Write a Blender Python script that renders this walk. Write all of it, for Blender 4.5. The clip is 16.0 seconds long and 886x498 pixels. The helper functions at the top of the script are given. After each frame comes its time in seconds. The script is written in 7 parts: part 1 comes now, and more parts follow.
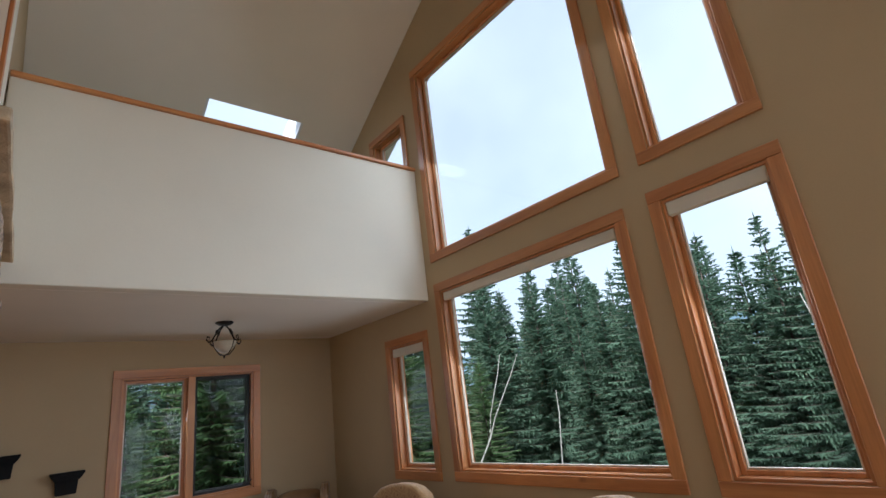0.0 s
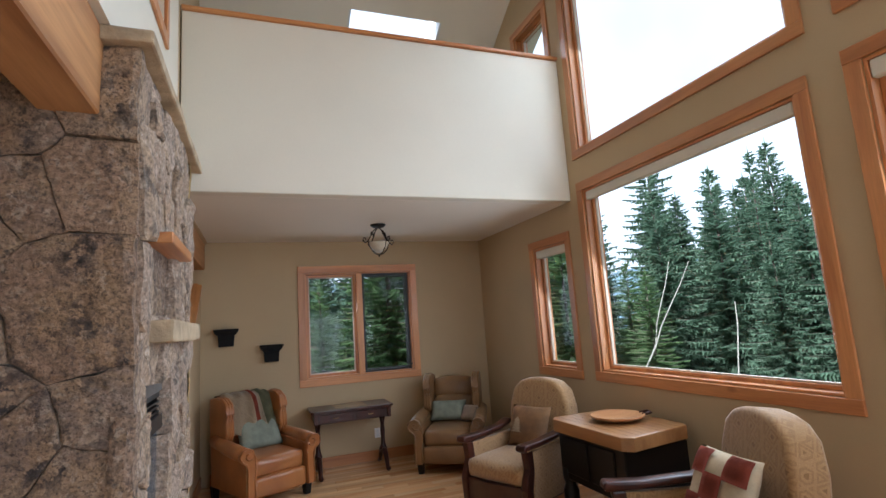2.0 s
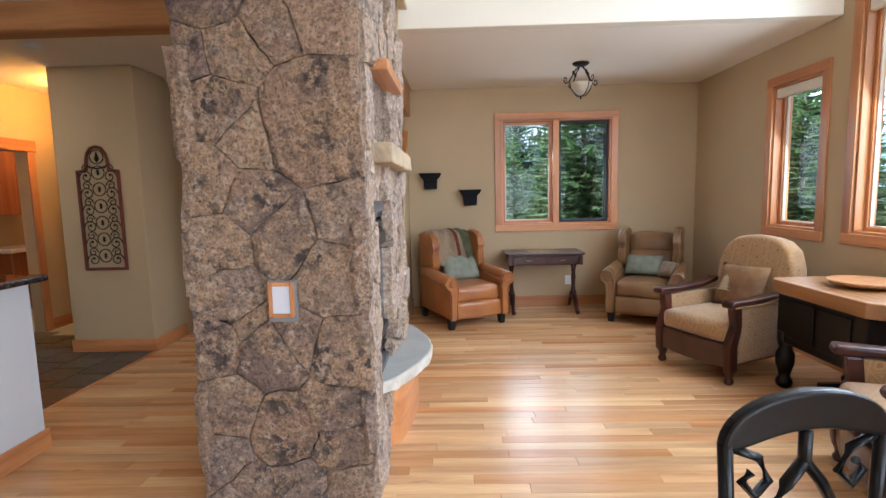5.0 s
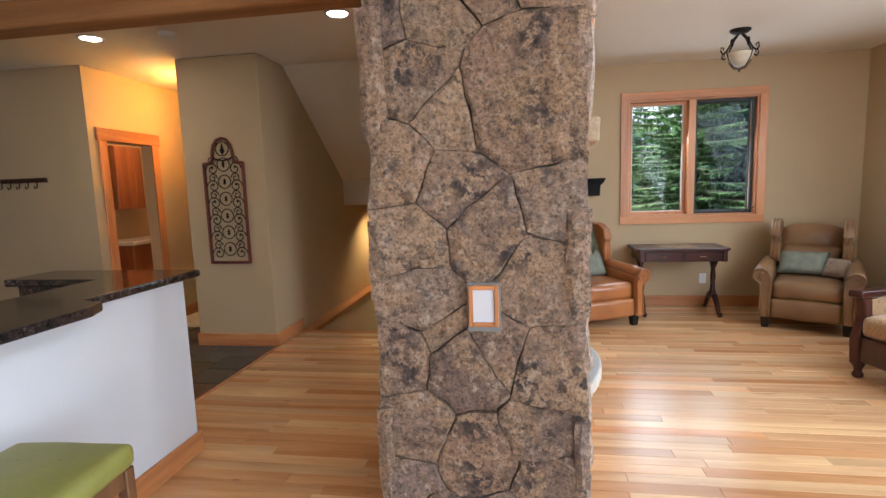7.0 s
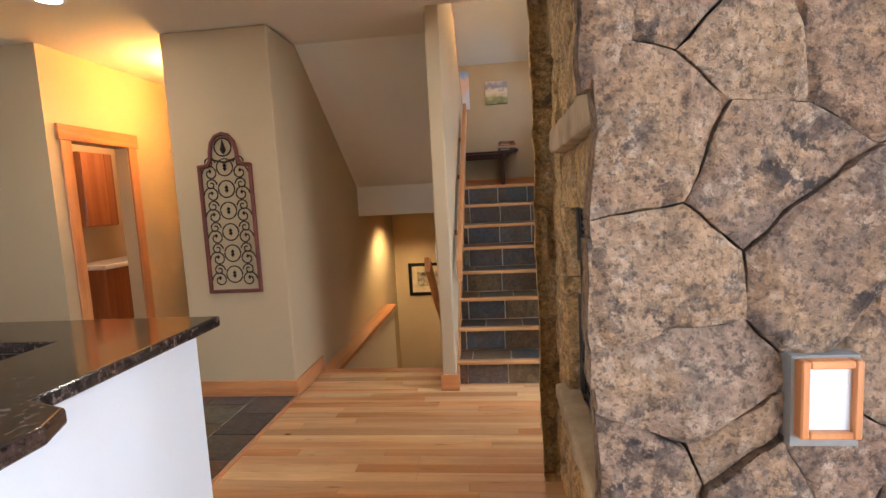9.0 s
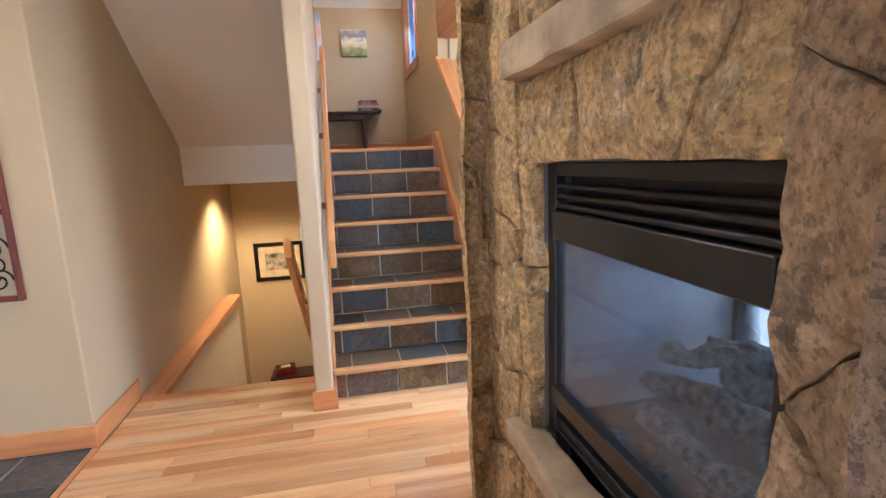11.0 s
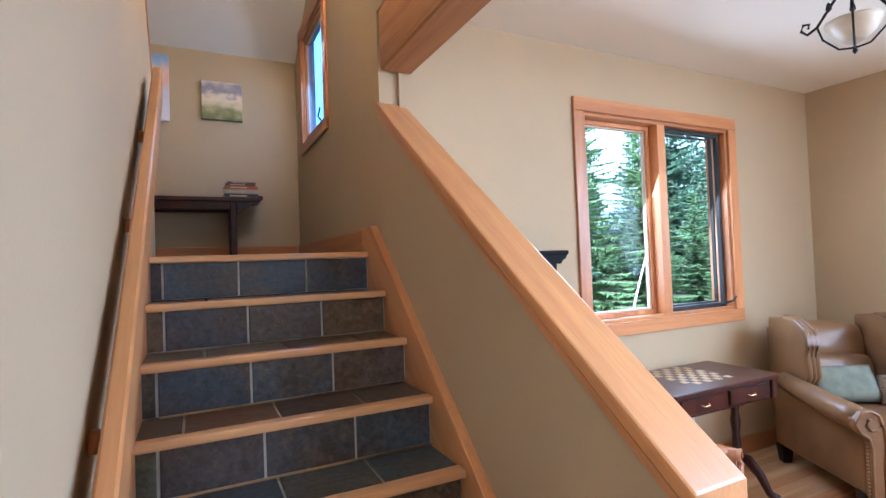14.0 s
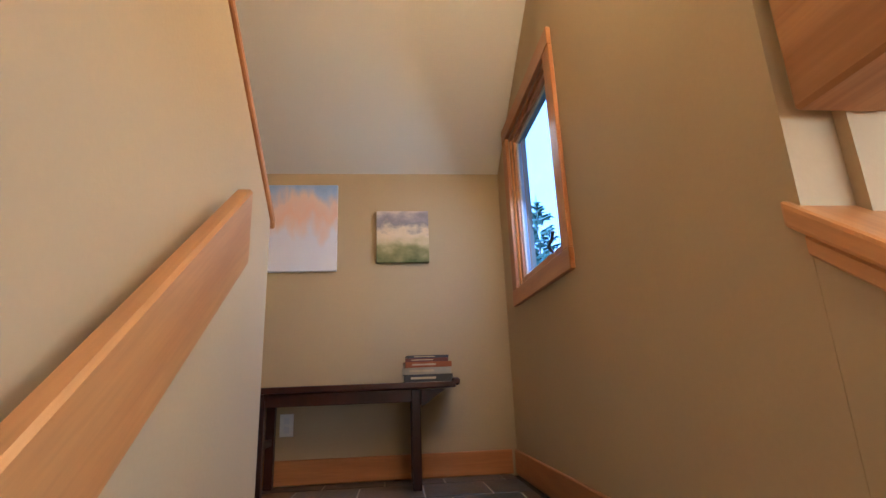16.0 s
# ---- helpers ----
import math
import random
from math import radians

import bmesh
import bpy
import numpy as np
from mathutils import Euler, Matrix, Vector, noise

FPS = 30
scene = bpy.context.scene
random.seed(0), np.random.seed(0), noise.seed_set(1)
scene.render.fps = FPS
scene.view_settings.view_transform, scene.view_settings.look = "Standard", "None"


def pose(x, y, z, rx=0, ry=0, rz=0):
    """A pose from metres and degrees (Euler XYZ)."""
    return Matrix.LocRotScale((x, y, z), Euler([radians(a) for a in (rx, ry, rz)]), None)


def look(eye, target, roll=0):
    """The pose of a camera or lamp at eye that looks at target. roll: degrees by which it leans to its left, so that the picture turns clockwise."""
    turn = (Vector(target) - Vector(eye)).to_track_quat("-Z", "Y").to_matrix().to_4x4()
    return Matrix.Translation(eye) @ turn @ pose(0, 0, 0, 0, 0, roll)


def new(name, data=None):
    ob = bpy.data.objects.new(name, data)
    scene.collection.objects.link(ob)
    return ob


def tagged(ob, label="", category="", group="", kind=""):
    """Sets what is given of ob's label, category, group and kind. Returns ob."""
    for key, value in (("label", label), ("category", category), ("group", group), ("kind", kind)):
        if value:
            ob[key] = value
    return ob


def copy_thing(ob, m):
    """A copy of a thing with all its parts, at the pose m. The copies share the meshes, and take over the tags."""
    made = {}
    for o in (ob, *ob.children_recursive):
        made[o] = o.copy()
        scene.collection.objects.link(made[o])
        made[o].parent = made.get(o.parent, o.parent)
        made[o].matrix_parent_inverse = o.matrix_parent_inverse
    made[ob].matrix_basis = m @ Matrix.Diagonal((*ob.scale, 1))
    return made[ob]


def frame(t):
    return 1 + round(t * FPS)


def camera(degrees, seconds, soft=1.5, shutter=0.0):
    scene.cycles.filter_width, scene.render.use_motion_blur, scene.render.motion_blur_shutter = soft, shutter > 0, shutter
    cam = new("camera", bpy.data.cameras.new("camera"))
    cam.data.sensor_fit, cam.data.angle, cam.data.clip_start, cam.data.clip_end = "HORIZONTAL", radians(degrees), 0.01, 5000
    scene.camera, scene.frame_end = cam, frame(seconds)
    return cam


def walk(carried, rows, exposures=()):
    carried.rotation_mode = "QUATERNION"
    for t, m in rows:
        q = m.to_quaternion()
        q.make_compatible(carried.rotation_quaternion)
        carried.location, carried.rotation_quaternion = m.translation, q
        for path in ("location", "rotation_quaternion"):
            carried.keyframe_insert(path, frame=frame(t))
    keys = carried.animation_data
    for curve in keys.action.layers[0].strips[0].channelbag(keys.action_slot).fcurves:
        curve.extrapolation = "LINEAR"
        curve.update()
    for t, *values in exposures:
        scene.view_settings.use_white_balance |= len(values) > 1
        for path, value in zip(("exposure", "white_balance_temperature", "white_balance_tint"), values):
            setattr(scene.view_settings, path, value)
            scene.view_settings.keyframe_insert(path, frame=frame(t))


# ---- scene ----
cam = camera(83.2, 16.0)
PATH = [
    (0, (-0.029, -0.028, 1.721), (1.219, 1.421, 2.306), -7.0),
    (0.5, (0.034, -0.028, 1.707), (1.127, 1.54, 2.297), -6.8),
    (1, (0.126, -0.07, 1.713), (1.072, 1.604, 2.265), -6.2),
    (1.5, (0.167, -0.092, 1.673), (0.997, 1.673, 2.116), -5.1),
    (2, (0.245, -0.095, 1.637), (0.937, 1.759, 1.928), -3.8),
    (2.5, (0.234, -0.061, 1.592), (0.789, 1.853, 1.762), -2.9),
    (3, (0.252, -0.031, 1.56), (0.666, 1.925, 1.624), -2.7),
    (5.3, (0.151, -0.035, 1.469), (0.037, 1.948, 1.232), -1.1),
    (5.5, (0.1, -0.018, 1.473), (-0.053, 1.961, 1.23), -1.0),
    (6, (-0.039, 0.029, 1.472), (-0.272, 1.998, 1.214), -1.3),
    (6.5, (-0.216, 0.127, 1.46), (-0.498, 2.091, 1.206), -1.9),
    (7, (-0.461, 0.298, 1.461), (-0.767, 2.259, 1.217), -1.9),
    (7.5, (-0.709, 0.486, 1.444), (-1.035, 2.448, 1.228), -1.5),
    (8, (-0.974, 0.648, 1.455), (-1.297, 2.612, 1.26), -1.6),
    (8.2, (-1.045, 0.743, 1.461), (-1.361, 2.708, 1.265), -2.1),
    (10.3, (-1.362, 1.7, 1.398), (-1.241, 3.68, 1.118), -2.9),
    (10.5, (-1.378, 1.776, 1.394), (-1.188, 3.744, 1.094), -2.9),
    (11, (-1.447, 1.934, 1.387), (-1.059, 3.866, 1.044), -2.3),
    (11.5, (-1.524, 2.097, 1.383), (-0.936, 3.975, 1.026), -1.6),
    (12, (-1.579, 2.258, 1.365), (-0.828, 4.082, 1.035), -1.1),
    (12.5, (-1.643, 2.392, 1.39), (-0.742, 4.155, 1.106), -0.9),
    (13, (-1.785, 2.765, 1.395), (-0.682, 4.418, 1.167), -0.5),
    (13.5, (-1.617, 3.36, 1.393), (-0.515, 5.018, 1.201), -0.4),
    (14, (-1.375, 4.032, 1.467), (-0.483, 5.822, 1.52), -2.1),
    (14.5, (-1.229, 4.678, 1.572), (-0.605, 6.498, 2.116), -2.5),
    (15, (-1.24, 5.009, 1.718), (-0.804, 6.734, 2.631), -4.5),
    (15.5, (-1.193, 5.393, 1.91), (-0.921, 7.106, 2.905), -4.8),
    (16, (-1.192, 5.673, 2.018), (-0.998, 7.594, 2.542), -2.2),
]
EXPOSURES = [(0, 0.9, 5600, 10), (1.5, 1.2, 5550, 10), (3, 1.85, 5600, 10), (5.5, 2.3, 5500, 10), (8, 2.6, 5700, 10), (10.5, 3.7, 5050, 10), (12.5, 3.85, 4650, 10), (13.5, 3.35, 4600, 10), (14, 3.3, 4700, 10), (14.5, 2.95, 5500, 10), (15, 2.7, 5600, 10), (15.5, 2.9, 5400, 10), (16, 3.3, 5500, 10)]
walk(cam, [(t, look(eye, target, roll)) for t, eye, target, roll in PATH], EXPOSURES)

# ---- world and light ----
world = bpy.data.worlds.new("world")
scene.world = world
world.use_nodes = True
wn, wl = world.node_tree.nodes, world.node_tree.links
wn.clear()
sky = wn.new("ShaderNodeTexSky")
sky.sky_type, sky.sun_disc = "NISHITA", False
sky.sun_elevation, sky.sun_rotation = radians(34), radians(242)
sky.air_density, sky.dust_density = 1.0, 3.0
coord = wn.new("ShaderNodeTexCoord")
cloud = wn.new("ShaderNodeTexNoise")
cloud.inputs["Scale"].default_value, cloud.inputs["Detail"].default_value = 2.2, 6
wl.new(coord.outputs["Generated"], cloud.inputs["Vector"])
ramp = wn.new("ShaderNodeValToRGB")
ramp.color_ramp.elements[0].position, ramp.color_ramp.elements[0].color = 0.3, (0.62, 0.62, 0.62, 1)
ramp.color_ramp.elements[1].position, ramp.color_ramp.elements[1].color = 0.75, (1, 1, 1, 1)
wl.new(cloud.outputs["Fac"], ramp.inputs["Fac"])
mixsky = wn.new("ShaderNodeMixRGB")
mixsky.inputs["Color2"].default_value = (8.6, 9.0, 9.6, 1)
wl.new(ramp.outputs["Color"], mixsky.inputs["Fac"])
wl.new(sky.outputs["Color"], mixsky.inputs["Color1"])
back = wn.new("ShaderNodeBackground")
back.inputs["Strength"].default_value = 0.075
wl.new(mixsky.outputs["Color"], back.inputs["Color"])
wout = wn.new("ShaderNodeOutputWorld")
wl.new(back.outputs["Background"], wout.inputs["Surface"])

sun = new("sun", bpy.data.lights.new("sun", "SUN"))
sun.data.energy, sun.data.angle, sun.data.color = 5.0, radians(12), (1, 0.96, 0.9)
sun.matrix_world = look((-42, -22, 32), (0, 0, 0))


def lamp(name, kind, at, watts, colour, size=0.05, target=None, spread=None):
    data = bpy.data.lights.new(name, kind)
    data.energy, data.color = watts, colour
    if kind == "AREA":
        data.shape, data.size = "DISK", size
    else:
        data.shadow_soft_size = size
    if kind == "SPOT":
        data.spot_size, data.spot_blend = radians(spread or 90), 0.6
    ob = new(name, data)
    ob.matrix_world = look(at, target) if target else Matrix.Translation(at)
    return ob


lamp("downlight_lamp", "SPOT", (-3.78, 3.94, 2.70), 2.0, (1, 0.74, 0.44), 0.06, (-3.78, 3.94, 0), 125)
lamp("downlight_lamp", "SPOT", (-1.725, 3.88, 2.70), 2.4, (1, 0.80, 0.56), 0.06, (-1.725, 3.88, 0), 125)
lamp("hall_lamp", "POINT", (-3.787, 5.35, 2.55), 6.5, (1, 0.40, 0.02), 0.05)
lamp("stair_sconce_lamp", "POINT", (-0.731, 6.19, 3.50), 3.9, (1, 0.70, 0.38), 0.05)
lamp("lower_stair_lamp", "SPOT", (-2.45, 7.6, 1.26), 26.0, (1, 0.66, 0.28), 0.20, (-2.48, 7.65, -1.5), 138)
# Added fill light without a fixture, out of view, brightening the kitchen side.
lamp("kitchen_lamp", "AREA", (-4.6, 0.6, 2.70), 0.6, (1, 0.78, 0.52), 0.3, (-4.6, 0.6, 0))


def window_lamp(at, target, wide, high, watts):
    """Sky light standing in a window's opening."""
    data = bpy.data.lights.new("window_light", "AREA")
    data.shape, data.size, data.size_y = "RECTANGLE", wide, high
    data.energy, data.color = watts, (0.93, 0.97, 1.0)
    new("window_light", data).matrix_world = look(at, target)


def window_light(u0, u1, v0, v1, watts, side="east", fall=0.45):
    u, v = (u0 + u1) / 2, (v0 + v1) / 2
    at, way = {"east": ((3.34, u, v), (-1, 0, -fall)), "north": ((u, 6.50, v), (0, -1, -fall)), "south": ((u, -4.34, v), (0, 1, -fall))}[side]
    window_lamp(at, tuple(a + b for a, b in zip(at, way)), u1 - u0 - 0.3, v1 - v0 - 0.3, watts)


window_light(1.69, 3.925, 1.01, 2.90, 13)
window_light(0.665, 1.50, 1.01, 2.935, 5)
window_light(1.655, 3.93, 3.14, 5.30, 12, fall=1.1)
window_light(0.685, 1.495, 3.15, 5.20, 5, fall=1.1)
window_light(4.13, 4.94, 1.00, 2.47, 2)
window_light(0.69, 2.23, 0.965, 2.445, 3.2, "north")
window_light(-2.9, -0.9, 0.0, 2.6, 25)
window_light(-3.6, -0.5, 3.2, 4.6, 11, fall=1.0)
window_light(1.2, 2.9, 0.0, 2.3, 16, "south")
window_light(0.0, 2.9, 2.9, 4.1, 9, "south", 1.0)
window_light(-6.0, -3.6, 1.05, 2.3, 5.0, "south", 0.2)
window_lamp((-0.46, 7.86, 2.93), (-1.4, 7.86, 2.2), 0.55, 0.75, 0.8)
window_lamp((1.8, 5.68, 5.25), (1.8, 5.5, 4.2), 1.0, 0.8, 5)


# ---- materials ----
def nodes_of(name):
    m = bpy.data.materials.new(name)
    m.use_nodes = True
    n = m.node_tree.nodes
    return m, n, m.node_tree.links, n["Principled BSDF"]


def surface(name, colour, rough=0.5, vary=0.12, scale=3.0, grain=60.0, bump=0.1, metal=0.0, stretch=(1, 1, 1), second=None, per_object=0.0, coat=0.0, dist=0.004):
    """A plain procedural surface: two scales of tone, a fine relief, and a tone that differs from piece to piece."""
    m, n, l, p = nodes_of(name)
    tc = n.new("ShaderNodeTexCoord")
    mp = n.new("ShaderNodeMapping")
    mp.inputs["Scale"].default_value = stretch
    l.new(tc.outputs["Object"], mp.inputs["Vector"])
    big, fine = n.new("ShaderNodeTexNoise"), n.new("ShaderNodeTexNoise")
    big.inputs["Scale"].default_value, big.inputs["Detail"].default_value = scale, 5
    fine.inputs["Scale"].default_value, fine.inputs["Detail"].default_value = grain, 4
    l.new(mp.outputs["Vector"], big.inputs["Vector"])
    l.new(mp.outputs["Vector"], fine.inputs["Vector"])
    mix = n.new("ShaderNodeMixRGB")
    dark = second or tuple(c * (1 - 2 * vary) for c in colour)
    mix.inputs["Color1"].default_value, mix.inputs["Color2"].default_value = (*dark, 1), (*colour, 1)
    rm = n.new("ShaderNodeMapRange")
    rm.inputs["From Min"].default_value, rm.inputs["From Max"].default_value = 0.32, 0.62
    l.new(big.outputs["Fac"], rm.inputs["Value"])
    l.new(rm.outputs["Result"], mix.inputs["Fac"])
    hsv = n.new("ShaderNodeHueSaturation")
    mr = n.new("ShaderNodeMapRange")
    mr.inputs["To Min"].default_value, mr.inputs["To Max"].default_value = 1 - vary, 1 + vary
    l.new(fine.outputs["Fac"], mr.inputs["Value"])
    value = mr.outputs["Result"]
    if per_object:
        info = n.new("ShaderNodeObjectInfo")
        geo = n.new("ShaderNodeNewGeometry")
        add = n.new("ShaderNodeMath")
        l.new(info.outputs["Random"], add.inputs[0])
        l.new(geo.outputs["Random Per Island"], add.inputs[1])
        fr = n.new("ShaderNodeMath")
        fr.operation = "FRACT"
        l.new(add.outputs[0], fr.inputs[0])
        pr = n.new("ShaderNodeMapRange")
        pr.inputs["To Min"].default_value, pr.inputs["To Max"].default_value = 1 - per_object, 1 + per_object
        l.new(fr.outputs[0], pr.inputs["Value"])
        mul = n.new("ShaderNodeMath")
        mul.operation = "MULTIPLY"
        l.new(value, mul.inputs[0])
        l.new(pr.outputs["Result"], mul.inputs[1])
        value = mul.outputs[0]
    l.new(value, hsv.inputs["Value"])
    l.new(mix.outputs["Color"], hsv.inputs["Color"])
    l.new(hsv.outputs["Color"], p.inputs["Base Color"])
    p.inputs["Roughness"].default_value, p.inputs["Metallic"].default_value = rough, metal
    p.inputs["Coat Weight"].default_value = coat
    p.inputs["Coat Roughness"].default_value = 0.15
    if bump:
        b = n.new("ShaderNodeBump")
        b.inputs["Strength"].default_value, b.inputs["Distance"].default_value = bump, dist
        l.new(fine.outputs["Fac"], b.inputs["Height"])
        l.new(b.outputs["Normal"], p.inputs["Normal"])
    return m


def wood(name, light, dark, rough=0.4, axis=0, scale=9.0, per_object=0.15, coat=0.2, knots=0.6, coords="Object", other=None, often=1.7, lean=0.0):
    """Long-grained wood with drawn-out streaks, a few knots and a tone for each board; axis: the way of the grain."""
    m, n, l, p = nodes_of(name)
    tc = n.new("ShaderNodeTexCoord")
    info = n.new("ShaderNodeObjectInfo")
    geo = n.new("ShaderNodeNewGeometry")
    rnd = n.new("ShaderNodeMath")
    l.new(info.outputs["Random"], rnd.inputs[0])
    l.new(geo.outputs["Random Per Island"], rnd.inputs[1])
    fr = n.new("ShaderNodeMath")
    fr.operation = "FRACT"
    l.new(rnd.outputs[0], fr.inputs[0])
    shift = n.new("ShaderNodeVectorMath")
    shift.operation = "MULTIPLY_ADD"
    comb = n.new("ShaderNodeCombineXYZ")
    for k in range(3):
        l.new(fr.outputs[0], comb.inputs[k])
    l.new(comb.outputs[0], shift.inputs[0])
    shift.inputs[1].default_value = (37, 53, 71)
    laid = tc.outputs[coords]
    if lean:
        turned = n.new("ShaderNodeVectorRotate")
        turned.rotation_type = "X_AXIS"
        turned.inputs["Angle"].default_value = -lean
        l.new(laid, turned.inputs["Vector"])
        laid = turned.outputs["Vector"]
    l.new(laid, shift.inputs[2])
    mp = n.new("ShaderNodeMapping")
    s = [1.0, 1.0, 1.0]
    s[axis] = 0.07
    mp.inputs["Scale"].default_value = s
    l.new(shift.outputs[0], mp.inputs["Vector"])
    streak, fine = n.new("ShaderNodeTexNoise"), n.new("ShaderNodeTexNoise")
    streak.inputs["Scale"].default_value, streak.inputs["Detail"].default_value, streak.inputs["Distortion"].default_value = scale, 6, 0.8
    fine.inputs["Scale"].default_value, fine.inputs["Detail"].default_value = scale * 14, 3
    l.new(mp.outputs["Vector"], streak.inputs["Vector"])
    l.new(mp.outputs["Vector"], fine.inputs["Vector"])
    ramp = n.new("ShaderNodeValToRGB")
    ramp.color_ramp.elements[0].position, ramp.color_ramp.elements[0].color = 0.30, (*dark, 1)
    ramp.color_ramp.elements[1].position, ramp.color_ramp.elements[1].color = 0.62, (*light, 1)
    l.new(streak.outputs["Fac"], ramp.inputs["Fac"])
    drawn = ramp.outputs["Color"]
    if other:
        pick, tint = n.new("ShaderNodeMath"), n.new("ShaderNodeMixRGB")
        pick.operation, pick.inputs[1].default_value = "MULTIPLY", 7.31
        l.new(fr.outputs[0], pick.inputs[0])
        pf, pr = n.new("ShaderNodeMath"), n.new("ShaderNodeMapRange")
        pf.operation = "FRACT"
        l.new(pick.outputs[0], pf.inputs[0])
        pr.inputs["From Min"].default_value, pr.inputs["To Max"].default_value = 0.35, 0.8
        l.new(pf.outputs[0], pr.inputs["Value"])
        tint.blend_type = "MULTIPLY"
        tint.inputs["Color2"].default_value = (*other, 1)
        l.new(pr.outputs[0], tint.inputs["Fac"])
        l.new(drawn, tint.inputs["Color1"])
        drawn = tint.outputs["Color"]
    if often > 2:
        fmp, fleck, frm, fmx = n.new("ShaderNodeMapping"), n.new("ShaderNodeTexNoise"), n.new("ShaderNodeMapRange"), n.new("ShaderNodeMixRGB")
        fs = [14.0, 14.0, 14.0]
        fs[axis] = 2.2
        fmp.inputs["Scale"].default_value = fs
        l.new(shift.outputs[0], fmp.inputs["Vector"])
        l.new(fmp.outputs[0], fleck.inputs["Vector"])
        fleck.inputs["Scale"].default_value, fleck.inputs["Detail"].default_value = 1.6, 5
        frm.inputs["From Min"].default_value, frm.inputs["From Max"].default_value, frm.inputs["To Max"].default_value = 0.66, 0.76, 0.75
        l.new(fleck.outputs["Fac"], frm.inputs["Value"])
        l.new(frm.outputs[0], fmx.inputs["Fac"])
        l.new(drawn, fmx.inputs["Color1"])
        fmx.inputs["Color2"].default_value = (0.24, 0.115, 0.055, 1)
        drawn = fmx.outputs["Color"]
    hsv = n.new("ShaderNodeHueSaturation")
    a = n.new("ShaderNodeMapRange")
    a.inputs["To Min"].default_value, a.inputs["To Max"].default_value = 1 - per_object, 1 + per_object
    l.new(fr.outputs[0], a.inputs["Value"])
    b = n.new("ShaderNodeMapRange")
    b.inputs["To Min"].default_value, b.inputs["To Max"].default_value = 0.82, 1.15
    l.new(fine.outputs["Fac"], b.inputs["Value"])
    mul = n.new("ShaderNodeMath")
    mul.operation = "MULTIPLY"
    l.new(a.outputs[0], mul.inputs[0])
    l.new(b.outputs[0], mul.inputs[1])
    l.new(mul.outputs[0], hsv.inputs["Value"])
    mk = n.new("ShaderNodeMixRGB")
    mk.blend_type = "MULTIPLY"
    vor = n.new("ShaderNodeTexVoronoi")
    vor.inputs["Scale"].default_value = often
    kmp = n.new("ShaderNodeMapping")
    ks = [1.0, 1.0, 1.0]
    ks[axis] = 0.5
    kmp.inputs["Scale"].default_value = ks
    l.new(shift.outputs[0], kmp.inputs["Vector"])
    l.new(kmp.outputs[0], vor.inputs["Vector"])
    kr = n.new("ShaderNodeValToRGB")
    kr.color_ramp.elements[0].position, kr.color_ramp.elements[0].color = 0.012, (1 - knots, 1 - knots * 1.1, 1 - knots * 1.15, 1)
    kr.color_ramp.elements[1].position, kr.color_ramp.elements[1].color = 0.05, (1, 1, 1, 1)
    l.new(vor.outputs["Distance"], kr.inputs["Fac"])
    mk.inputs["Fac"].default_value = 1
    l.new(drawn, mk.inputs["Color1"])
    l.new(kr.outputs["Color"], mk.inputs["Color2"])
    l.new(mk.outputs["Color"], hsv.inputs["Color"])
    l.new(hsv.outputs["Color"], p.inputs["Base Color"])
    p.inputs["Roughness"].default_value = rough
    p.inputs["Coat Weight"].default_value, p.inputs["Coat Roughness"].default_value = coat, 0.22
    bp = n.new("ShaderNodeBump")
    bp.inputs["Strength"].default_value, bp.inputs["Distance"].default_value = 0.12, 0.002
    l.new(fine.outputs["Fac"], bp.inputs["Height"])
    l.new(bp.outputs["Normal"], p.inputs["Normal"])
    return m


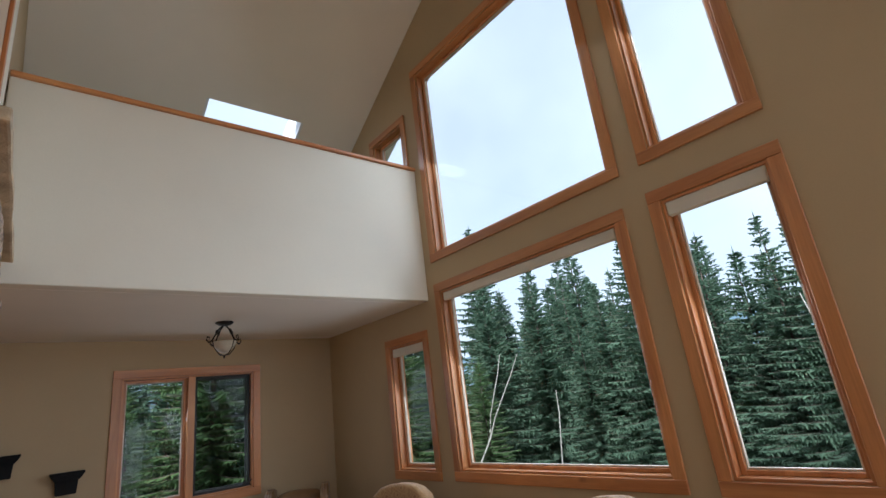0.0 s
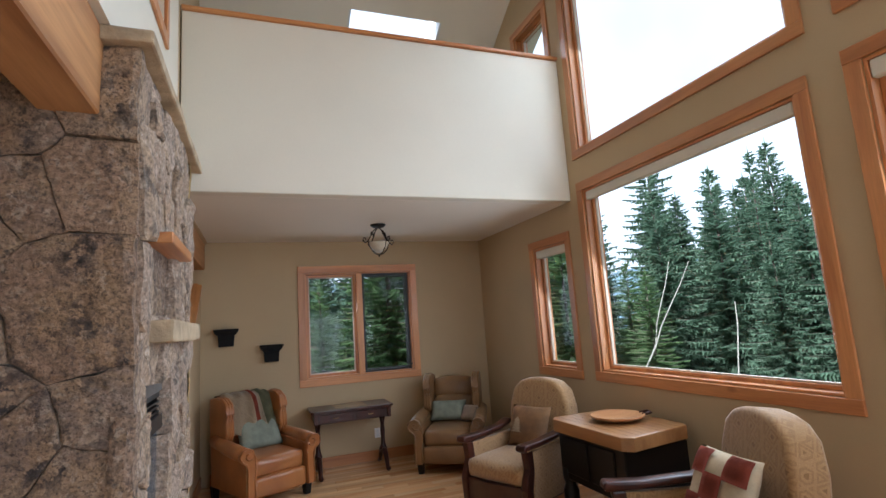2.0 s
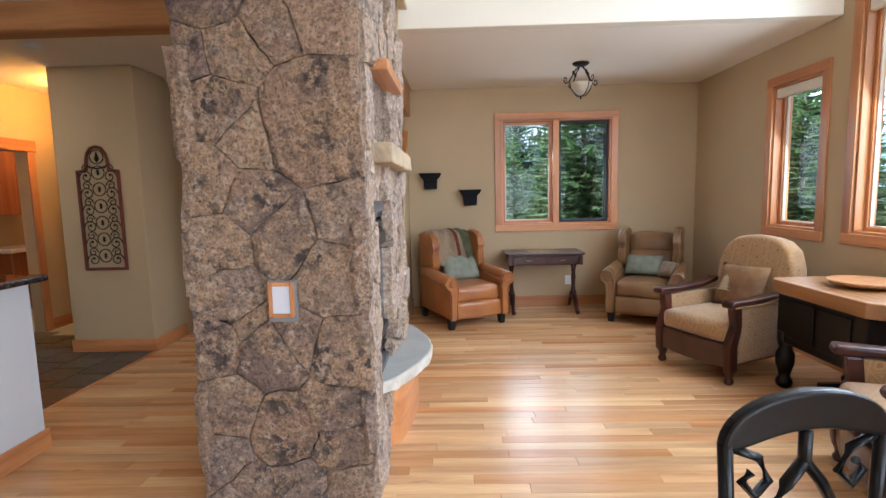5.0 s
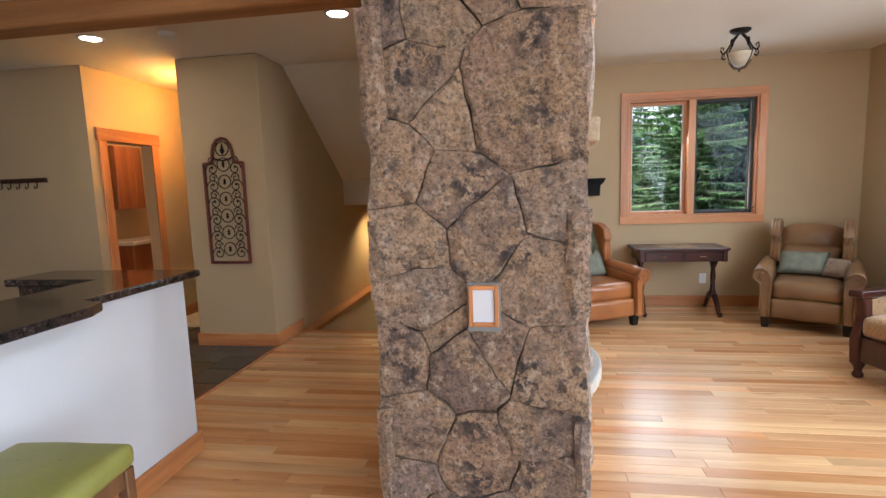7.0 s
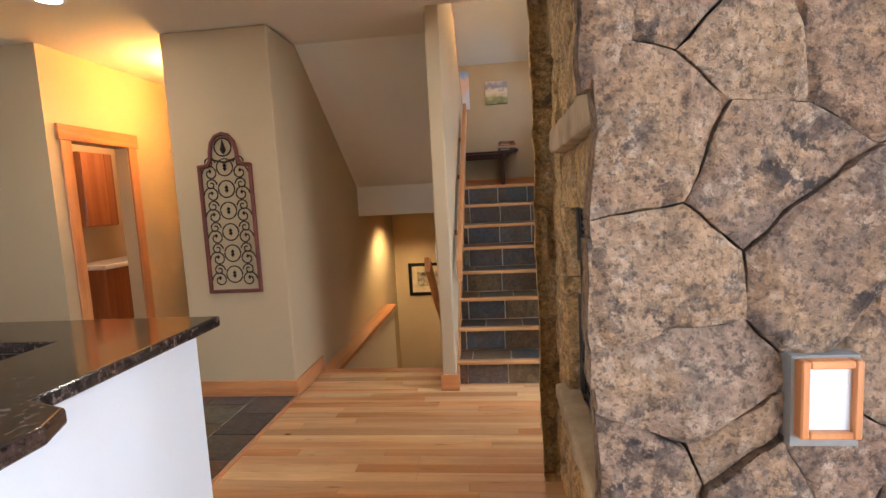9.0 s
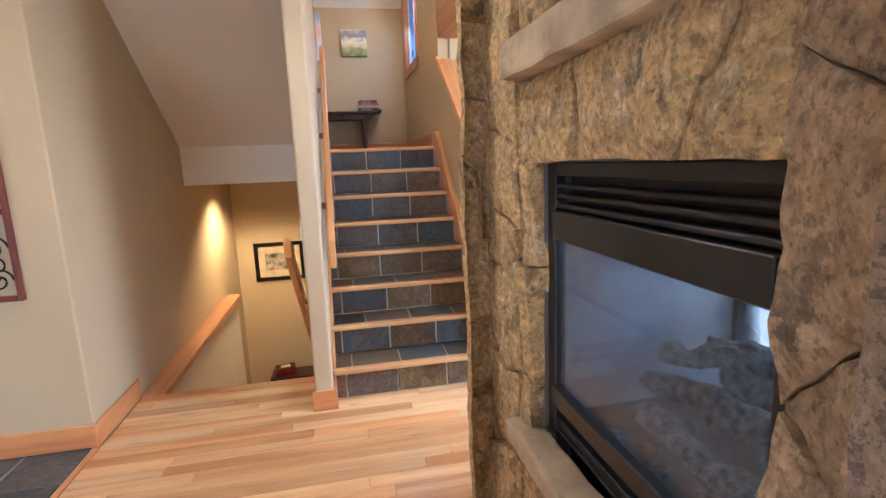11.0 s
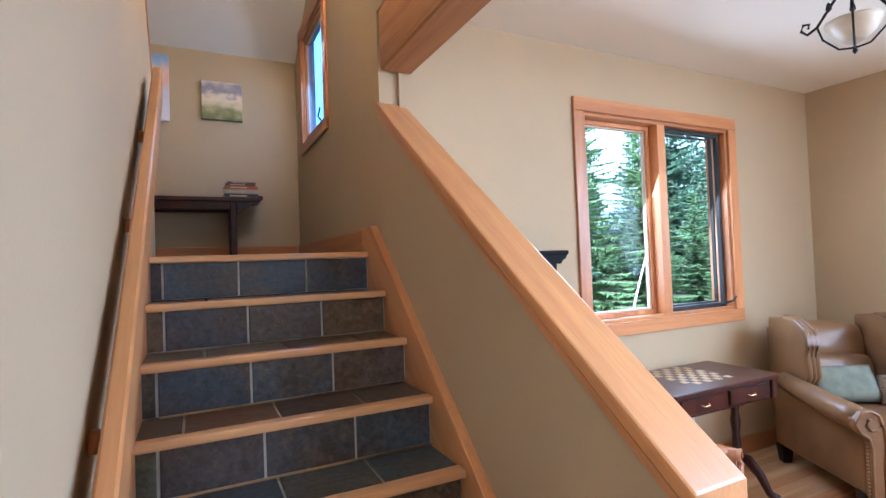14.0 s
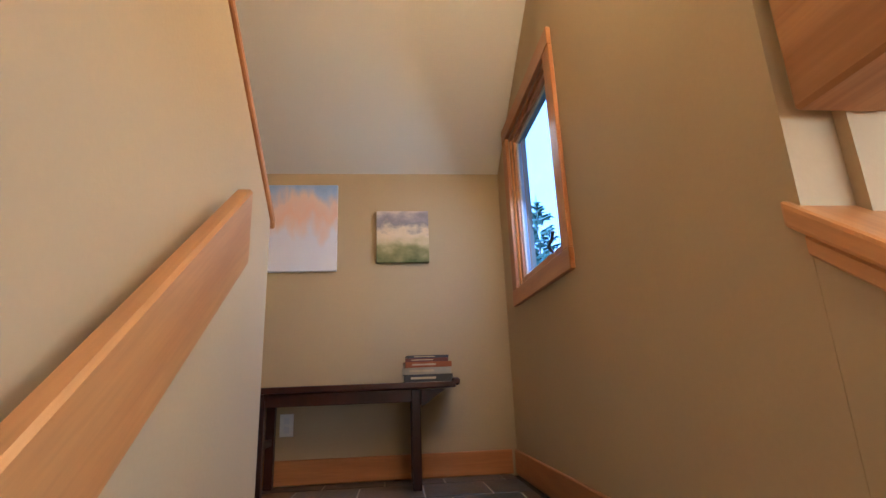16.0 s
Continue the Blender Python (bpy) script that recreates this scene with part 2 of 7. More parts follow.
def stone_material(name, tones, rough=0.85, blots=((0.40, 0.255, 0.135), (0.075, 0.058, 0.048), (0.48, 0.39, 0.29)), amounts=(0.6, 0.85, 0.6), fine=13.0, bump=1.0):
    """Weathered rock: warm clouds, clustered dark lichen and pale grains over a tone that changes from stone to stone."""
    m, n, l, p = nodes_of(name)
    tc, info, geo = n.new("ShaderNodeTexCoord"), n.new("ShaderNodeObjectInfo"), n.new("ShaderNodeNewGeometry")
    rnd, fr = n.new("ShaderNodeMath"), n.new("ShaderNodeMath")
    l.new(info.outputs["Random"], rnd.inputs[0])
    l.new(geo.outputs["Random Per Island"], rnd.inputs[1])
    fr.operation = "FRACT"
    l.new(rnd.outputs[0], fr.inputs[0])
    comb, shift = n.new("ShaderNodeCombineXYZ"), n.new("ShaderNodeVectorMath")
    for k in range(3):
        l.new(fr.outputs[0], comb.inputs[k])
    shift.operation = "MULTIPLY_ADD"
    l.new(comb.outputs[0], shift.inputs[0])
    shift.inputs[1].default_value = (17, 29, 41)
    l.new(tc.outputs["Object"], shift.inputs[2])
    tone = n.new("ShaderNodeValToRGB")
    cr = tone.color_ramp
    while len(cr.elements) < len(tones):
        cr.elements.new(0.5)
    for k, c in enumerate(tones):
        cr.elements[k].position, cr.elements[k].color = k / (len(tones) - 1), (*c, 1)
    l.new(fr.outputs[0], tone.inputs["Fac"])

    def spots(scale, detail, lo, hi):
        t, r = n.new("ShaderNodeTexNoise"), n.new("ShaderNodeMapRange")
        t.inputs["Scale"].default_value, t.inputs["Detail"].default_value, t.inputs["Roughness"].default_value = scale, detail, 0.68
        l.new(shift.outputs[0], t.inputs["Vector"])
        r.inputs["From Min"].default_value, r.inputs["From Max"].default_value = lo, hi
        l.new(t.outputs["Fac"], r.inputs["Value"])
        return t, r.outputs[0]

    def times(a, b):
        k = n.new("ShaderNodeMath")
        k.operation = "MULTIPLY"
        l.new(a, k.inputs[0])
        if isinstance(b, float):
            k.inputs[1].default_value = b
        else:
            l.new(b, k.inputs[1])
        return k.outputs[0]
    cloud_t, cloud_f = spots(4.5, 8, 0.46, 0.58)
    crust_t, crust_f = spots(4.4, 7, 0.44, 0.62)
    dots_t, dots_f = spots(fine, 12, 0.500, 0.535)
    grit_t, grit_f = spots(fine * 4.5, 8, 0.54, 0.575)
    pale_t, pale_f = spots(fine * 1.25, 12, 0.535, 0.575)
    pale_c, pale_cf = spots(5.5, 4, 0.40, 0.56)
    mott_t, mott_f = spots(42, 12, 0.32, 0.68)
    facs = (times(cloud_f, amounts[0]), times(times(pale_f, pale_cf), amounts[2]), times(times(crust_f, dots_f), amounts[1]), times(grit_f, amounts[1] * 0.6))
    last = tone.outputs["Color"]
    for f, c in zip(facs, (blots[0], blots[2], blots[1], blots[1])):
        mx = n.new("ShaderNodeMixRGB")
        l.new(f, mx.inputs["Fac"])
        l.new(last, mx.inputs["Color1"])
        mx.inputs["Color2"].default_value = (*c, 1)
        last = mx.outputs["Color"]
    hsv, mr = n.new("ShaderNodeHueSaturation"), n.new("ShaderNodeMapRange")
    mr.inputs["To Min"].default_value, mr.inputs["To Max"].default_value = 0.55, 1.42
    l.new(mott_f, mr.inputs["Value"])
    l.new(mr.outputs[0], hsv.inputs["Value"])
    l.new(last, hsv.inputs["Color"])
    l.new(hsv.outputs["Color"], p.inputs["Base Color"])
    p.inputs["Roughness"].default_value = rough
    add = n.new("ShaderNodeMath")
    l.new(mott_t.outputs["Fac"], add.inputs[0])
    l.new(times(dots_t.outputs["Fac"], 0.5), add.inputs[1])
    b = n.new("ShaderNodeBump")
    b.inputs["Strength"].default_value, b.inputs["Distance"].default_value = bump, 0.02
    l.new(add.outputs[0], b.inputs["Height"])
    l.new(b.outputs["Normal"], p.inputs["Normal"])
    return m


def glass(name, tint=(0.96, 0.98, 0.98), gloss=1.0):
    m, n, l, p = nodes_of(name)
    n.remove(p)
    tr, gl, mx, lw = n.new("ShaderNodeBsdfTransparent"), n.new("ShaderNodeBsdfGlossy"), n.new("ShaderNodeMixShader"), n.new("ShaderNodeLayerWeight")
    tr.inputs["Color"].default_value = (*tint, 1)
    gl.inputs["Roughness"].default_value = 0.0
    lw.inputs["Blend"].default_value = 0.5
    pw, k = n.new("ShaderNodeMath"), n.new("ShaderNodeMath")
    pw.operation, k.operation = "POWER", "MULTIPLY_ADD"
    pw.inputs[1].default_value = 4.0
    k.inputs[1].default_value, k.inputs[2].default_value = 0.4 * gloss, 0.009 * gloss
    l.new(lw.outputs["Facing"], pw.inputs[0])
    l.new(pw.outputs[0], k.inputs[0])
    l.new(k.outputs[0], mx.inputs["Fac"])
    l.new(tr.outputs[0], mx.inputs[1])
    l.new(gl.outputs[0], mx.inputs[2])
    l.new(mx.outputs[0], n["Material Output"].inputs["Surface"])
    return m


def glow(name, colour, strength):
    m, n, l, p = nodes_of(name)
    p.inputs["Base Color"].default_value = (*colour, 1)
    p.inputs["Emission Color"].default_value = (*colour, 1)
    p.inputs["Emission Strength"].default_value = strength
    return m


PAINT_TAN = surface("tan wall paint", (0.49, 0.37, 0.215), 0.75, 0.03, 1.2, 90, 0.12)
PAINT_CREAM = surface("cream wall paint", (0.74, 0.69, 0.575), 0.75, 0.025, 1.2, 90, 0.12)
# The tan paint again, lightened for the daylight on the stair dividing wall.
PAINT_TAN_LIT = surface("tan wall paint with daylight in it", (0.52, 0.41, 0.26), 0.75, 0.025, 1.2, 90, 0.12)
PAINT_WHITE = surface("white wall paint", (0.70, 0.72, 0.74), 0.7, 0.02, 1.2, 90, 0.1)
CEIL = surface("off-white ceiling paint", (0.78, 0.73, 0.64), 0.85, 0.025, 1.0, 120, 0.15)
FIR_X = wood("fir trim", (0.57, 0.25, 0.085), (0.38, 0.135, 0.042), 0.4, 0)
FIR_Y = wood("fir trim along y", (0.57, 0.25, 0.085), (0.38, 0.135, 0.042), 0.4, 1)
FIR_Z = wood("fir trim upright", (0.57, 0.25, 0.085), (0.38, 0.135, 0.042), 0.4, 2)
# Fir for the nosings, paler because their glossy highlight is put into the colour.
FIR_HIGHLIT = wood("pale fir edge with highlight in its colour", (0.70, 0.42, 0.19), (0.55, 0.28, 0.11), 0.35, 0)
FIR_RAIL = wood("honey fir rail", (0.66, 0.335, 0.125), (0.48, 0.205, 0.068), 0.35, 1)
FIR_SLOPE = wood("honey fir along the stair slope", (0.66, 0.325, 0.12), (0.50, 0.215, 0.072), 0.35, 1, lean=math.atan(0.755))
BEAM_X = wood("sawn fir beam along x", (0.50, 0.24, 0.085), (0.32, 0.135, 0.045), 0.6, 0, 6, 0.05, 0.0)
BEAM_Y = wood("sawn fir beam along y", (0.52, 0.265, 0.10), (0.27, 0.112, 0.038), 0.6, 1, 7, 0.05, 0.0)
PLANK = wood("hickory floor board", (0.74, 0.47, 0.235), (0.50, 0.265, 0.115), 0.27, 0, 7, 0.15, 0.22, 0.75, other=(0.84, 0.60, 0.42), often=2.8)
SLATE = stone_material("multicoloured slate", ((0.035, 0.055, 0.085), (0.085, 0.105, 0.115), (0.18, 0.080, 0.032), (0.045, 0.070, 0.090), (0.17, 0.115, 0.055), (0.040, 0.032, 0.030), (0.055, 0.085, 0.115), (0.12, 0.13, 0.09)), 0.30, ((0.095, 0.050, 0.022), (0.012, 0.013, 0.016), (0.16, 0.12, 0.07)), (0.45, 0.5, 0.4), 7.0, 0.22)
GROUT = surface("pale grout", (0.66, 0.63, 0.56), 0.9, 0.08, 4, 80, 0.2)
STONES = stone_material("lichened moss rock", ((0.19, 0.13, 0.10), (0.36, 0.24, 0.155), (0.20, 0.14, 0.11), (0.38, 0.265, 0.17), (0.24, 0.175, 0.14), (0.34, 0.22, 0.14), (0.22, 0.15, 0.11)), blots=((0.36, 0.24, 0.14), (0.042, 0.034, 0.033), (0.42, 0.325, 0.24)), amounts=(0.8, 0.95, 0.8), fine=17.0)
# The same chimney rock in lit versions: each face's light is put into its tones.
STONES_WARM_LIT = stone_material("lichened rock with warm light in its tone", ((0.58, 0.385, 0.155), (0.68, 0.465, 0.195), (0.54, 0.355, 0.15), (0.70, 0.485, 0.21)), blots=((0.66, 0.44, 0.19), (0.15, 0.10, 0.055), (0.72, 0.56, 0.34)), amounts=(0.6, 0.78, 0.8), fine=14.0)
STONES_HALF_LIT = stone_material("lichened rock with half light in its tone", ((0.44, 0.30, 0.16), (0.52, 0.36, 0.20), (0.40, 0.275, 0.155), (0.50, 0.345, 0.19)), blots=((0.52, 0.34, 0.16), (0.11, 0.078, 0.05), (0.58, 0.45, 0.29)), amounts=(0.6, 0.8, 0.8))
STONES_PALE_LIT = stone_material("weathered pinkish rock with daylight in its tone", ((0.42, 0.31, 0.235), (0.50, 0.385, 0.30), (0.38, 0.275, 0.20), (0.47, 0.35, 0.26)), blots=((0.50, 0.355, 0.22), (0.09, 0.072, 0.06), (0.60, 0.50, 0.40)), amounts=(0.6, 0.8, 0.8))
MORTAR = surface("grey mortar", (0.15, 0.135, 0.12), 0.95, 0.15, 8, 70, 0.5)
LIMESTONE = surface("sawn sandstone slab", (0.56, 0.43, 0.27), 0.8, 0.1, 5, 30, 0.8, second=(0.31, 0.235, 0.15), dist=0.012)
CUT_EDGE = surface("pale broken limestone edge", (0.62, 0.57, 0.48), 0.85, 0.12, 9, 45, 0.8, second=(0.48, 0.43, 0.35), dist=0.01)
HEARTH = surface("grey flagstone", (0.42, 0.42, 0.39), 0.6, 0.1, 3, 50, 0.3)
GRANITE = stone_material("dark speckled granite", ((0.02, 0.016, 0.015), (0.035, 0.025, 0.022)), 0.10, ((0.07, 0.04, 0.028), (0.006, 0.006, 0.007), (0.20, 0.15, 0.12)), (0.6, 0.9, 0.8), 45.0, 0.0)
PANE = glass("window glass")
BLACK = surface("black enamelled steel", (0.012, 0.012, 0.013), 0.35, 0.2, 5, 80, 0.05)
SCREEN = surface("dark insect screen", (0.03, 0.03, 0.03), 0.6, 0.1, 5, 80, 0.05)
SHADE = surface("cream cellular blind", (0.72, 0.68, 0.58), 0.8, 0.04, 3, 90, 0.1)
VINYL = surface("pale window sash", (0.62, 0.50, 0.38), 0.5, 0.05, 3, 60, 0.05)


# ---- helpers for geometry ----
def part(name, bm, material, parent=None, label="", smooth=False):
    data = bpy.data.meshes.new(name)
    bmesh.ops.recalc_face_normals(bm, faces=bm.faces)
    bm.to_mesh(data)
    bm.free()
    if smooth:
        for f in data.polygons:
            f.use_smooth = True
    for mt in material if isinstance(material, (list, tuple)) else (material,):
        data.materials.append(mt)
    ob = new(name, data)
    if parent is not None:
        ob.parent = parent
    if label:
        ob["label"] = label
    return ob


def thing(name, label, category, at=(0, 0, 0), turn=0, group="", kind=""):
    ob = tagged(new(name), label, category, group, kind)
    ob.matrix_basis = pose(*at, 0, 0, turn)
    return ob


def box(x0, x1, y0, y1, z0, z1, bev=0.0, bm=None, seg=1, m=None):
    own = bmesh.new()
    bmesh.ops.create_cube(own, size=1)
    for v in own.verts:
        v.co = Vector(((x0 + x1) / 2 + v.co.x * (x1 - x0), (y0 + y1) / 2 + v.co.y * (y1 - y0), (z0 + z1) / 2 + v.co.z * (z1 - z0)))
    if bev:
        bmesh.ops.bevel(own, geom=own.edges[:], offset=min(bev, abs(x1 - x0) * .45, abs(y1 - y0) * .45, abs(z1 - z0) * .45), segments=seg, affect="EDGES", profile=0.6)
    if m is not None:
        bmesh.ops.transform(own, matrix=m, verts=own.verts)
    return merge(bm, own)


def merge(bm, own):
    if bm is None:
        return own
    data = bpy.data.meshes.new("scratch")
    own.to_mesh(data)
    own.free()
    bm.from_mesh(data)
    bpy.data.meshes.remove(data)
    return bm


def tube(points, radius, sides=8, bm=None, closed=False, taper=None):
    """A round bar along points."""
    bm = bm or bmesh.new()
    pts = [Vector(p) for p in points]
    rings = []
    n = len(pts)
    ref = Vector((0, 0, 1))
    for i, p in enumerate(pts):
        d = (pts[(i + 1) % n] - pts[i - 1]) if closed else (pts[min(i + 1, n - 1)] - pts[max(i - 1, 0)])
        d = d.normalized() if d.length > 1e-9 else Vector((0, 0, 1))
        a = d.cross(ref)
        if a.length < 0.05:
            a = d.cross(Vector((1, 0, 0)))
        a.normalize()
        b = d.cross(a)
        r = radius * (taper[i] if taper else 1)
        rings.append([bm.verts.new(p + (a * math.cos(k * math.tau / sides) + b * math.sin(k * math.tau / sides)) * r) for k in range(sides)])
    for i in range(n if closed else n - 1):
        r0, r1 = rings[i], rings[(i + 1) % n]
        for k in range(sides):
            bm.faces.new((r0[k], r0[(k + 1) % sides], r1[(k + 1) % sides], r1[k]))
    if not closed:
        bm.faces.new(rings[0][::-1])
        bm.faces.new(rings[-1])
    return bm


def lathe(profile, at=(0, 0, 0), sides=16, bm=None):
    """A turned shape from (radius, height) pairs."""
    bm = bm or bmesh.new()
    rings = []
    for r, z in profile:
        rings.append([bm.verts.new((at[0] + max(r, 0.0005) * math.cos(k * math.tau / sides), at[1] + max(r, 0.0005) * math.sin(k * math.tau / sides), at[2] + z)) for k in range(sides)])
    for a, b in zip(rings, rings[1:]):
        for k in range(sides):
            bm.faces.new((a[k], a[(k + 1) % sides], b[(k + 1) % sides], b[k]))
    bm.faces.new(rings[0][::-1])
    bm.faces.new(rings[-1])
    return bm


def prism(outline, lo, hi, plane="xy", bev=0.0, bm=None, seg=1):
    """A flat outline pushed through a thickness. plane names the outline's axes."""
    own = bmesh.new()
    put = {"xy": lambda a, b, h: (a, b, h), "yz": lambda a, b, h: (h, a, b), "xz": lambda a, b, h: (a, h, b)}[plane]
    base = [own.verts.new(put(a, b, lo)) for a, b in outline]
    top = [own.verts.new(put(a, b, hi)) for a, b in outline]
    own.faces.new(base[::-1])
    own.faces.new(top)
    n = len(outline)
    for k in range(n):
        own.faces.new((base[k], base[(k + 1) % n], top[(k + 1) % n], top[k]))
    bmesh.ops.recalc_face_normals(own, faces=own.faces)
    if bev:
        rim = [e for e in own.edges if len(e.link_faces) == 2 and e.calc_face_angle(0) > 0.6]
        bmesh.ops.bevel(own, geom=rim, offset=bev, segments=seg, affect="EDGES", profile=0.6)
    return merge(bm, own)


def along_x(plane):
    return lambda u, v, w: (plane + w, u, v)


def along_y(plane):
    return lambda u, v, w: (u, plane + w, v)


def slab(bm, at, u0, u1, v0, v1, w0, w1, bev=0.0):
    a, b = at(u0, v0, w0), at(u1, v1, w1)
    return box(min(a[0], b[0]), max(a[0], b[0]), min(a[1], b[1]), max(a[1], b[1]), min(a[2], b[2]), max(a[2], b[2]), bev, bm)


def wall(name, at, u0, u1, v0, v1, w0, w1, holes, material, label, cuts=()):
    """A wall with thickness; holes are (u0, u1, v0, v1); cuts are planes (point, normal) whose far side is taken off."""
    bm = bmesh.new()
    us = sorted({u0, u1, *[h[0] for h in holes], *[h[1] for h in holes]})
    vs = sorted({v0, v1, *[h[2] for h in holes], *[h[3] for h in holes]})
    us, vs = [u for u in us if u0 <= u <= u1], [v for v in vs if v0 <= v <= v1]
    grid = {}
    for i in range(len(us) - 1):
        for j in range(len(vs) - 1):
            cu, cv = (us[i] + us[i + 1]) / 2, (vs[j] + vs[j + 1]) / 2
            grid[i, j] = not any(h[0] < cu < h[1] and h[2] < cv < h[3] for h in holes)
    cache = {}

    def vert(i, j, w):
        if (i, j, w) not in cache:
            cache[i, j, w] = bm.verts.new(at(us[i], vs[j], w))
        return cache[i, j, w]
    for (i, j), solid in grid.items():
        if not solid:
            continue
        for w in (w0, w1):
            bm.faces.new([vert(i, j, w), vert(i + 1, j, w), vert(i + 1, j + 1, w), vert(i, j + 1, w)])
        for di, dj, e in ((-1, 0, ((i, j), (i, j + 1))), (1, 0, ((i + 1, j), (i + 1, j + 1))), (0, -1, ((i, j), (i + 1, j))), (0, 1, ((i, j + 1), (i + 1, j + 1)))):
            if not grid.get((i + di, j + dj), False):
                (a, b), (c, d) = e
                bm.faces.new([vert(a, b, w0), vert(c, d, w0), vert(c, d, w1), vert(a, b, w1)])
    for point, normal in cuts:
        bmesh.ops.recalc_face_normals(bm, faces=bm.faces)
        r = bmesh.ops.bisect_plane(bm, geom=bm.verts[:] + bm.edges[:] + bm.faces[:], plane_co=point, plane_no=normal, clear_outer=True)
        rim = [g for g in r["geom_cut"] if isinstance(g, bmesh.types.BMEdge)]
        bmesh.ops.holes_fill(bm, edges=[e for e in bm.edges if e.is_boundary], sides=0)
    return tagged(part(name, bm, material), label, "wall", kind="structure")


SLOPE, RIDGE = 0.6, 1.1


def roof_z(y):
    return 5.23 - SLOPE * ((y if y > RIDGE else 2 * RIDGE - y) - 5.365)


ROOF_CUTS = (((0, 5.365, 5.23), (0, SLOPE, 1)), ((0, 2 * RIDGE - 5.365, 5.23), (0, -SLOPE, 1)))
N_WALL, E_WALL, FAR, LANDING, RISE, GO = 6.36, 3.2, 8.58, 1.536, 0.192, 0.243

# ---- structure ----
tagged(part("floor_slab", box(-8, 3.35, -4.2, 4.9, -0.3, -0.022), MORTAR), "concrete subfloor under the floor boards", "floor", kind="structure")
tagged(part("floor_slab", box(-1.565, 3.35, 4.9, 6.5, -0.3, -0.022), MORTAR), "subfloor under the sitting nook", "floor", kind="structure")
tagged(part("floor_slab", box(-2.78, -1.565, 4.9, 5.2, -0.3, -0.022), MORTAR), "subfloor at the head of the lower stairs", "floor", kind="structure")
tagged(part("floor_slab", box(-8, -2.95, 4.9, 8.7, -0.3, -0.022), MORTAR), "subfloor under the hall", "floor", kind="structure")

CASE = 0.085
E_OPEN = {"big": (1.69, 3.925, 1.01, 2.90), "side": (0.665, 1.50, 1.01, 2.935), "high": (1.655, 3.93, 3.14, 5.52), "high_side": (0.685, 1.495, 3.15, 5.30), "small": (4.13, 4.94, 1.00, 2.47), "loft": (4.14, 4.93, 3.70, 5.065)}


def hole(o):
    return (o[0] + CASE, o[1] - CASE, o[2] + CASE, o[3] - CASE)


wall("wall_east", along_x(E_WALL), -4.2, N_WALL + 0.15, -0.3, 8.4, 0, 0.16, [hole(o) for o in E_OPEN.values()] + [(-2.9, -0.9, 0.0, 2.6), (-3.6, -0.5, 3.2, 4.6)], PAINT_TAN, "tall tan painted gable wall with large picture windows", ROOF_CUTS)
N_OPEN = (0.69, 2.23, 0.965, 2.445)
wall("wall_north", along_y(N_WALL), -0.43, E_WALL, -0.3, 6.2, 0, 0.16, [hole(N_OPEN)], PAINT_TAN, "tan painted wall behind the armchairs", ROOF_CUTS)
wall("wall_south", along_y(-4.2), -8, E_WALL + 0.16, -0.3, 6.2, -0.16, 0, [(1.2, 2.9, 0.0, 2.3), (0.0, 2.9, 2.9, 4.1), (-6.0, -3.6, 1.05, 2.3)], PAINT_TAN, "plain tan wall closing the room", ROOF_CUTS)
wall("wall_west", along_x(-8), -4.2, 8.7, -0.3, 8.4, -0.16, 0, [], PAINT_TAN, "plain tan wall closing the kitchen", ROOF_CUTS)
SW_OPEN = (7.40, 8.32, 2.41, 3.455)
wall("wall_stair_east", along_x(-0.53), 6.385, FAR + 0.14, -1.9, 5.6, 0, 0.10, [hole(SW_OPEN)], PAINT_TAN, "tan painted stairwell wall with a narrow window", ROOF_CUTS)
wall("wall_spine_upper", along_x(-0.53), 3.9, 6.385, 2.742, 6.4, 0, 0.20, [], PAINT_TAN, "tan painted stairwell wall over the beam", ROOF_CUTS)
wall("wall_upper_west", along_x(-0.53), -4.2, 3.9, 2.94, 8.4, 0, 0.21, [(2.28, 3.30, 3.62, 5.2)], PAINT_CREAM, "cream painted upper wall over the stone chimney", ROOF_CUTS)
wall("wall_landing", along_y(FAR), -3.6, -0.53, -1.9, 4.4, 0, 0.14, [], PAINT_TAN, "tan painted wall at the stair landing", ROOF_CUTS)
wall("wall_upstairs", along_y(4.72), -2.9, -0.53, 2.99, 6.4, -0.12, 0, [], PAINT_TAN, "tan wall closing the upper floor", ROOF_CUTS)
wall("wall_upstairs_west", along_x(-2.78), 4.72, FAR, 2.72, 6.4, -0.12, 0, [], PAINT_TAN, "tan wall beside the upper flight", ROOF_CUTS)

# closet pier between the hall and the stairs
pier = bmesh.new()
box(-3.586, -2.78, 4.65, FAR, -1.9, 2.715, 0.012, pier, 3)
tagged(part("wall_pier", pier, PAINT_TAN), "tan painted closet wall with rounded corners", "wall", kind="structure")
wall("wall_hall", along_x(-4.53), 4.72, FAR, -0.02, 2.72, -0.12, 0, [(4.80, 5.42, -0.02, 2.03)], PAINT_TAN, "tan painted hall wall with a bathroom doorway")
wall("wall_coats", along_y(4.60), -8, -4.53, -0.02, 2.72, 0, 0.12, [], PAINT_TAN, "tan painted wall with a coat rail")
wall("wall_bath", along_x(-6.3), 4.72, FAR, -0.02, 2.72, -0.12, 0, [], PAINT_TAN, "tan bathroom wall")
wall("wall_hall_end", along_y(7.6), -6.3, -3.586, -0.02, 2.72, 0, 0.12, [], PAINT_TAN, "tan wall at the end of the hall")

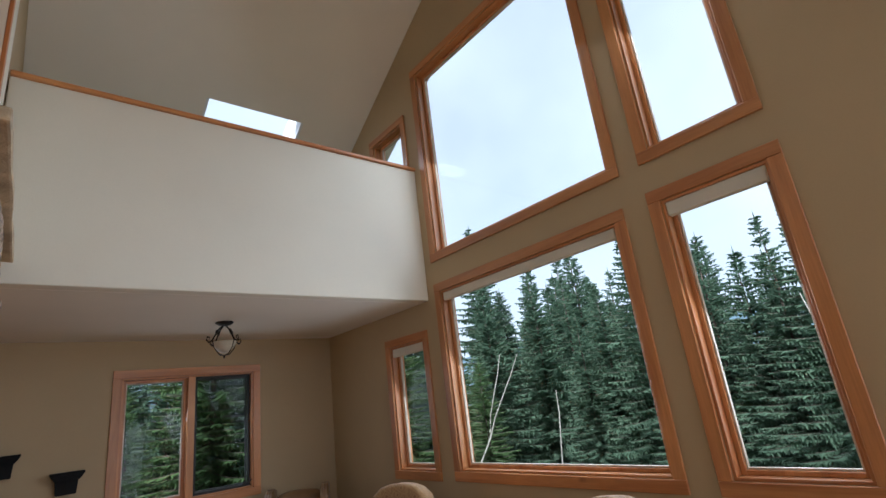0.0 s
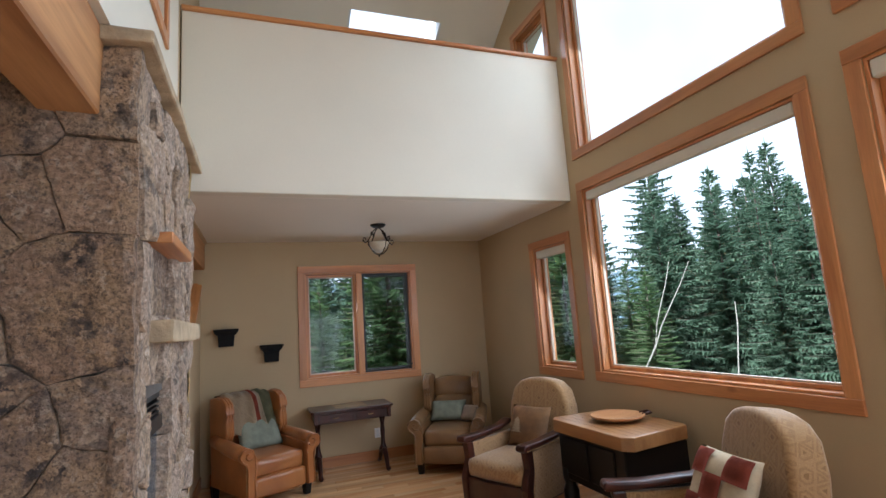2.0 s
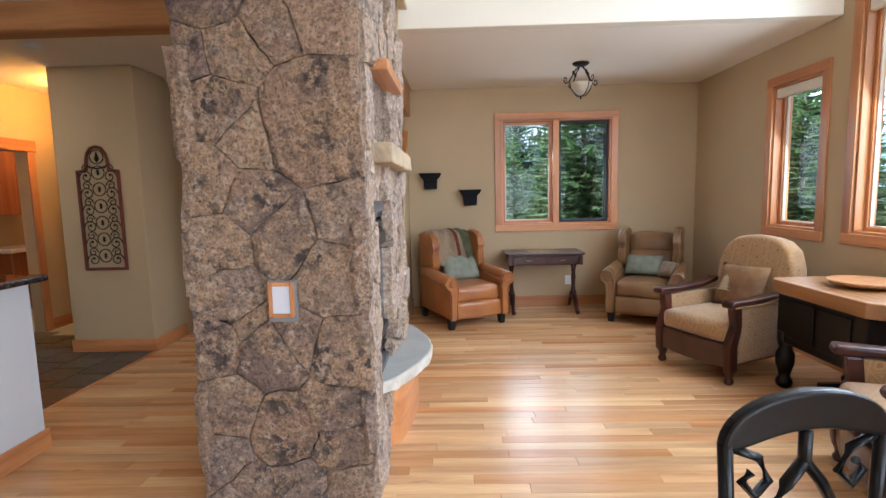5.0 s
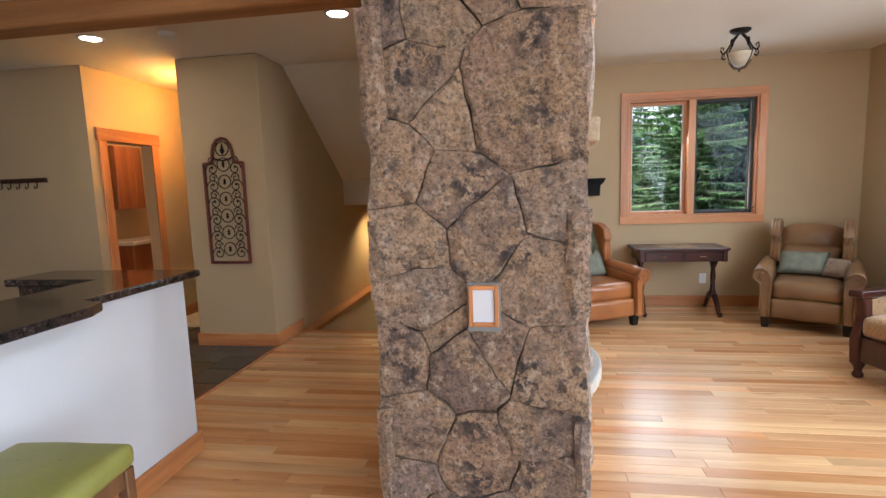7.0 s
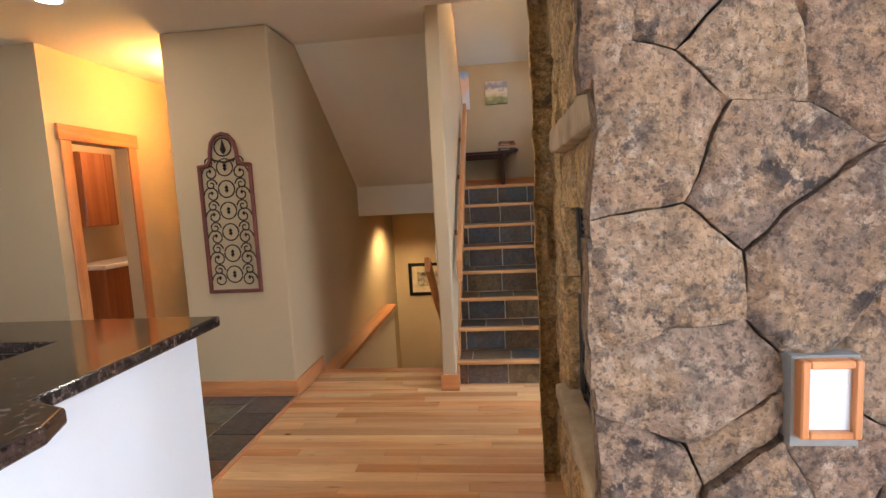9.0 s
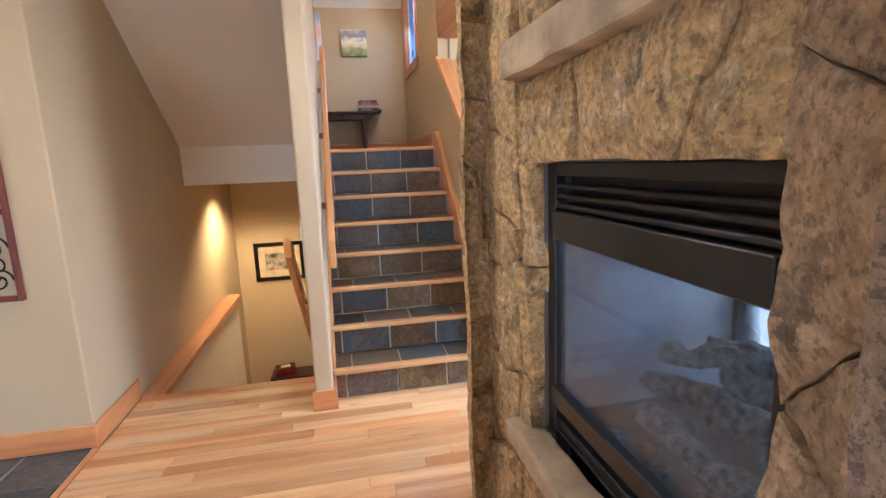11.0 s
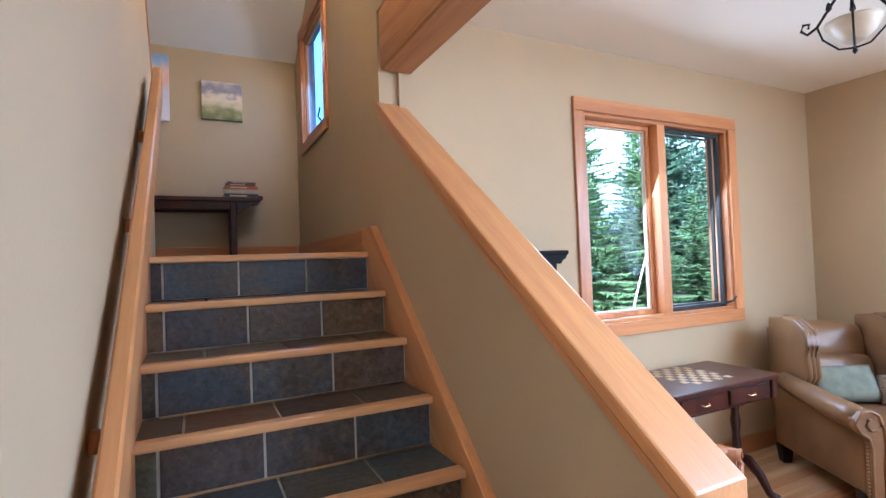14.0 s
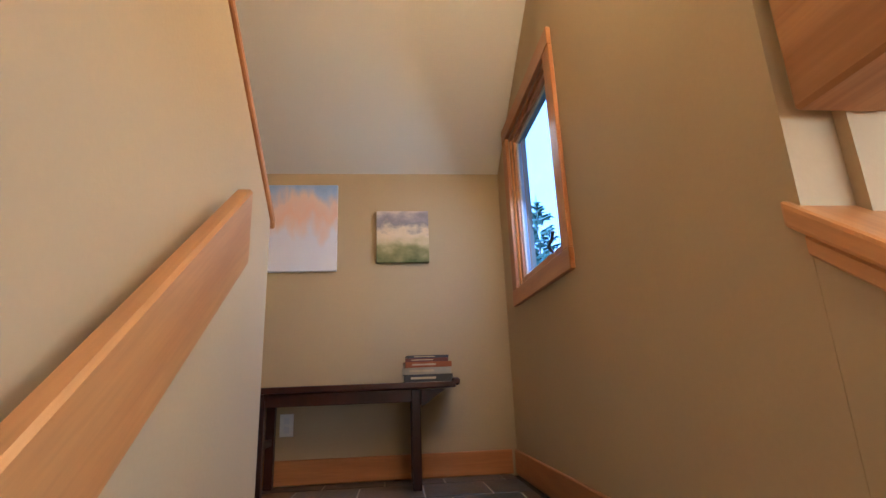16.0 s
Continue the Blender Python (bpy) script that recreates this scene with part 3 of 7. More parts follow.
# stairwell middle wall, its top sloping with the upper flight
mid = prism([(4.72, -1.9), (7.16, -1.9), (7.16, 2.52), (4.72, 4.40)], -1.668, -1.565, "yz", 0.012, seg=2)
tagged(part("wall_stair_middle", mid, PAINT_TAN_LIT), "tan stairwell dividing wall, daylight put into its paint, with a sloping top", "wall", kind="structure")
cap = prism([(7.19, 2.50), (7.19, 2.535), (4.74, 4.42), (4.74, 4.385)], -1.70, -1.560, "yz", 0.004)
tagged(part("trim_stair_cap", cap, FIR_Y), "sloping fir cap on the stair wall", "trim", kind="structure")

# upper flight seen from below, its soffit and the landing's underside
flight = prism([(5.16, 2.72), (6.72, 1.60), (6.72, 1.27), (FAR, 1.27), (FAR, LANDING - 0.03), (7.2, LANDING - 0.03), (5.16, 3.0)], -2.78, -1.657, "yz")
tagged(part("ceiling_stair_soffit", flight, PAINT_CREAM), "smooth sloping plaster soffit under the upper stairs", "ceiling", kind="structure")
tagged(part("landing_floor", box(-1.657, -0.53, 6.58, FAR, 1.27, LANDING - 0.012), MORTAR), "landing slab under slate tiles", "floor", kind="structure")
tagged(part("floor_lower_landing", box(-2.78, -1.657, 7.1, FAR, -1.9, -1.72), PLANK), "wooden floor of the lower landing", "floor", kind="structure")

# ceilings
def ceiling(name, bm, label):
    return tagged(part(name, bm, CEIL), label, "ceiling", kind="structure")


ceiling("ceiling_nook", box(-0.33, E_WALL, 4.17, N_WALL, 2.76, 3.0), "off-white ceiling under the loft")
ceiling("ceiling_kitchen", box(-8, -0.53, -4.2, 4.60, 2.72, 2.99), "off-white kitchen ceiling")
ceiling("ceiling_hall", box(-8, -2.78, 4.60, FAR, 2.72, 2.99), "off-white hall ceiling")
ceiling("ceiling_stairhead", box(-2.78, -1.657, 4.60, 5.2, 2.72, 2.99), "off-white ceiling over the stair head")
SKY = (1.28, 2.11, 5.22, 6.15)


def roof_part(y0, y1, x0, x1):
    return prism([(y0, roof_z(y0)), (y1, roof_z(y1)), (y1, roof_z(y1) + 0.3), (y0, roof_z(y0) + 0.3)], x0, x1, "yz")


roof = bmesh.new()
for y0, y1, x0, x1 in ((RIDGE, SKY[2], -8.3, 3.8), (SKY[2], SKY[3], -8.3, SKY[0]), (SKY[2], SKY[3], SKY[1] + 0.28, 3.8), (SKY[3], 9.2, -8.3, -0.43), (SKY[3], 6.9, -0.43, 3.8), (-5.0, RIDGE, -8.3, 3.8)):
    merge(roof, roof_part(y0, y1, x0, x1))
ceiling("ceiling_vault", roof, "off-white vaulted ceiling following the roof")

# loft parapet
tagged(part("wall_parapet", box(-0.32, E_WALL, 4.05, 4.17, 2.76, 4.27, 0.012, seg=3), PAINT_CREAM), "cream plastered loft parapet", "wall", kind="structure")
tagged(part("trim_parapet_cap", box(-0.32, E_WALL - 0.003, 4.02, 4.20, 4.27, 4.305, 0.006), FIR_X), "fir cap along the loft parapet", "trim", kind="structure")

# beams
tagged(part("beam", box(-0.565, -0.355, -4.2, 2.20, 2.56, 2.94, 0.008), BEAM_Y), "sawn fir ceiling beam", "beam", kind="structure")
tagged(part("beam", box(-0.53, -0.36, 3.72, N_WALL - 0.002, 2.433, 2.742, 0.008), BEAM_Y), "sawn fir beam over the stair opening", "beam", kind="structure")
tagged(part("beam", box(-8, -0.98, 3.15, 3.335, 2.547, 2.72, 0.008), BEAM_X), "sawn fir beam across the kitchen ceiling", "beam", kind="structure")


# ---- windows ----
def window(name, at, o, label, sashes=1, clear=None, shade=0.0, dark_last=False, deep=0.16, crank="", cord=0.0, forward=0.0):
    u0, u1, v0, v1 = o
    root = tagged(new(name), label, "window", kind="structure")
    run = FIR_Y if at(1, 0, 0)[1] - at(0, 0, 0)[1] else FIR_X
    c = CASE
    part("casing", slab(None, at, u0, u1, v1 - c, v1, -0.022, -0.001, 0.003), run, root)
    part("casing", slab(None, at, u0, u1, v0, v0 + c, -0.022, -0.001, 0.003), run, root)
    part("casing", slab(None, at, u0, u0 + c, v0 + c, v1 - c, -0.020, -0.001, 0.003), FIR_Z, root)
    part("casing", slab(None, at, u1 - c, u1, v0 + c, v1 - c, -0.020, -0.001, 0.003), FIR_Z, root)
    a, b, lo, hi = u0 + c, u1 - c, v0 + c, v1 - c
    j = 0.02
    part("jamb", slab(None, at, a, b, hi - j, hi - 0.001, 0.001, deep, 0.002), run, root)
    part("window_sill", slab(None, at, a, b, lo + 0.001, lo + j, 0.001, deep, 0.002), run, root)
    part("jamb", slab(None, at, a + 0.001, a + j, lo + j, hi - j, 0.001, deep, 0.002), FIR_Z, root)
    part("jamb", slab(None, at, b - j, b - 0.001, lo + j, hi - j, 0.001, deep, 0.002), FIR_Z, root)
    a, b, lo, hi = a + j, b - j, lo + j, hi - j
    n = sashes
    gap = 0.075 if n > 1 else 0
    wide = (b - a - gap * (n - 1)) / n
    for k in range(n):
        s0 = a + k * (wide + gap)
        s1 = s0 + wide
        if k:
            part("mullion", slab(None, at, s0 - gap, s0, lo, hi, 0.0, deep - 0.01, 0.003), FIR_Z, root)
        dark = dark_last and k == n - 1
        f = 0.03
        mt = SCREEN if dark else FIR_Z
        fr = bmesh.new()
        w0, w1 = (0.045, 0.075) if dark else (0.07 - forward, 0.115 - forward)
        for q in ((s0 + .001, s0 + f, lo, hi), (s1 - f, s1 - .001, lo, hi), (s0 + f, s1 - f, hi - f, hi - .001), (s0 + f, s1 - f, lo + .001, lo + f)):
            slab(fr, at, q[0], q[1], q[2], q[3], w0, w1, 0.003)
        sash = part("sash", fr, mt, root, "dark screen frame" if dark else "")
        ln = bmesh.new()
        e = 0.012
        for q in ((s0 + f, s0 + f + e, lo + f, hi - f), (s1 - f - e, s1 - f, lo + f, hi - f), (s0 + f + e, s1 - f - e, hi - f - e, hi - f), (s0 + f + e, s1 - f - e, lo + f, lo + f + e)):
            slab(ln, at, q[0], q[1], q[2], q[3], 0.085 - forward, 0.112 - forward, 0.002)
        part("glazing_bead", ln, SCREEN if dark else VINYL, sash, "pale glazing bead")
        pane = part("pane", slab(None, at, s0 + f - .005, s1 - f + .005, lo + f - .005, hi - f + .005, 0.095 - forward, 0.101 - forward), PANE_DARK if dark else clear or PANE, sash)
        pane.visible_shadow = False
    if shade:
        part("blind", slab(None, at, a + 0.003, b - 0.003, hi - shade, hi - 0.002, 0.004, 0.055, 0.008), SHADE, root, "cream cellular blind drawn up")
    if cord:
        ch = bmesh.new()
        for k in range(int(cord / 0.022)):
            bmesh.ops.create_icosphere(ch, subdivisions=1, radius=0.004, matrix=Matrix.Translation(at(a + 0.02, hi - shade - 0.01 - k * 0.022, 0.012)))
        part("bead_chain", ch, SHADE, root, "white bead chain of the blind")["kind"] = "stuff"
    if crank:
        e, g = (b, -1) if crank == "end" else (a, 1)
        cr = tube([at(e + g * 0.14, lo + 0.02, 0.0), at(e + g * 0.10, lo + 0.035, -0.03), at(e + g * 0.03, lo + 0.05, -0.035), at(e + g * 0.01, lo + 0.075, -0.035)], 0.007, 8)
        part("crank_handle", cr, BLACK, root, "dark folding crank handle")
    return root


PANE_DARK = glass("screened window glass", (0.80, 0.83, 0.83), 0.8)
window("window_1", along_x(E_WALL), E_OPEN["big"], "large fir-cased picture window", shade=0.085)
window("window_2", along_x(E_WALL), E_OPEN["side"], "tall fir-cased window with a raised blind", shade=0.10, cord=1.2)
window("window_3", along_x(E_WALL), E_OPEN["high"], "high fir-cased gable window")
window("window_4", along_x(E_WALL), E_OPEN["high_side"], "high narrow fir-cased gable window")
window("window_5", along_x(E_WALL), E_OPEN["small"], "narrow fir-cased window with a raised blind", shade=0.09, cord=0.95)
window("window_6", along_x(E_WALL), E_OPEN["loft"], "small fir-cased loft window")
window("window_7", along_y(N_WALL), N_OPEN, "fir-cased casement pair with a dark screen", 2, dark_last=True, crank="end")
# The blue of the sky is put into this pane's tint.
window("window_8", along_x(-0.53), SW_OPEN, "narrow fir-cased stairwell window", deep=0.075, crank="start", forward=0.06, clear=glass("window glass with sky blue in its tint", (0.42, 0.60, 0.95), 0.25))

# skylight shaft and its glass
shaft = bmesh.new()
for x0, x1, y0, y1 in ((SKY[0] - 0.02, SKY[0] + 0.006, SKY[2], SKY[3]), (SKY[1] + 0.274, SKY[1] + 0.30, SKY[2], SKY[3])):
    merge(shaft, prism([(y0, roof_z(y0) - 0.001), (y1, roof_z(y1) - 0.001), (y1, roof_z(y1) + 0.5), (y0, roof_z(y0) + 0.5)], x0, x1, "yz"))
tagged(part("skylight_shaft", shaft, PAINT_WHITE), "white skylight shaft in the vault", "skylight", kind="structure")
sl = part("skylight_pane", prism([(SKY[2], roof_z(SKY[2]) + 0.44), (SKY[3], roof_z(SKY[3]) + 0.44), (SKY[3], roof_z(SKY[3]) + 0.45), (SKY[2], roof_z(SKY[2]) + 0.45)], SKY[0], SKY[1] + 0.28, "yz"), PANE)
tagged(sl, "clear skylight pane in the roof", "skylight", kind="structure")
sl.visible_shadow = False
# trimmed opening high in the upper wall
grille = tagged(new("window_9"), "fir-trimmed inner opening in the upper wall", "window", kind="structure")
for q in ((2.20, 3.38, 5.2, 5.28), (2.20, 3.38, 3.54, 3.62), (2.20, 2.28, 3.62, 5.2), (3.30, 3.38, 3.62, 5.2)):
    part("casing", slab(None, along_x(-0.32), *q, 0.001, 0.022, 0.003), FIR_Z, grille)
part("backing", box(-0.50, -0.48, 2.28, 3.30, 3.62, 5.2), FIR_Z, grille)


# ---- baseboards and trim ----
def base(x0, x1, y0, y1, z=0.0, name="baseboard", h=0.125):
    run = FIR_X if abs(x1 - x0) > abs(y1 - y0) else FIR_Y
    tagged(part(name, box(x0, x1, y0, y1, z + 0.002, z + h, 0.004), run), "fir baseboard along the wall", "baseboard", kind="structure")


base(-0.30, E_WALL, N_WALL - 0.018, N_WALL - 0.001)
base(E_WALL - 0.018, E_WALL - 0.001, -4.0, N_WALL - 0.02)
base(-3.60, -2.765, 4.632, 4.649)
base(-2.779, -2.762, 4.65, 5.22)
base(-3.604, -3.587, 4.65, 7.6)
base(-2.77, -0.56, FAR - 0.018, FAR - 0.001, LANDING)
base(-0.548, -0.531, 6.56, FAR - 0.02, LANDING)
base(-8, -4.53, 4.582, 4.599)
base(-4.529, -4.512, 5.52, 7.6)
base(-2.78, -1.657, FAR - 0.018, FAR - 0.001, -1.72)
newel_base = bmesh.new()
box(-1.682, -1.546, 4.702, 4.719, 0.002, 0.125, 0.003, newel_base)
box(-1.564, -1.547, 4.72, 4.80, 0.002, 0.125, 0.003, newel_base)
tagged(part("baseboard", newel_base, FIR_X), "fir base round the foot of the stair wall", "baseboard", kind="structure")
# bathroom door casing
for q in ((4.70, 4.80, 0, 2.03), (5.42, 5.52, 0, 2.03)):
    tagged(part("trim_door", slab(None, along_x(-4.53), *q, 0.001, 0.022, 0.003), FIR_Z), "upright fir door casing", "trim", kind="structure")
tagged(part("trim_door", slab(None, along_x(-4.53), 4.68, 5.54, 2.03, 2.155, 0.001, 0.028, 0.004), FIR_Y), "fir door head casing", "trim", kind="structure")


# ---- stairs ----
def nosing_y(k):
    return 4.80 + (k - 1) * GO


stairs = tagged(new("stairs"), "slate-faced stairs with fir nosings", "stairs", kind="structure")
RIGHT, LEFT = -0.57, -1.563
for k in range(1, 9):
    y, z = nosing_y(k), k * RISE
    y2 = nosing_y(k + 1) + 0.03 if k < 8 else 6.66
    part("tread_base", box(LEFT, RIGHT, y + 0.045, y2, z - RISE + 0.0, z - 0.012), GROUT, stairs)
    part("nosing", box(LEFT + 0.002, RIGHT - 0.002, y, y + 0.055, z - 0.03, z, 0.008, seg=2), FIR_HIGHLIT, stairs)
skirt = [(4.76, 0.0), (4.76, 0.13), (nosing_y(8) - 0.03, 8 * RISE + 0.13), (6.55, LANDING + 0.127), (6.62, LANDING + 0.127), (6.62, LANDING - 0.3), (5.2, 0.0)]
part("skirt_board", prism(skirt, RIGHT, -0.531, "yz", 0.003), FIR_SLOPE, stairs)
skirt2 = [(4.80, 0.13), (nosing_y(8) - 0.03, 8 * RISE + 0.13), (6.62, LANDING + 0.127), (6.62, LANDING - 0.3), (5.2, 0.0), (4.80, 0.0)]
part("skirt_board", prism(skirt2, -1.5645, -1.548, "yz", 0.003), FIR_SLOPE, stairs)
# half wall beside the flight, with its cap
half = prism([(4.72, 0.0), (6.385, 0.0), (6.385, 2.22), (4.72, 0.985)], -0.53, -0.40, "yz", 0.0012)
tagged(part("wall_stair_half", half, PAINT_TAN), "tan half wall stepping up beside the stairs", "wall", kind="structure")
capw = prism([(4.675, 0.965), (4.675, 1.012), (6.41, 2.297), (6.41, 2.25)], -0.547, -0.388, "yz", 0.008, seg=2)
tagged(part("trim_half_wall_cap", capw, FIR_SLOPE), "broad sloping fir cap on the half wall", "trim", kind="structure")
under = prism([(4.69, 0.94), (4.69, 0.975), (6.384, 2.23), (6.384, 2.195)], -0.540, -0.392, "yz", 0.004)
tagged(part("trim_half_wall_cap", under, FIR_SLOPE), "fir bed moulding under the cap", "trim", kind="structure")
base(-0.545, -0.385, 4.70, 4.718)
base(-0.399, -0.382, 4.72, 6.34)

handrail = thing("handrail", "square fir handrail fixed to the stair wall", "handrail")
part("rail", prism([(4.84, 0.80), (4.84, 0.97), (6.72, 2.445), (6.72, 2.275)], -1.533, -1.495, "yz", 0.006), FIR_SLOPE, handrail)
for y in (5.2, 5.8, 6.3):
    z = 0.88 + (y - 4.84) * 0.785
    part("bracket", box(-1.5645, -1.532, y, y + 0.03, z - 0.04, z), FIR_X, handrail)
ledge = box(-2.779, -2.66, 5.22, 7.75, -1.9, -0.04, 0.03, seg=4)
tagged(part("wall_lower_ledge", ledge, PAINT_CREAM), "pale plastered ledge along the lower stairs", "wall", kind="structure")
tagged(part("trim_ledge_cap", box(-2.778, -2.63, 5.20, 7.78, -0.04, 0.01, 0.008, seg=2), FIR_Y), "fir cap on the lower ledge", "trim", kind="structure")
lower_rail = thing("handrail", "fir handrail going down beside the lower stairs", "handrail")
part("rail", prism([(5.0, 0.86), (5.0, 0.98), (7.14, -0.66), (7.14, -0.80)], -1.80, -1.755, "yz", 0.006), FIR_RAIL, lower_rail)
part("bracket", box(-1.756, -1.656, 5.6, 5.63, 0.40, 0.44), FIR_X, lower_rail)
part("bracket", box(-1.756, -1.656, 6.8, 6.83, -0.52, -0.48), FIR_X, lower_rail)
# lower stairs, going down under the soffit
down = tagged(new("lower_stairs"), "wooden stairs going down to the lower landing", "stairs", kind="structure")
for k in range(1, 9):
    part("tread", box(-2.779, -1.657, 5.2 + (k - 1) * 0.235, 5.2 + k * 0.235, -k * 0.2 - 0.19, -k * 0.2 - 0.01, 0.004), PLANK, down)
part("stair_lip", box(-2.76, -1.66, 5.13, 5.22, -0.05, 0.004, 0.006), FIR_X, down)

# ---- stone chimney ----
CX0, CX1, CY0, CY1, CTOP = -1.04, -0.21, 2.16, 3.80, 2.88
WX = -0.955
chimney = tagged(new("stone_chimney"), "rough lichened stone chimney with a see-through fireplace", "fireplace", kind="structure")
core = bmesh.new()
FB = (2.42, 3.22, 0.46, 1.375)
for x0, x1, y0, y1, z0, z1 in ((WX + .055, CX1 - .055, CY0 + .055, FB[0], 0, CTOP), (WX + .055, CX1 - .055, FB[1], CY1 - .22, 0, CTOP), (WX + .055, CX1 - .055, FB[0], FB[1], 0, FB[2]), (WX + .055, CX1 - .055, FB[0], FB[1], FB[3], CTOP)):
    box(x0, x1, y0, y1, z0, z1, 0, core)
part("core", core, MORTAR, chimney, "dark mortar core")


def clip(poly, px, py, nx, ny):
    out = []
    for i, (ax, ay) in enumerate(poly):
        bx, by = poly[(i + 1) % len(poly)]
        da, db = (ax - px) * nx + (ay - py) * ny, (bx - px) * nx + (by - py) * ny
        if da <= 0:
            out.append((ax, ay))
        if (da < 0 < db) or (db < 0 < da):
            k = da / (da - db)
            out.append((ax + (bx - ax) * k, ay + (by - ay) * k))
    return out


def seeded(u0, u1, v0, v1, seeds):
    """Convex pieces round given middles (u, v, weight); heavier ones are larger."""
    out = []
    for i, p in enumerate(seeds):
        poly = [(u0, v0), (u1, v0), (u1, v1), (u0, v1)]
        for j, q in enumerate(seeds):
            if i != j and len(poly) > 2:
                d2 = (q[0] - p[0]) ** 2 + (q[1] - p[1]) ** 2
                k = 0.5 + (p[2] - q[2]) / (2 * d2)
                poly = clip(poly, p[0] + (q[0] - p[0]) * k, p[1] + (q[1] - p[1]) * k, q[0] - p[0], q[1] - p[1])
        if len(poly) > 2:
            out.append(poly)
    return out


def cells(u0, u1, v0, v1, size, rng, stretch=0.8):
    """Random convex pieces that fill a rectangle."""
    n = max(1, round((u1 - u0) * (v1 - v0) / (size * size)))
    pts = []
    tries = 0
    while len(pts) < n and tries < 4000:
        tries += 1
        p = (rng.uniform(u0, u1), rng.uniform(v0, v1))
        far = size * rng.choice((0.3, 0.6, 0.95))
        if all(math.hypot(p[0] - q[0], (p[1] - q[1]) / stretch) > far for q in pts):
            pts.append(p)
    out = []
    for i, p in enumerate(pts):
        poly = [(u0, v0), (u1, v0), (u1, v1), (u0, v1)]
        for j, q in enumerate(pts):
            if i != j and len(poly) > 2:
                poly = clip(poly, (p[0] + q[0]) / 2, (p[1] + q[1]) / 2, q[0] - p[0], q[1] - p[1])
        if len(poly) > 2:
            out.append(poly)
    return out


def rough_stone(poly, at, depth, proud, rng, gap=0.0016, warp=0.012):
    """One stone: a jagged outline with a broken rim and an uneven, chipped face."""
    bm = bmesh.new()
    bm.faces.new([bm.verts.new((u, v, 0)) for u, v in poly])
    bmesh.ops.recalc_face_normals(bm, faces=bm.faces)
    bmesh.ops.inset_region(bm, faces=bm.faces[:], thickness=0.006)
    cx, cy = sum(p[0] for p in poly) / len(poly), sum(p[1] for p in poly) / len(poly)
    step = 0.034
    for axis in (0, 1):
        lo, hi = min(p[axis] for p in poly), max(p[axis] for p in poly)
        n = max(1, round((hi - lo) / step))
        for k in range(1, n):
            co, no = [0, 0, 0], [0, 0, 0]
            co[axis], no[axis] = lo + (hi - lo) * (k + rng.uniform(-.2, .2)) / n, 1
            bmesh.ops.bisect_plane(bm, geom=bm.verts[:] + bm.edges[:] + bm.faces[:], dist=1e-6, plane_co=co, plane_no=no)
    seed = rng.uniform(0, 100)
    tilt = (rng.uniform(-.07, .07), rng.uniform(-.07, .07))
    sides = []
    for i, p in enumerate(poly):
        q = poly[(i + 1) % len(poly)]
        ln = math.dist(p, q) or 1e-6
        sides.append((p, (-(q[1] - p[1]) / ln, (q[0] - p[0]) / ln)))
    for v in bm.verts:
        u, w = v.co.x, v.co.y
        d = min(abs((u - p[0]) * no[0] + (w - p[1]) * no[1]) for p, no in sides)
        du, dv = cx - u, cy - w
        dist = math.hypot(du, dv) or 1e-6
        pull = (gap + 0.007 * max(0, noise.noise((u * 20 + seed, w * 20, 0.5)))) / dist if d < 0.012 else 0
        x = u + du * pull + warp * (noise.noise((u * 5.5, w * 5.5, 5)) + 0.5 * noise.noise((u * 16, w * 16, 6)))
        y = w + dv * pull + warp * (noise.noise((u * 5.5, w * 5.5, 9)) + 0.5 * noise.noise((u * 16, w * 16, 11)))
        z = proud * (0.66 + 0.34 * min(1, d / 0.006)) + 0.011 * noise.noise((x * 7 + seed, y * 7, 3)) + 0.010 * noise.noise((x * 19 + seed, y * 19, 8))
        z -= 0.012 * max(0, noise.noise((x * 5 + seed, y * 9, 31)) - 0.15) + 0.004 * noise.noise((x * 50, y * 50, seed))
        v.co = (x, y, z + (x - cx) * tilt[0] + (y - cy) * tilt[1])
    rim = [e for e in bm.edges if e.is_boundary]
    out = bmesh.ops.extrude_edge_only(bm, edges=rim)
    for g in out["geom"]:
        if isinstance(g, bmesh.types.BMVert):
            g.co.z = -depth
    for v in bm.verts:
        v.co = at(*v.co)
    bmesh.ops.recalc_face_normals(bm, faces=bm.faces)
    return bm


def stone_face(at, areas, size, material, seed, strips=(), depth=0.05, most=0.034, least=0.016):
    rng = random.Random(seed)
    polys = [p for a in areas for p in cells(*a, size, rng)]
    polys += [[(a, c), (b, c), (b, d), (a, d)] for a, b, c, d in strips]
    for p in polys:
        part("stone", rough_stone(p, at, depth, rng.uniform(least, most), rng), material, chimney)


def face_front(u, v, w):
    return (u, CY0 + 0.03 - w, v)


def face_back(u, v, w):
    return (u, CY1 - 0.03 + w - 0.17 * (CX1 - u) / (CX1 - CX0), v)


def face_east(u, v, w):
    return (CX1 - 0.03 + w, u, v)


def face_west(u, v, w):
    return (WX + 0.03 - w, u, v)


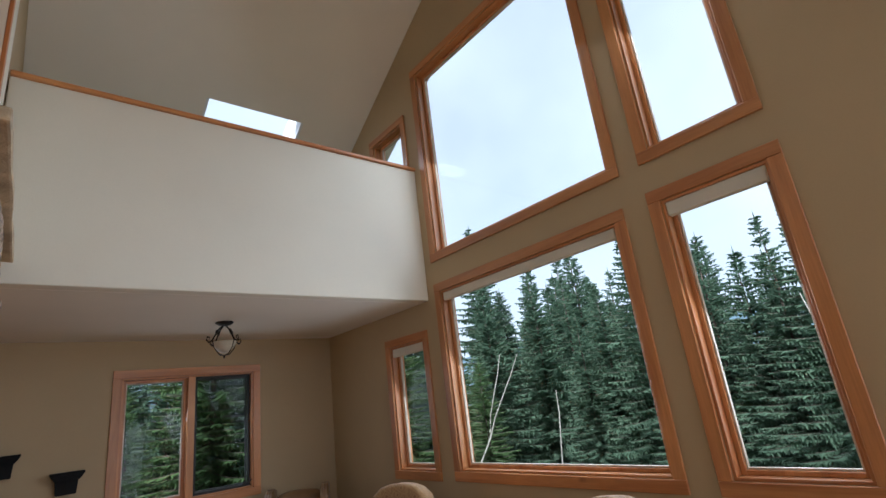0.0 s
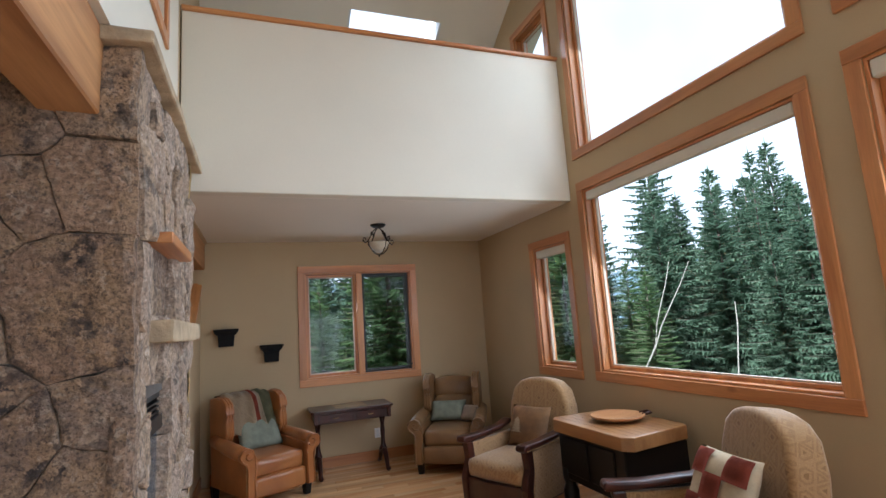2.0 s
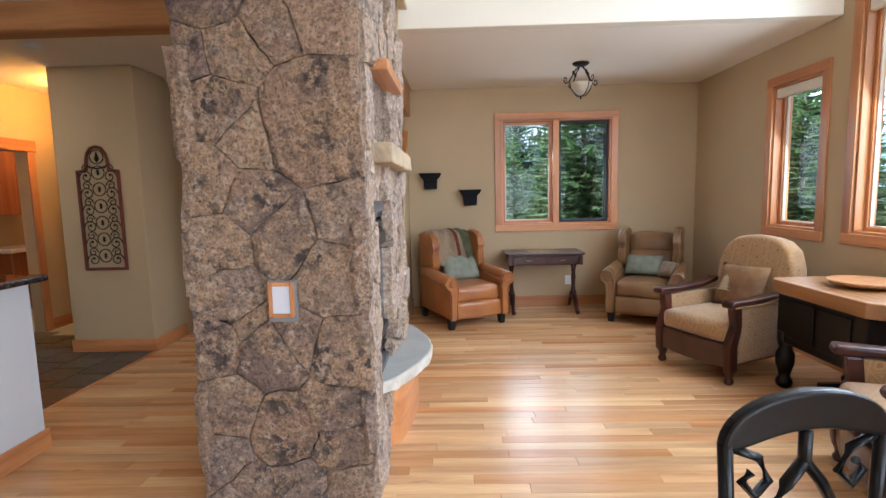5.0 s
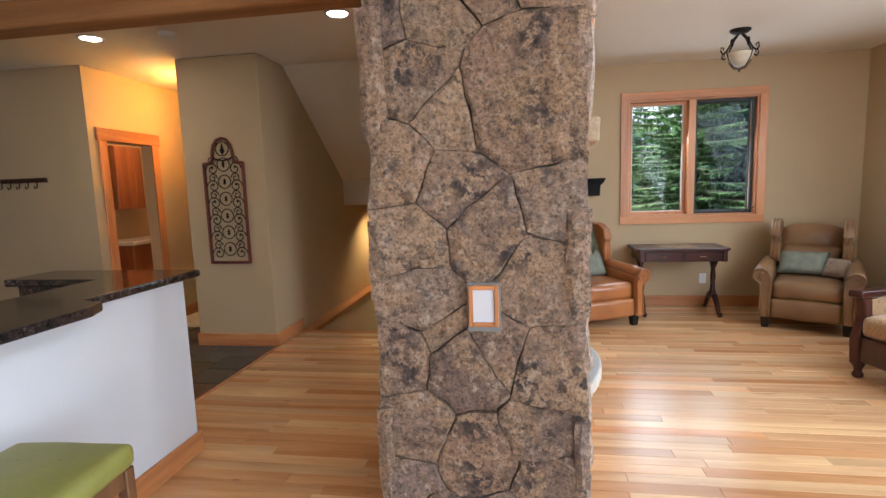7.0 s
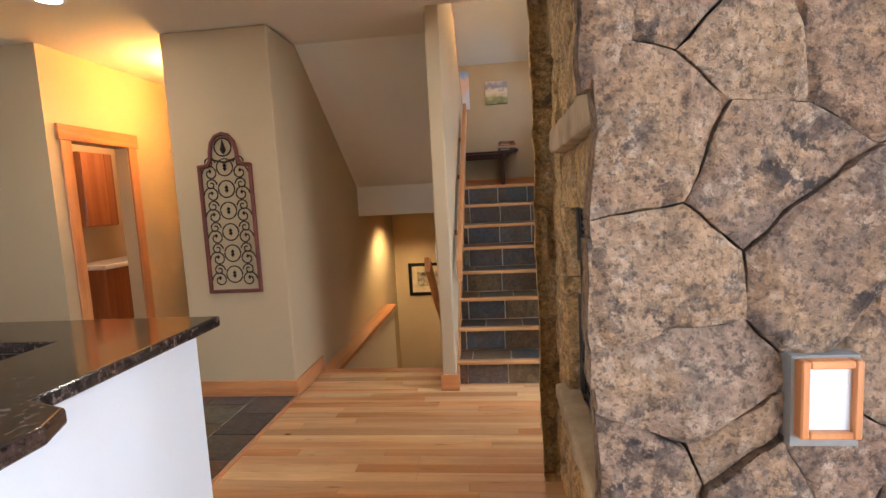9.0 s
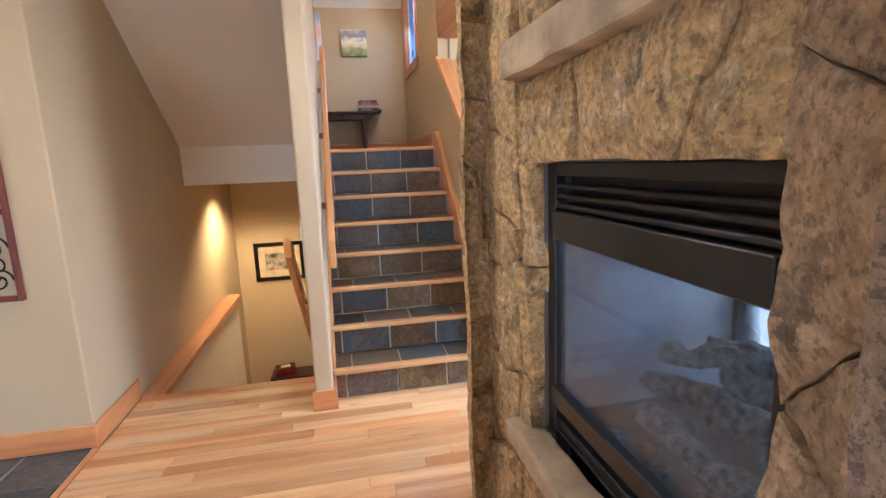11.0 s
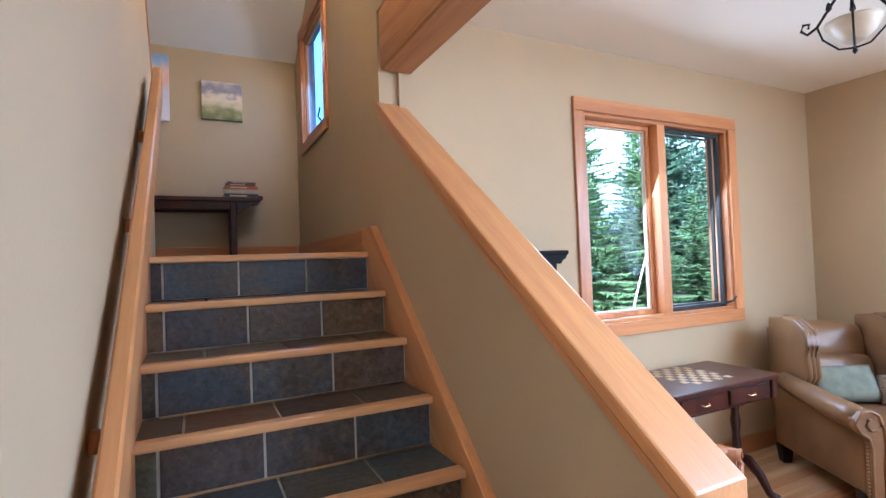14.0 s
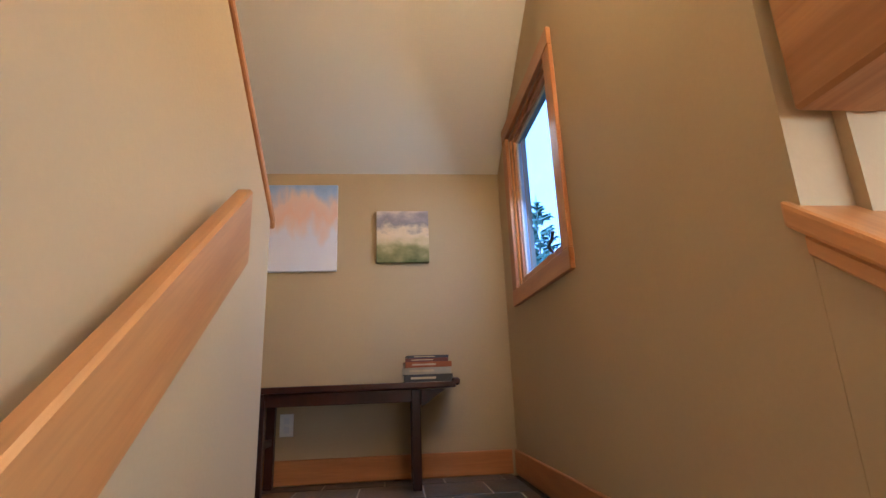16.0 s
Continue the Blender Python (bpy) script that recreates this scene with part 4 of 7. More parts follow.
FRONT = [(-.45, 1.79, .030), (-.865, 1.87, .006), (-.73, 1.735, -.002), (-.935, 1.56, .008), (-.725, 1.455, 0), (-.90, 1.255, .006), (-.575, 1.27, .006), (-.355, 1.33, -.004), (-.385, 1.12, .010), (-.855, 1.035, .005),
         (-.96, .805, .004), (-.68, .755, .006), (-.567, .815, -.002), (-.32, .735, .012), (-.90, .475, .004), (-.645, .37, .008), (-.375, .49, .004), (-.365, .30, 0), (-.77, .895, -.008), (-.93, .24, .002),
         (-.82, .08, .003), (-.58, .10, .002), (-.33, .08, 0), (-.96, 2.08, 0), (-.795, 2.105, 0), (-.40, 2.32, .004), (-.60, 2.25, -.002), (-.86, 2.35, .005), (-.64, 2.52, .002), (-.90, 2.66, .002), (-.38, 2.62, .003), (-.62, 2.78, 0)]
rs = random.Random(5)
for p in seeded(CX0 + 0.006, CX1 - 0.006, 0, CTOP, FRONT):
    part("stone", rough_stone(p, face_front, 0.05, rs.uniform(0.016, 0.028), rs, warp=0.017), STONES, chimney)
# upright edge stones lapping over the large ones
stone_face(face_front, [], 0.2, STONES, 4, [(CX0 - 0.012, CX0 + 0.085, 1.64, 2.13), (CX0 - 0.004, CX0 + 0.045, 1.03, 1.35), (CX0 - 0.006, CX0 + 0.06, 0.16, 0.58), (CX1 - 0.085, CX1 + 0.006, 0.96, 1.37), (CX1 - 0.05, CX1 + 0.004, 0.27, 0.55)], most=0.044, least=0.036)
NICHE = (2.60, 3.22, 1.78, 2.10)
EF = (2.46, 3.10, 0.46, 1.44)
stone_face(face_east, [(CY0 + 0.05, EF[0], 0, CTOP), (EF[0], EF[1], 0, 0.36), (EF[1], CY1, 0, CTOP), (EF[0], EF[1], EF[3], 1.76), (EF[0], EF[1], 2.14, CTOP)], 0.25, STONES_PALE_LIT, 7, most=0.062)


def face_niche(u, v, w):
    return (CX1 - 0.062 + w, u, v)


# Niche back keeps the darker base tone, without the light painted around it.
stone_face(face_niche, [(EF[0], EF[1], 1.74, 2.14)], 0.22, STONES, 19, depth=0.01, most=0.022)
# West and back stones carry the warm light in their colour.
stone_face(face_west, [(FB[1] + 0.09, CY1 - 0.16, 0, CTOP), (FB[0], FB[1] + 0.09, 0.0, 0.53), (FB[0], FB[1] + 0.09, 1.72, CTOP), (FB[0], FB[1] + 0.09, FB[3], 1.60)], 0.27, STONES_WARM_LIT, 11,
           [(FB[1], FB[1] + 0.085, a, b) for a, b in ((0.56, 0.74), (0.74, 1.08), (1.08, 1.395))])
stone_face(face_back, [(CX0, CX1, 0, CTOP)], 0.27, STONES_WARM_LIT, 13)


def face_pier(u, v, w):
    return (CX0 + 0.035 + (WX - CX0 - 0.005) * min(1, max(0, (u - CY0) / 0.24)) - w, u, v)


PIER = [(2.22, 1.55, .004), (2.36, 1.30, .006), (2.20, 1.12, .002), (2.30, .86, .008), (2.17, .72, 0), (2.36, .52, .003), (2.24, .30, .002), (2.34, .10, 0), (2.30, 1.90, .004), (2.25, 2.25, .004), (2.30, 2.62, .004)]
for p in seeded(CY0 + 0.042, FB[0], 0, CTOP, PIER):
    part("stone", rough_stone(p, face_pier, 0.10, rs.uniform(0.018, 0.034), rs, warp=0.017), STONES_WARM_LIT if rs.random() < 0.4 else STONES_HALF_LIT, chimney)
# mantels, caps and hearths
def ragged(x0, x1, y0, y1, z0, z1, seed, bev=0.012):
    bm = box(x0, x1, y0, y1, z0, z1, bev, seg=2)
    bmesh.ops.subdivide_edges(bm, edges=[e for e in bm.edges if e.calc_length() > 0.12], cuts=9, use_grid_fill=True)
    for v in bm.verts:
        v.co += Vector(noise.noise_vector(v.co * 11 + Vector((seed, 0, 0)))) * 0.008
    return bm


part("mantel", ragged(WX - 0.035, WX + 0.05, 2.24, 3.31, 1.60, 1.70, 3), LIMESTONE, chimney, "long rough sandstone mantel")
part("mantel", ragged(CX1 - 0.05, CX1 + 0.085, 2.50, 3.60, 1.63, 1.735, 4), LIMESTONE, chimney, "rough pale stone mantel")
part("shelf", box(CX1 - 0.30, CX1 + 0.07, 2.56, 3.24, 2.10, 2.155, 0.005), FIR_Y, chimney, "fir shelf over a niche")
part("cap", ragged(CX0, CX1 + 0.05, CY0 - 0.03, 3.98, CTOP, 2.94, 5), LIMESTONE, chimney, "flat stone cap")
part("hearth", ragged(WX - 0.04, WX + 0.06, 2.44, 3.31, 0.53, 0.60, 6), LIMESTONE, chimney, "sandstone hearth ledge")
arc = [(CX1 - 0.06, 2.62)] + [(CX1 + 0.235 * math.sin(math.pi * k / 14) - 0.02, 2.62 + 1.36 * k / 14) for k in range(1, 14)] + [(CX1 - 0.06, 3.98)]
slab_bm = prism(arc, 0.355, 0.42, "xy", 0.008, seg=2)
bmesh.ops.subdivide_edges(slab_bm, edges=[e for e in slab_bm.edges if e.calc_length() > 0.05 and abs(e.verts[0].co.z - e.verts[1].co.z) < 0.03], cuts=3)
for v in slab_bm.verts:
    v.co += Vector(noise.noise_vector(v.co * 24)) * (0.009 if v.co.z < 0.415 else 0.003)
part("hearth", slab_bm, CUT_EDGE, chimney, "rounded pale stone hearth")
part("hearth_top", prism([(CX1 - 0.06 + (x - CX1 + 0.06) * 0.955, 3.30 + (y - 3.30) * 0.982) for x, y in arc], 0.40, 0.4245, "xy"), HEARTH, chimney, "grey flagstone hearth top")
arc2 = [(CX1 - 0.06, 2.70)] + [(CX1 + 0.115 * math.sin(math.pi * k / 14) ** .6 - 0.02, 2.70 + 1.22 * k / 14) for k in range(1, 14)] + [(CX1 - 0.06, 3.92)]
part("hearth_skirt", prism([(x + (0.012 if 0 < i < len(arc2) - 1 else 0), y) for i, (x, y) in enumerate(arc2)], 0.0, 0.352, "xy"), FIR_Y, chimney, "fir boards round the hearth base")
# small framed card set in the stone
card = thing("picture_frame", "small wooden frame with a white card, set in the stone", "picture frame", (-0.60, CY0 - 0.020, 0.935))
frm = bmesh.new()
for x0, x1, z0, z1 in ((-.056, -.040, 0, .158), (.040, .056, 0, .158), (-.040, .040, 0, .016), (-.040, .040, .142, .158)):
    box(x0, x1, -.016, 0.012, z0, z1, .003, frm)
part("frame", frm, FIR_Z, card)
part("card", box(-.041, .041, -.004, .002, .015, .143), surface("white card", (0.62, 0.65, 0.70), 0.4, 0.02), card)
part("slate_tile", box(-0.663, -0.537, CY0 - 0.012, CY0 + 0.03, 0.912, 1.098), surface("grey plaster", (0.25, 0.26, 0.26), 0.8), chimney)

# firebox, glazed on both sides
fire = thing("fireplace_insert", "black steel see-through gas fireplace with logs", "fireplace")
fx0, fx1 = WX + 0.075, CX1 - 0.075
def fire_side(x, s, z0):
    y0, y1, _, z1 = FB

    def b(name, a0, a1, c0, c1, w0, w1, bev=.003):
        part(name, box(min(x + s * w0, x + s * w1), max(x + s * w0, x + s * w1), a0, a1, c0, c1, bev), BLACK, fire)
    b("side_rail", y0, y0 + .05, z0, z1, -.02, .01)
    b("side_rail", y1 - .05, y1, z0, z1, -.02, .01)
    b("top_rail", y0 + .05, y1 - .05, z1 - .035, z1, -.03, .008)
    b("hood", y0 + .05, y1 - .05, z1 - .20, z1 - .125, -.01, .022)
    b("bottom_rail", y0 + .05, y1 - .05, z0 + .105, z0 + .155, -.01, .022)
    for k in range(3):
        z = z1 - .055 - k * .026
        b("louver", y0 + .05, y1 - .05, z - .012, z, -.03, .008)
    for k in range(3):
        z = z0 + .095 - k * .034
        b("louver", y0 + .05, y1 - .05, z - .012, z, -.03, .008)
    g = part("glass", box(min(x - s * .006, x), max(x - s * .006, x), y0 + .05, y1 - .05, z0 + .155, z1 - .20), FIREGLASS, fire)
    g.visible_shadow = False


# The liner's blue-grey holds the reflected window glow in its colour.
LINER = surface("steel liner with bluish glow in its colour", (0.17, 0.19, 0.22), 0.35, 0.25, 4, 60, 0.1)
# A bluish diffuse veil imitates the light reflected in the fireplace glass.
FIREGLASS = glass("fireplace glass with painted reflection haze", (0.88, 0.92, 0.96), 2.0)
dn, dk = FIREGLASS.node_tree.nodes, FIREGLASS.node_tree.links
hazed, haze_bsdf, veil = dn.new("ShaderNodeMixShader"), dn.new("ShaderNodeBsdfDiffuse"), dn.new("ShaderNodeTexNoise")
haze_bsdf.inputs["Color"].default_value = (0.38, 0.52, 0.68, 1)
veil.inputs["Scale"].default_value, veil.inputs["Detail"].default_value = 5.0, 5
reach = dn.new("ShaderNodeMapRange")
reach.inputs["From Min"].default_value, reach.inputs["From Max"].default_value = 0.35, 0.7
reach.inputs["To Min"].default_value, reach.inputs["To Max"].default_value = 0.015, 0.09
dk.new(veil.outputs["Fac"], reach.inputs["Value"])
dk.new(reach.outputs[0], hazed.inputs["Fac"])
dk.new(dn["Mix Shader"].outputs[0], hazed.inputs[1])
dk.new(haze_bsdf.outputs[0], hazed.inputs[2])
dk.new(hazed.outputs[0], dn["Material Output"].inputs["Surface"])
m_screen, sn, sk, sp = nodes_of("fine steel mesh")
st_t, st_l, st_m = sn.new("ShaderNodeBsdfTransparent"), sn.new("ShaderNodeBsdfTranslucent"), sn.new("ShaderNodeMixShader")
st_l.inputs["Color"].default_value = (0.55, 0.58, 0.62, 1)
st_m.inputs["Fac"].default_value = 0.22
sk.new(st_t.outputs[0], st_m.inputs[1])
sk.new(st_l.outputs[0], st_m.inputs[2])
sk.new(st_m.outputs[0], sn["Material Output"].inputs["Surface"])
part("mesh_screen", box(fx1 - .022, fx1 - .020, FB[0] + .05, FB[1] - .05, FB[2] + .20, FB[3] - .20), m_screen, fire, "fine mesh spark screen")
fire_side(fx0, -1, 0.60)
fire_side(fx1, 1, 0.52)
part("side_lining", box(fx0, fx1, FB[0] + .001, FB[0] + .03, FB[2], FB[3] - .001), LINER, fire)
part("side_lining", box(fx0, fx1, FB[1] - .03, FB[1] - .001, FB[2], FB[3] - .001), LINER, fire)
part("roof_lining", box(fx0, fx1, FB[0] + .03, FB[1] - .03, FB[3] - .19, FB[3] - .17), BLACK, fire)
part("baffle", box(fx0 + .045, fx1 - .045, FB[0] + .031, FB[1] - .031, FB[3] - .169, FB[3] - .003), BLACK, fire)
part("baffle", box(fx0 + .045, fx1 - .045, FB[0] + .031, FB[1] - .031, FB[2] + .002, FB[2] + .159), BLACK, fire)
part("fire_tray", box(fx0, fx1, FB[0] + .03, FB[1] - .03, FB[2] + .16, FB[2] + .20), BLACK, fire)
LOG = surface("charred ceramic log", (0.15, 0.145, 0.14), 0.95, 0.35, 40, 90, 1.0, second=(0.03, 0.028, 0.026), dist=0.02)
lr = random.Random(4)
for k, (x, y, z, a, ln, r) in enumerate(((-.72, 2.80, .70, 86, .50, .042), (-.60, 2.86, .755, 96, .52, .046), (-.42, 2.80, .74, 88, .56, .050), (-.44, 2.84, .835, 94, .50, .040), (-.56, 2.95, .86, 150, .26, .034), (-.62, 2.68, .83, 35, .30, .032))):
    d = Vector((math.cos(radians(a)), math.sin(radians(a)), lr.uniform(-.1, .15)))
    pts = [Vector((x, y, z + .03)) + d * ln * (t / 8 - .5) + Vector((0, 0, .012 * math.sin(t * 1.3 + k))) for t in range(9)]
    lg = tube(pts, r * .8, 12, taper=[.8, 1, 1.05, .95, 1.1, 1, .9, 1.05, .85])
    for v in lg.verts:
        v.co += Vector(noise.noise_vector(v.co * 45)) * 0.018
    part("log", lg, LOG, fire)
for k in range(34):
    e = bmesh.new()
    bmesh.ops.create_icosphere(e, subdivisions=1, radius=lr.uniform(.012, .028), matrix=Matrix.Translation((lr.uniform(-.82, -.42), lr.uniform(2.52, 3.06), .675)))
    part("ember", e, LOG, fire)

# ---- kitchen half wall and bar ----
bar = bmesh.new()
box(-2.42, -2.30, -2.0, 2.76, 0, 1.005, 0.004, bar)
box(-3.18, -2.42, 2.64, 2.76, 0, 1.005, 0.004, bar)
tagged(part("wall_bar", bar, PAINT_WHITE), "white painted bar half wall", "wall", kind="structure")
base(-2.299, -2.282, -2.0, 2.778)
base(-3.18, -2.30, 2.761, 2.778)
top = prism([(-2.66, -2.0), (-2.11, -2.0), (-2.11, 1.97), (-2.15, 2.06), (-2.27, 2.10), (-2.27, 2.87), (-3.22, 2.87), (-3.22, 2.56), (-2.66, 2.56)], 1.005, 1.045, "xy", 0.010, seg=3)
tagged(part("countertop", top, GRANITE), "dark speckled granite bar top on the half wall", "countertop")
tagged(part("backsplash", box(-3.18, -2.43, 2.60, 2.639, 0.91, 1.004, 0.003), GRANITE), "dark granite upstand under the bar top", "backsplash")
tagged(part("countertop", prism([(-3.05, -2.0), (-2.43, -2.0), (-2.43, 2.59), (-3.18, 2.59), (-3.18, 1.95), (-3.05, 1.95)], 0.87, 0.91, "xy", 0.006), GRANITE), "dark granite kitchen worktop", "countertop")
tagged(part("kitchen_cabinet", box(-3.02, -2.43, -2.0, 2.58, 0.0, 0.869, 0.004), FIR_Z), "fir base cabinet under the worktop", "cabinet")

# ---- outside ----
FOREST = surface("forest floor", (0.10, 0.11, 0.05), 0.95, 0.25, 0.4, 6, 0.6, second=(0.07, 0.06, 0.035), dist=0.05)
gnd = bmesh.new()
bmesh.ops.create_grid(gnd, x_segments=60, y_segments=60, size=400)
for v in gnd.verts:
    r = math.hypot(v.co.x, v.co.y)
    v.co.z = -2.4 - max(0, v.co.x - 8) * 0.05 + 1.2 * noise.noise((v.co.x * .03, v.co.y * .03, 0)) * min(1, r / 60)
tagged(part("ground", gnd, FOREST), "mossy forest ground falling away from the house", "ground", kind="structure")
# The haze of distance is put into the hill's blue-grey colour.
RIDGE_MAT = surface("wooded hill with haze in its colour", (0.10, 0.16, 0.20), 0.95, 0.15, 0.02, 0.3, 0.0)
hill = bmesh.new()
prev = None
for k in range(61):
    a = radians(-70 + k * 2.6)
    rr = 420
    hgt = 58 + 26 * noise.noise((k * 0.11, 1.7, 0)) + 8 * noise.noise((k * 0.5, 4.2, 0))
    lo = hill.verts.new((rr * math.cos(a), rr * math.sin(a), -60))
    mi = hill.verts.new(((rr + 60) * math.cos(a), (rr + 60) * math.sin(a), hgt * 0.6))
    hi = hill.verts.new(((rr + 160) * math.cos(a), (rr + 160) * math.sin(a), hgt))
    if prev:
        hill.faces.new((prev[0], lo, mi, prev[1]))
        hill.faces.new((prev[1], mi, hi, prev[2]))
    prev = (lo, mi, hi)
tagged(part("backdrop_hill", hill, RIDGE_MAT, smooth=True), "distant wooded mountain ridge, coloured blue for haze", "hill", kind="structure")

BARK = surface("grey spruce bark", (0.13, 0.10, 0.08), 0.95, 0.25, 6, 40, 0.8, dist=0.02)
NEEDLES = surface("spruce needles", (0.135, 0.205, 0.135), 0.95, 0.22, 0.7, 5, 0.0, second=(0.105, 0.17, 0.115), per_object=0.3)
NEEDLES.node_tree.nodes["Principled BSDF"].inputs["Specular IOR Level"].default_value = 0.08
FRESH = surface("fresh green needles", (0.14, 0.22, 0.09), 0.7, 0.3, 0.7, 5, 0.0, second=(0.08, 0.14, 0.06), per_object=0.3)
FRESH.node_tree.nodes["Principled BSDF"].inputs["Specular IOR Level"].default_value = 0.08


def let_light_through(m, share):
    """Thin needles pass part of the light on to the boughs behind them."""
    n, l = m.node_tree.nodes, m.node_tree.links
    p, mx, tl = n["Principled BSDF"], n.new("ShaderNodeMixShader"), n.new("ShaderNodeBsdfTranslucent")
    l.new(p.inputs["Base Color"].links[0].from_socket, tl.inputs["Color"])
    mx.inputs["Fac"].default_value = share
    l.new(p.outputs[0], mx.inputs[1])
    l.new(tl.outputs[0], mx.inputs[2])
    l.new(mx.outputs[0], n["Material Output"].inputs["Surface"])


let_light_through(NEEDLES, 0.48)
let_light_through(FRESH, 0.4)
RUST = surface("browned needles", (0.24, 0.15, 0.09), 0.8, 0.35, 0.7, 5, 0.0, second=(0.09, 0.07, 0.05), per_object=0.3)
DEADWOOD = surface("bleached dead wood", (0.45, 0.42, 0.37), 0.8, 0.15, 3, 30, 0.4)


def spruce(height, width, seed, needles, label, thin=1.0, spray=1.0):
    """A spruce: a tapered trunk, drooping limbs in whorls, and flat sprays of needles with gaps between."""
    rng = random.Random(seed)
    root = thing("spruce_tree", label, "tree", group="spruces round the house")
    n = 14
    part("trunk", tube([(0.06 * math.sin(k * .7 + seed), 0.06 * math.cos(k * .6 + seed), height * k / n) for k in range(n + 1)], height * 0.014, 7, taper=[1.05 - k / n for k in range(n + 1)]), BARK, root)
    verts, faces, limbs = [], [], bmesh.new()
    z = height * rng.uniform(0.04, 0.1)
    while z < height * 0.985:
        t = z / height
        reach = width * (1 - t) ** 0.82 * rng.uniform(0.75, 1.15) + 0.10
        count = max(4, int(8 * (1 - t) + 3))
        turn = rng.uniform(0, 6.28)
        for k in range(count):
            if rng.random() > 0.93 * thin:
                continue
            a = turn + k * math.tau / count + rng.uniform(-.3, .3)
            ln = reach * rng.uniform(0.6, 1.12)
            c, s = math.cos(a), math.sin(a)
            droop = rng.uniform(0.18, 0.5) * (1 - t * 0.9)
            lift = 0.25 * t
            steps = max(3, int(ln / (0.13 * spray)))
            pts = []
            for i in range(steps + 1):
                q = i / steps
                r = ln * q
                pts.append(Vector((c * r, s * r, z + ln * (lift * q - droop * q + 0.35 * droop * q * q * q))))
            for i in range(1, steps + 1):
                p, q = pts[i], i / steps
                d = (pts[i] - pts[i - 1]).normalized()
                side = Vector((-s, c, 0))
                w = (0.17 + 0.22 * ln * (1 - q)) * rng.uniform(0.7, 1.3) * spray
                for sg in (-1, 1):
                    tip = p + (side * sg * rng.uniform(.75, 1.1) + d * rng.uniform(.45, .9)) * w + Vector((0, 0, -rng.uniform(0.05, 0.4) * w))
                    b0, b1 = p - d * 0.08 * spray, p + d * 0.10 * spray
                    mid = (p + tip) / 2 + Vector((0, 0, 0.05 * w)) + d * 0.05
                    i0 = len(verts)
                    verts += [b0, b1, mid, tip]
                    faces += [(i0, i0 + 1, i0 + 2), (i0, i0 + 2, i0 + 3)]
                    if rng.random() < 0.75:
                        low = p + side * sg * w * rng.uniform(.1, .5) + Vector((0, 0, -rng.uniform(.5, 1.1) * w))
                        i0 = len(verts)
                        verts += [b0, b1, low]
                        faces += [(i0, i0 + 1, i0 + 2)]
            i0 = len(verts)
            verts += [pts[-2] + Vector((-s, c, 0)) * .05, pts[-2] - Vector((-s, c, 0)) * .05, pts[-1] + Vector((c, s, -.1)) * .14]
            faces.append((i0, i0 + 1, i0 + 2))
            if ln > 0.7:
                tube([pts[0], pts[len(pts) // 2], pts[-1]], 0.016, 3, limbs, taper=[1, .7, .2])
        z += height * rng.uniform(0.011, 0.019)
    i0 = len(verts)
    for k in range(5):
        a = k * 1.256
        verts += [Vector((0, 0, height * .93)), Vector((math.cos(a) * .06, math.sin(a) * .06, height * .955)), Vector((0, 0, height * 1.02))]
        faces.append((i0 + 3 * k, i0 + 3 * k + 1, i0 + 3 * k + 2))
    data = bpy.data.meshes.new("crown")
    data.from_pydata([tuple(v) for v in verts], [], faces)
    data.materials.append(needles)
    crown = new("crown", data)
    crown.parent = root
    part("limbs", limbs, BARK, root)["kind"] = "stuff"
    return root


kinds = [spruce(13.0, 3.3, 1, NEEDLES, "tall dark green spruce with drooping boughs"), spruce(11.5, 2.9, 2, NEEDLES, "dark green spruce with a narrow pointed top"), spruce(14.0, 3.0, 3, NEEDLES, "slender dark spruce with gaps in its boughs", 0.9), spruce(9.0, 2.5, 4, FRESH, "young bright green fir beside the house", 1.0, 0.5)]
kinds.append(spruce(10.0, 1.5, 6, RUST, "thin browned spruce with dry boughs", 0.8, 0.6))
tr = random.Random(21)
used = set()


def plant(kind, x, y, scale=1.0):
    z = -2.5 - max(0, x - 8) * 0.05
    m = pose(x, y, z, 0, 0, tr.uniform(0, 360))
    if kind not in used:
        used.add(kind)
        kinds[kind].matrix_basis = m
        kinds[kind].scale = (scale,) * 3
        return kinds[kind]
    ob = copy_thing(kinds[kind], m)
    ob.scale = (scale,) * 3
    return ob


EAST = [(2, 22, 22.7, 1.13), (1, 15, 15.2, .80), (0, 17, 14.2, .77), (2, 22, 16.2, .77), (1, 20, 13.1, .82), (0, 17, 9.3, .79), (0, 24, 22.7, .9), (2, 20, 8.1, .68), (1, 18, 6.1, .74), (2, 17, 4.9, .65),
        (0, 15, 3.5, .67), (1, 26, 18.5, .88), (0, 24, 14.8, .72), (1, 19, 9.4, .71), (2, 17, 3.7, .61), (0, 16, 2.9, .58), (1, 17, 1.2, .75), (0, 18, -1.5, .8), (3, 11.6, 12.4, .62), (3, 12.6, 14.4, .68), (1, 16, 11.4, .62),
        (0, 18, 11.6, .66), (1, 15.6, 8.0, .5), (3, 19, 7.0, .6), (1, 17, -4.0, .9), (0, 14.6, 18.6, .75), (1, 13.4, 21, .8)]
for k, x, y, s in EAST:
    plant(k, x, y, s)
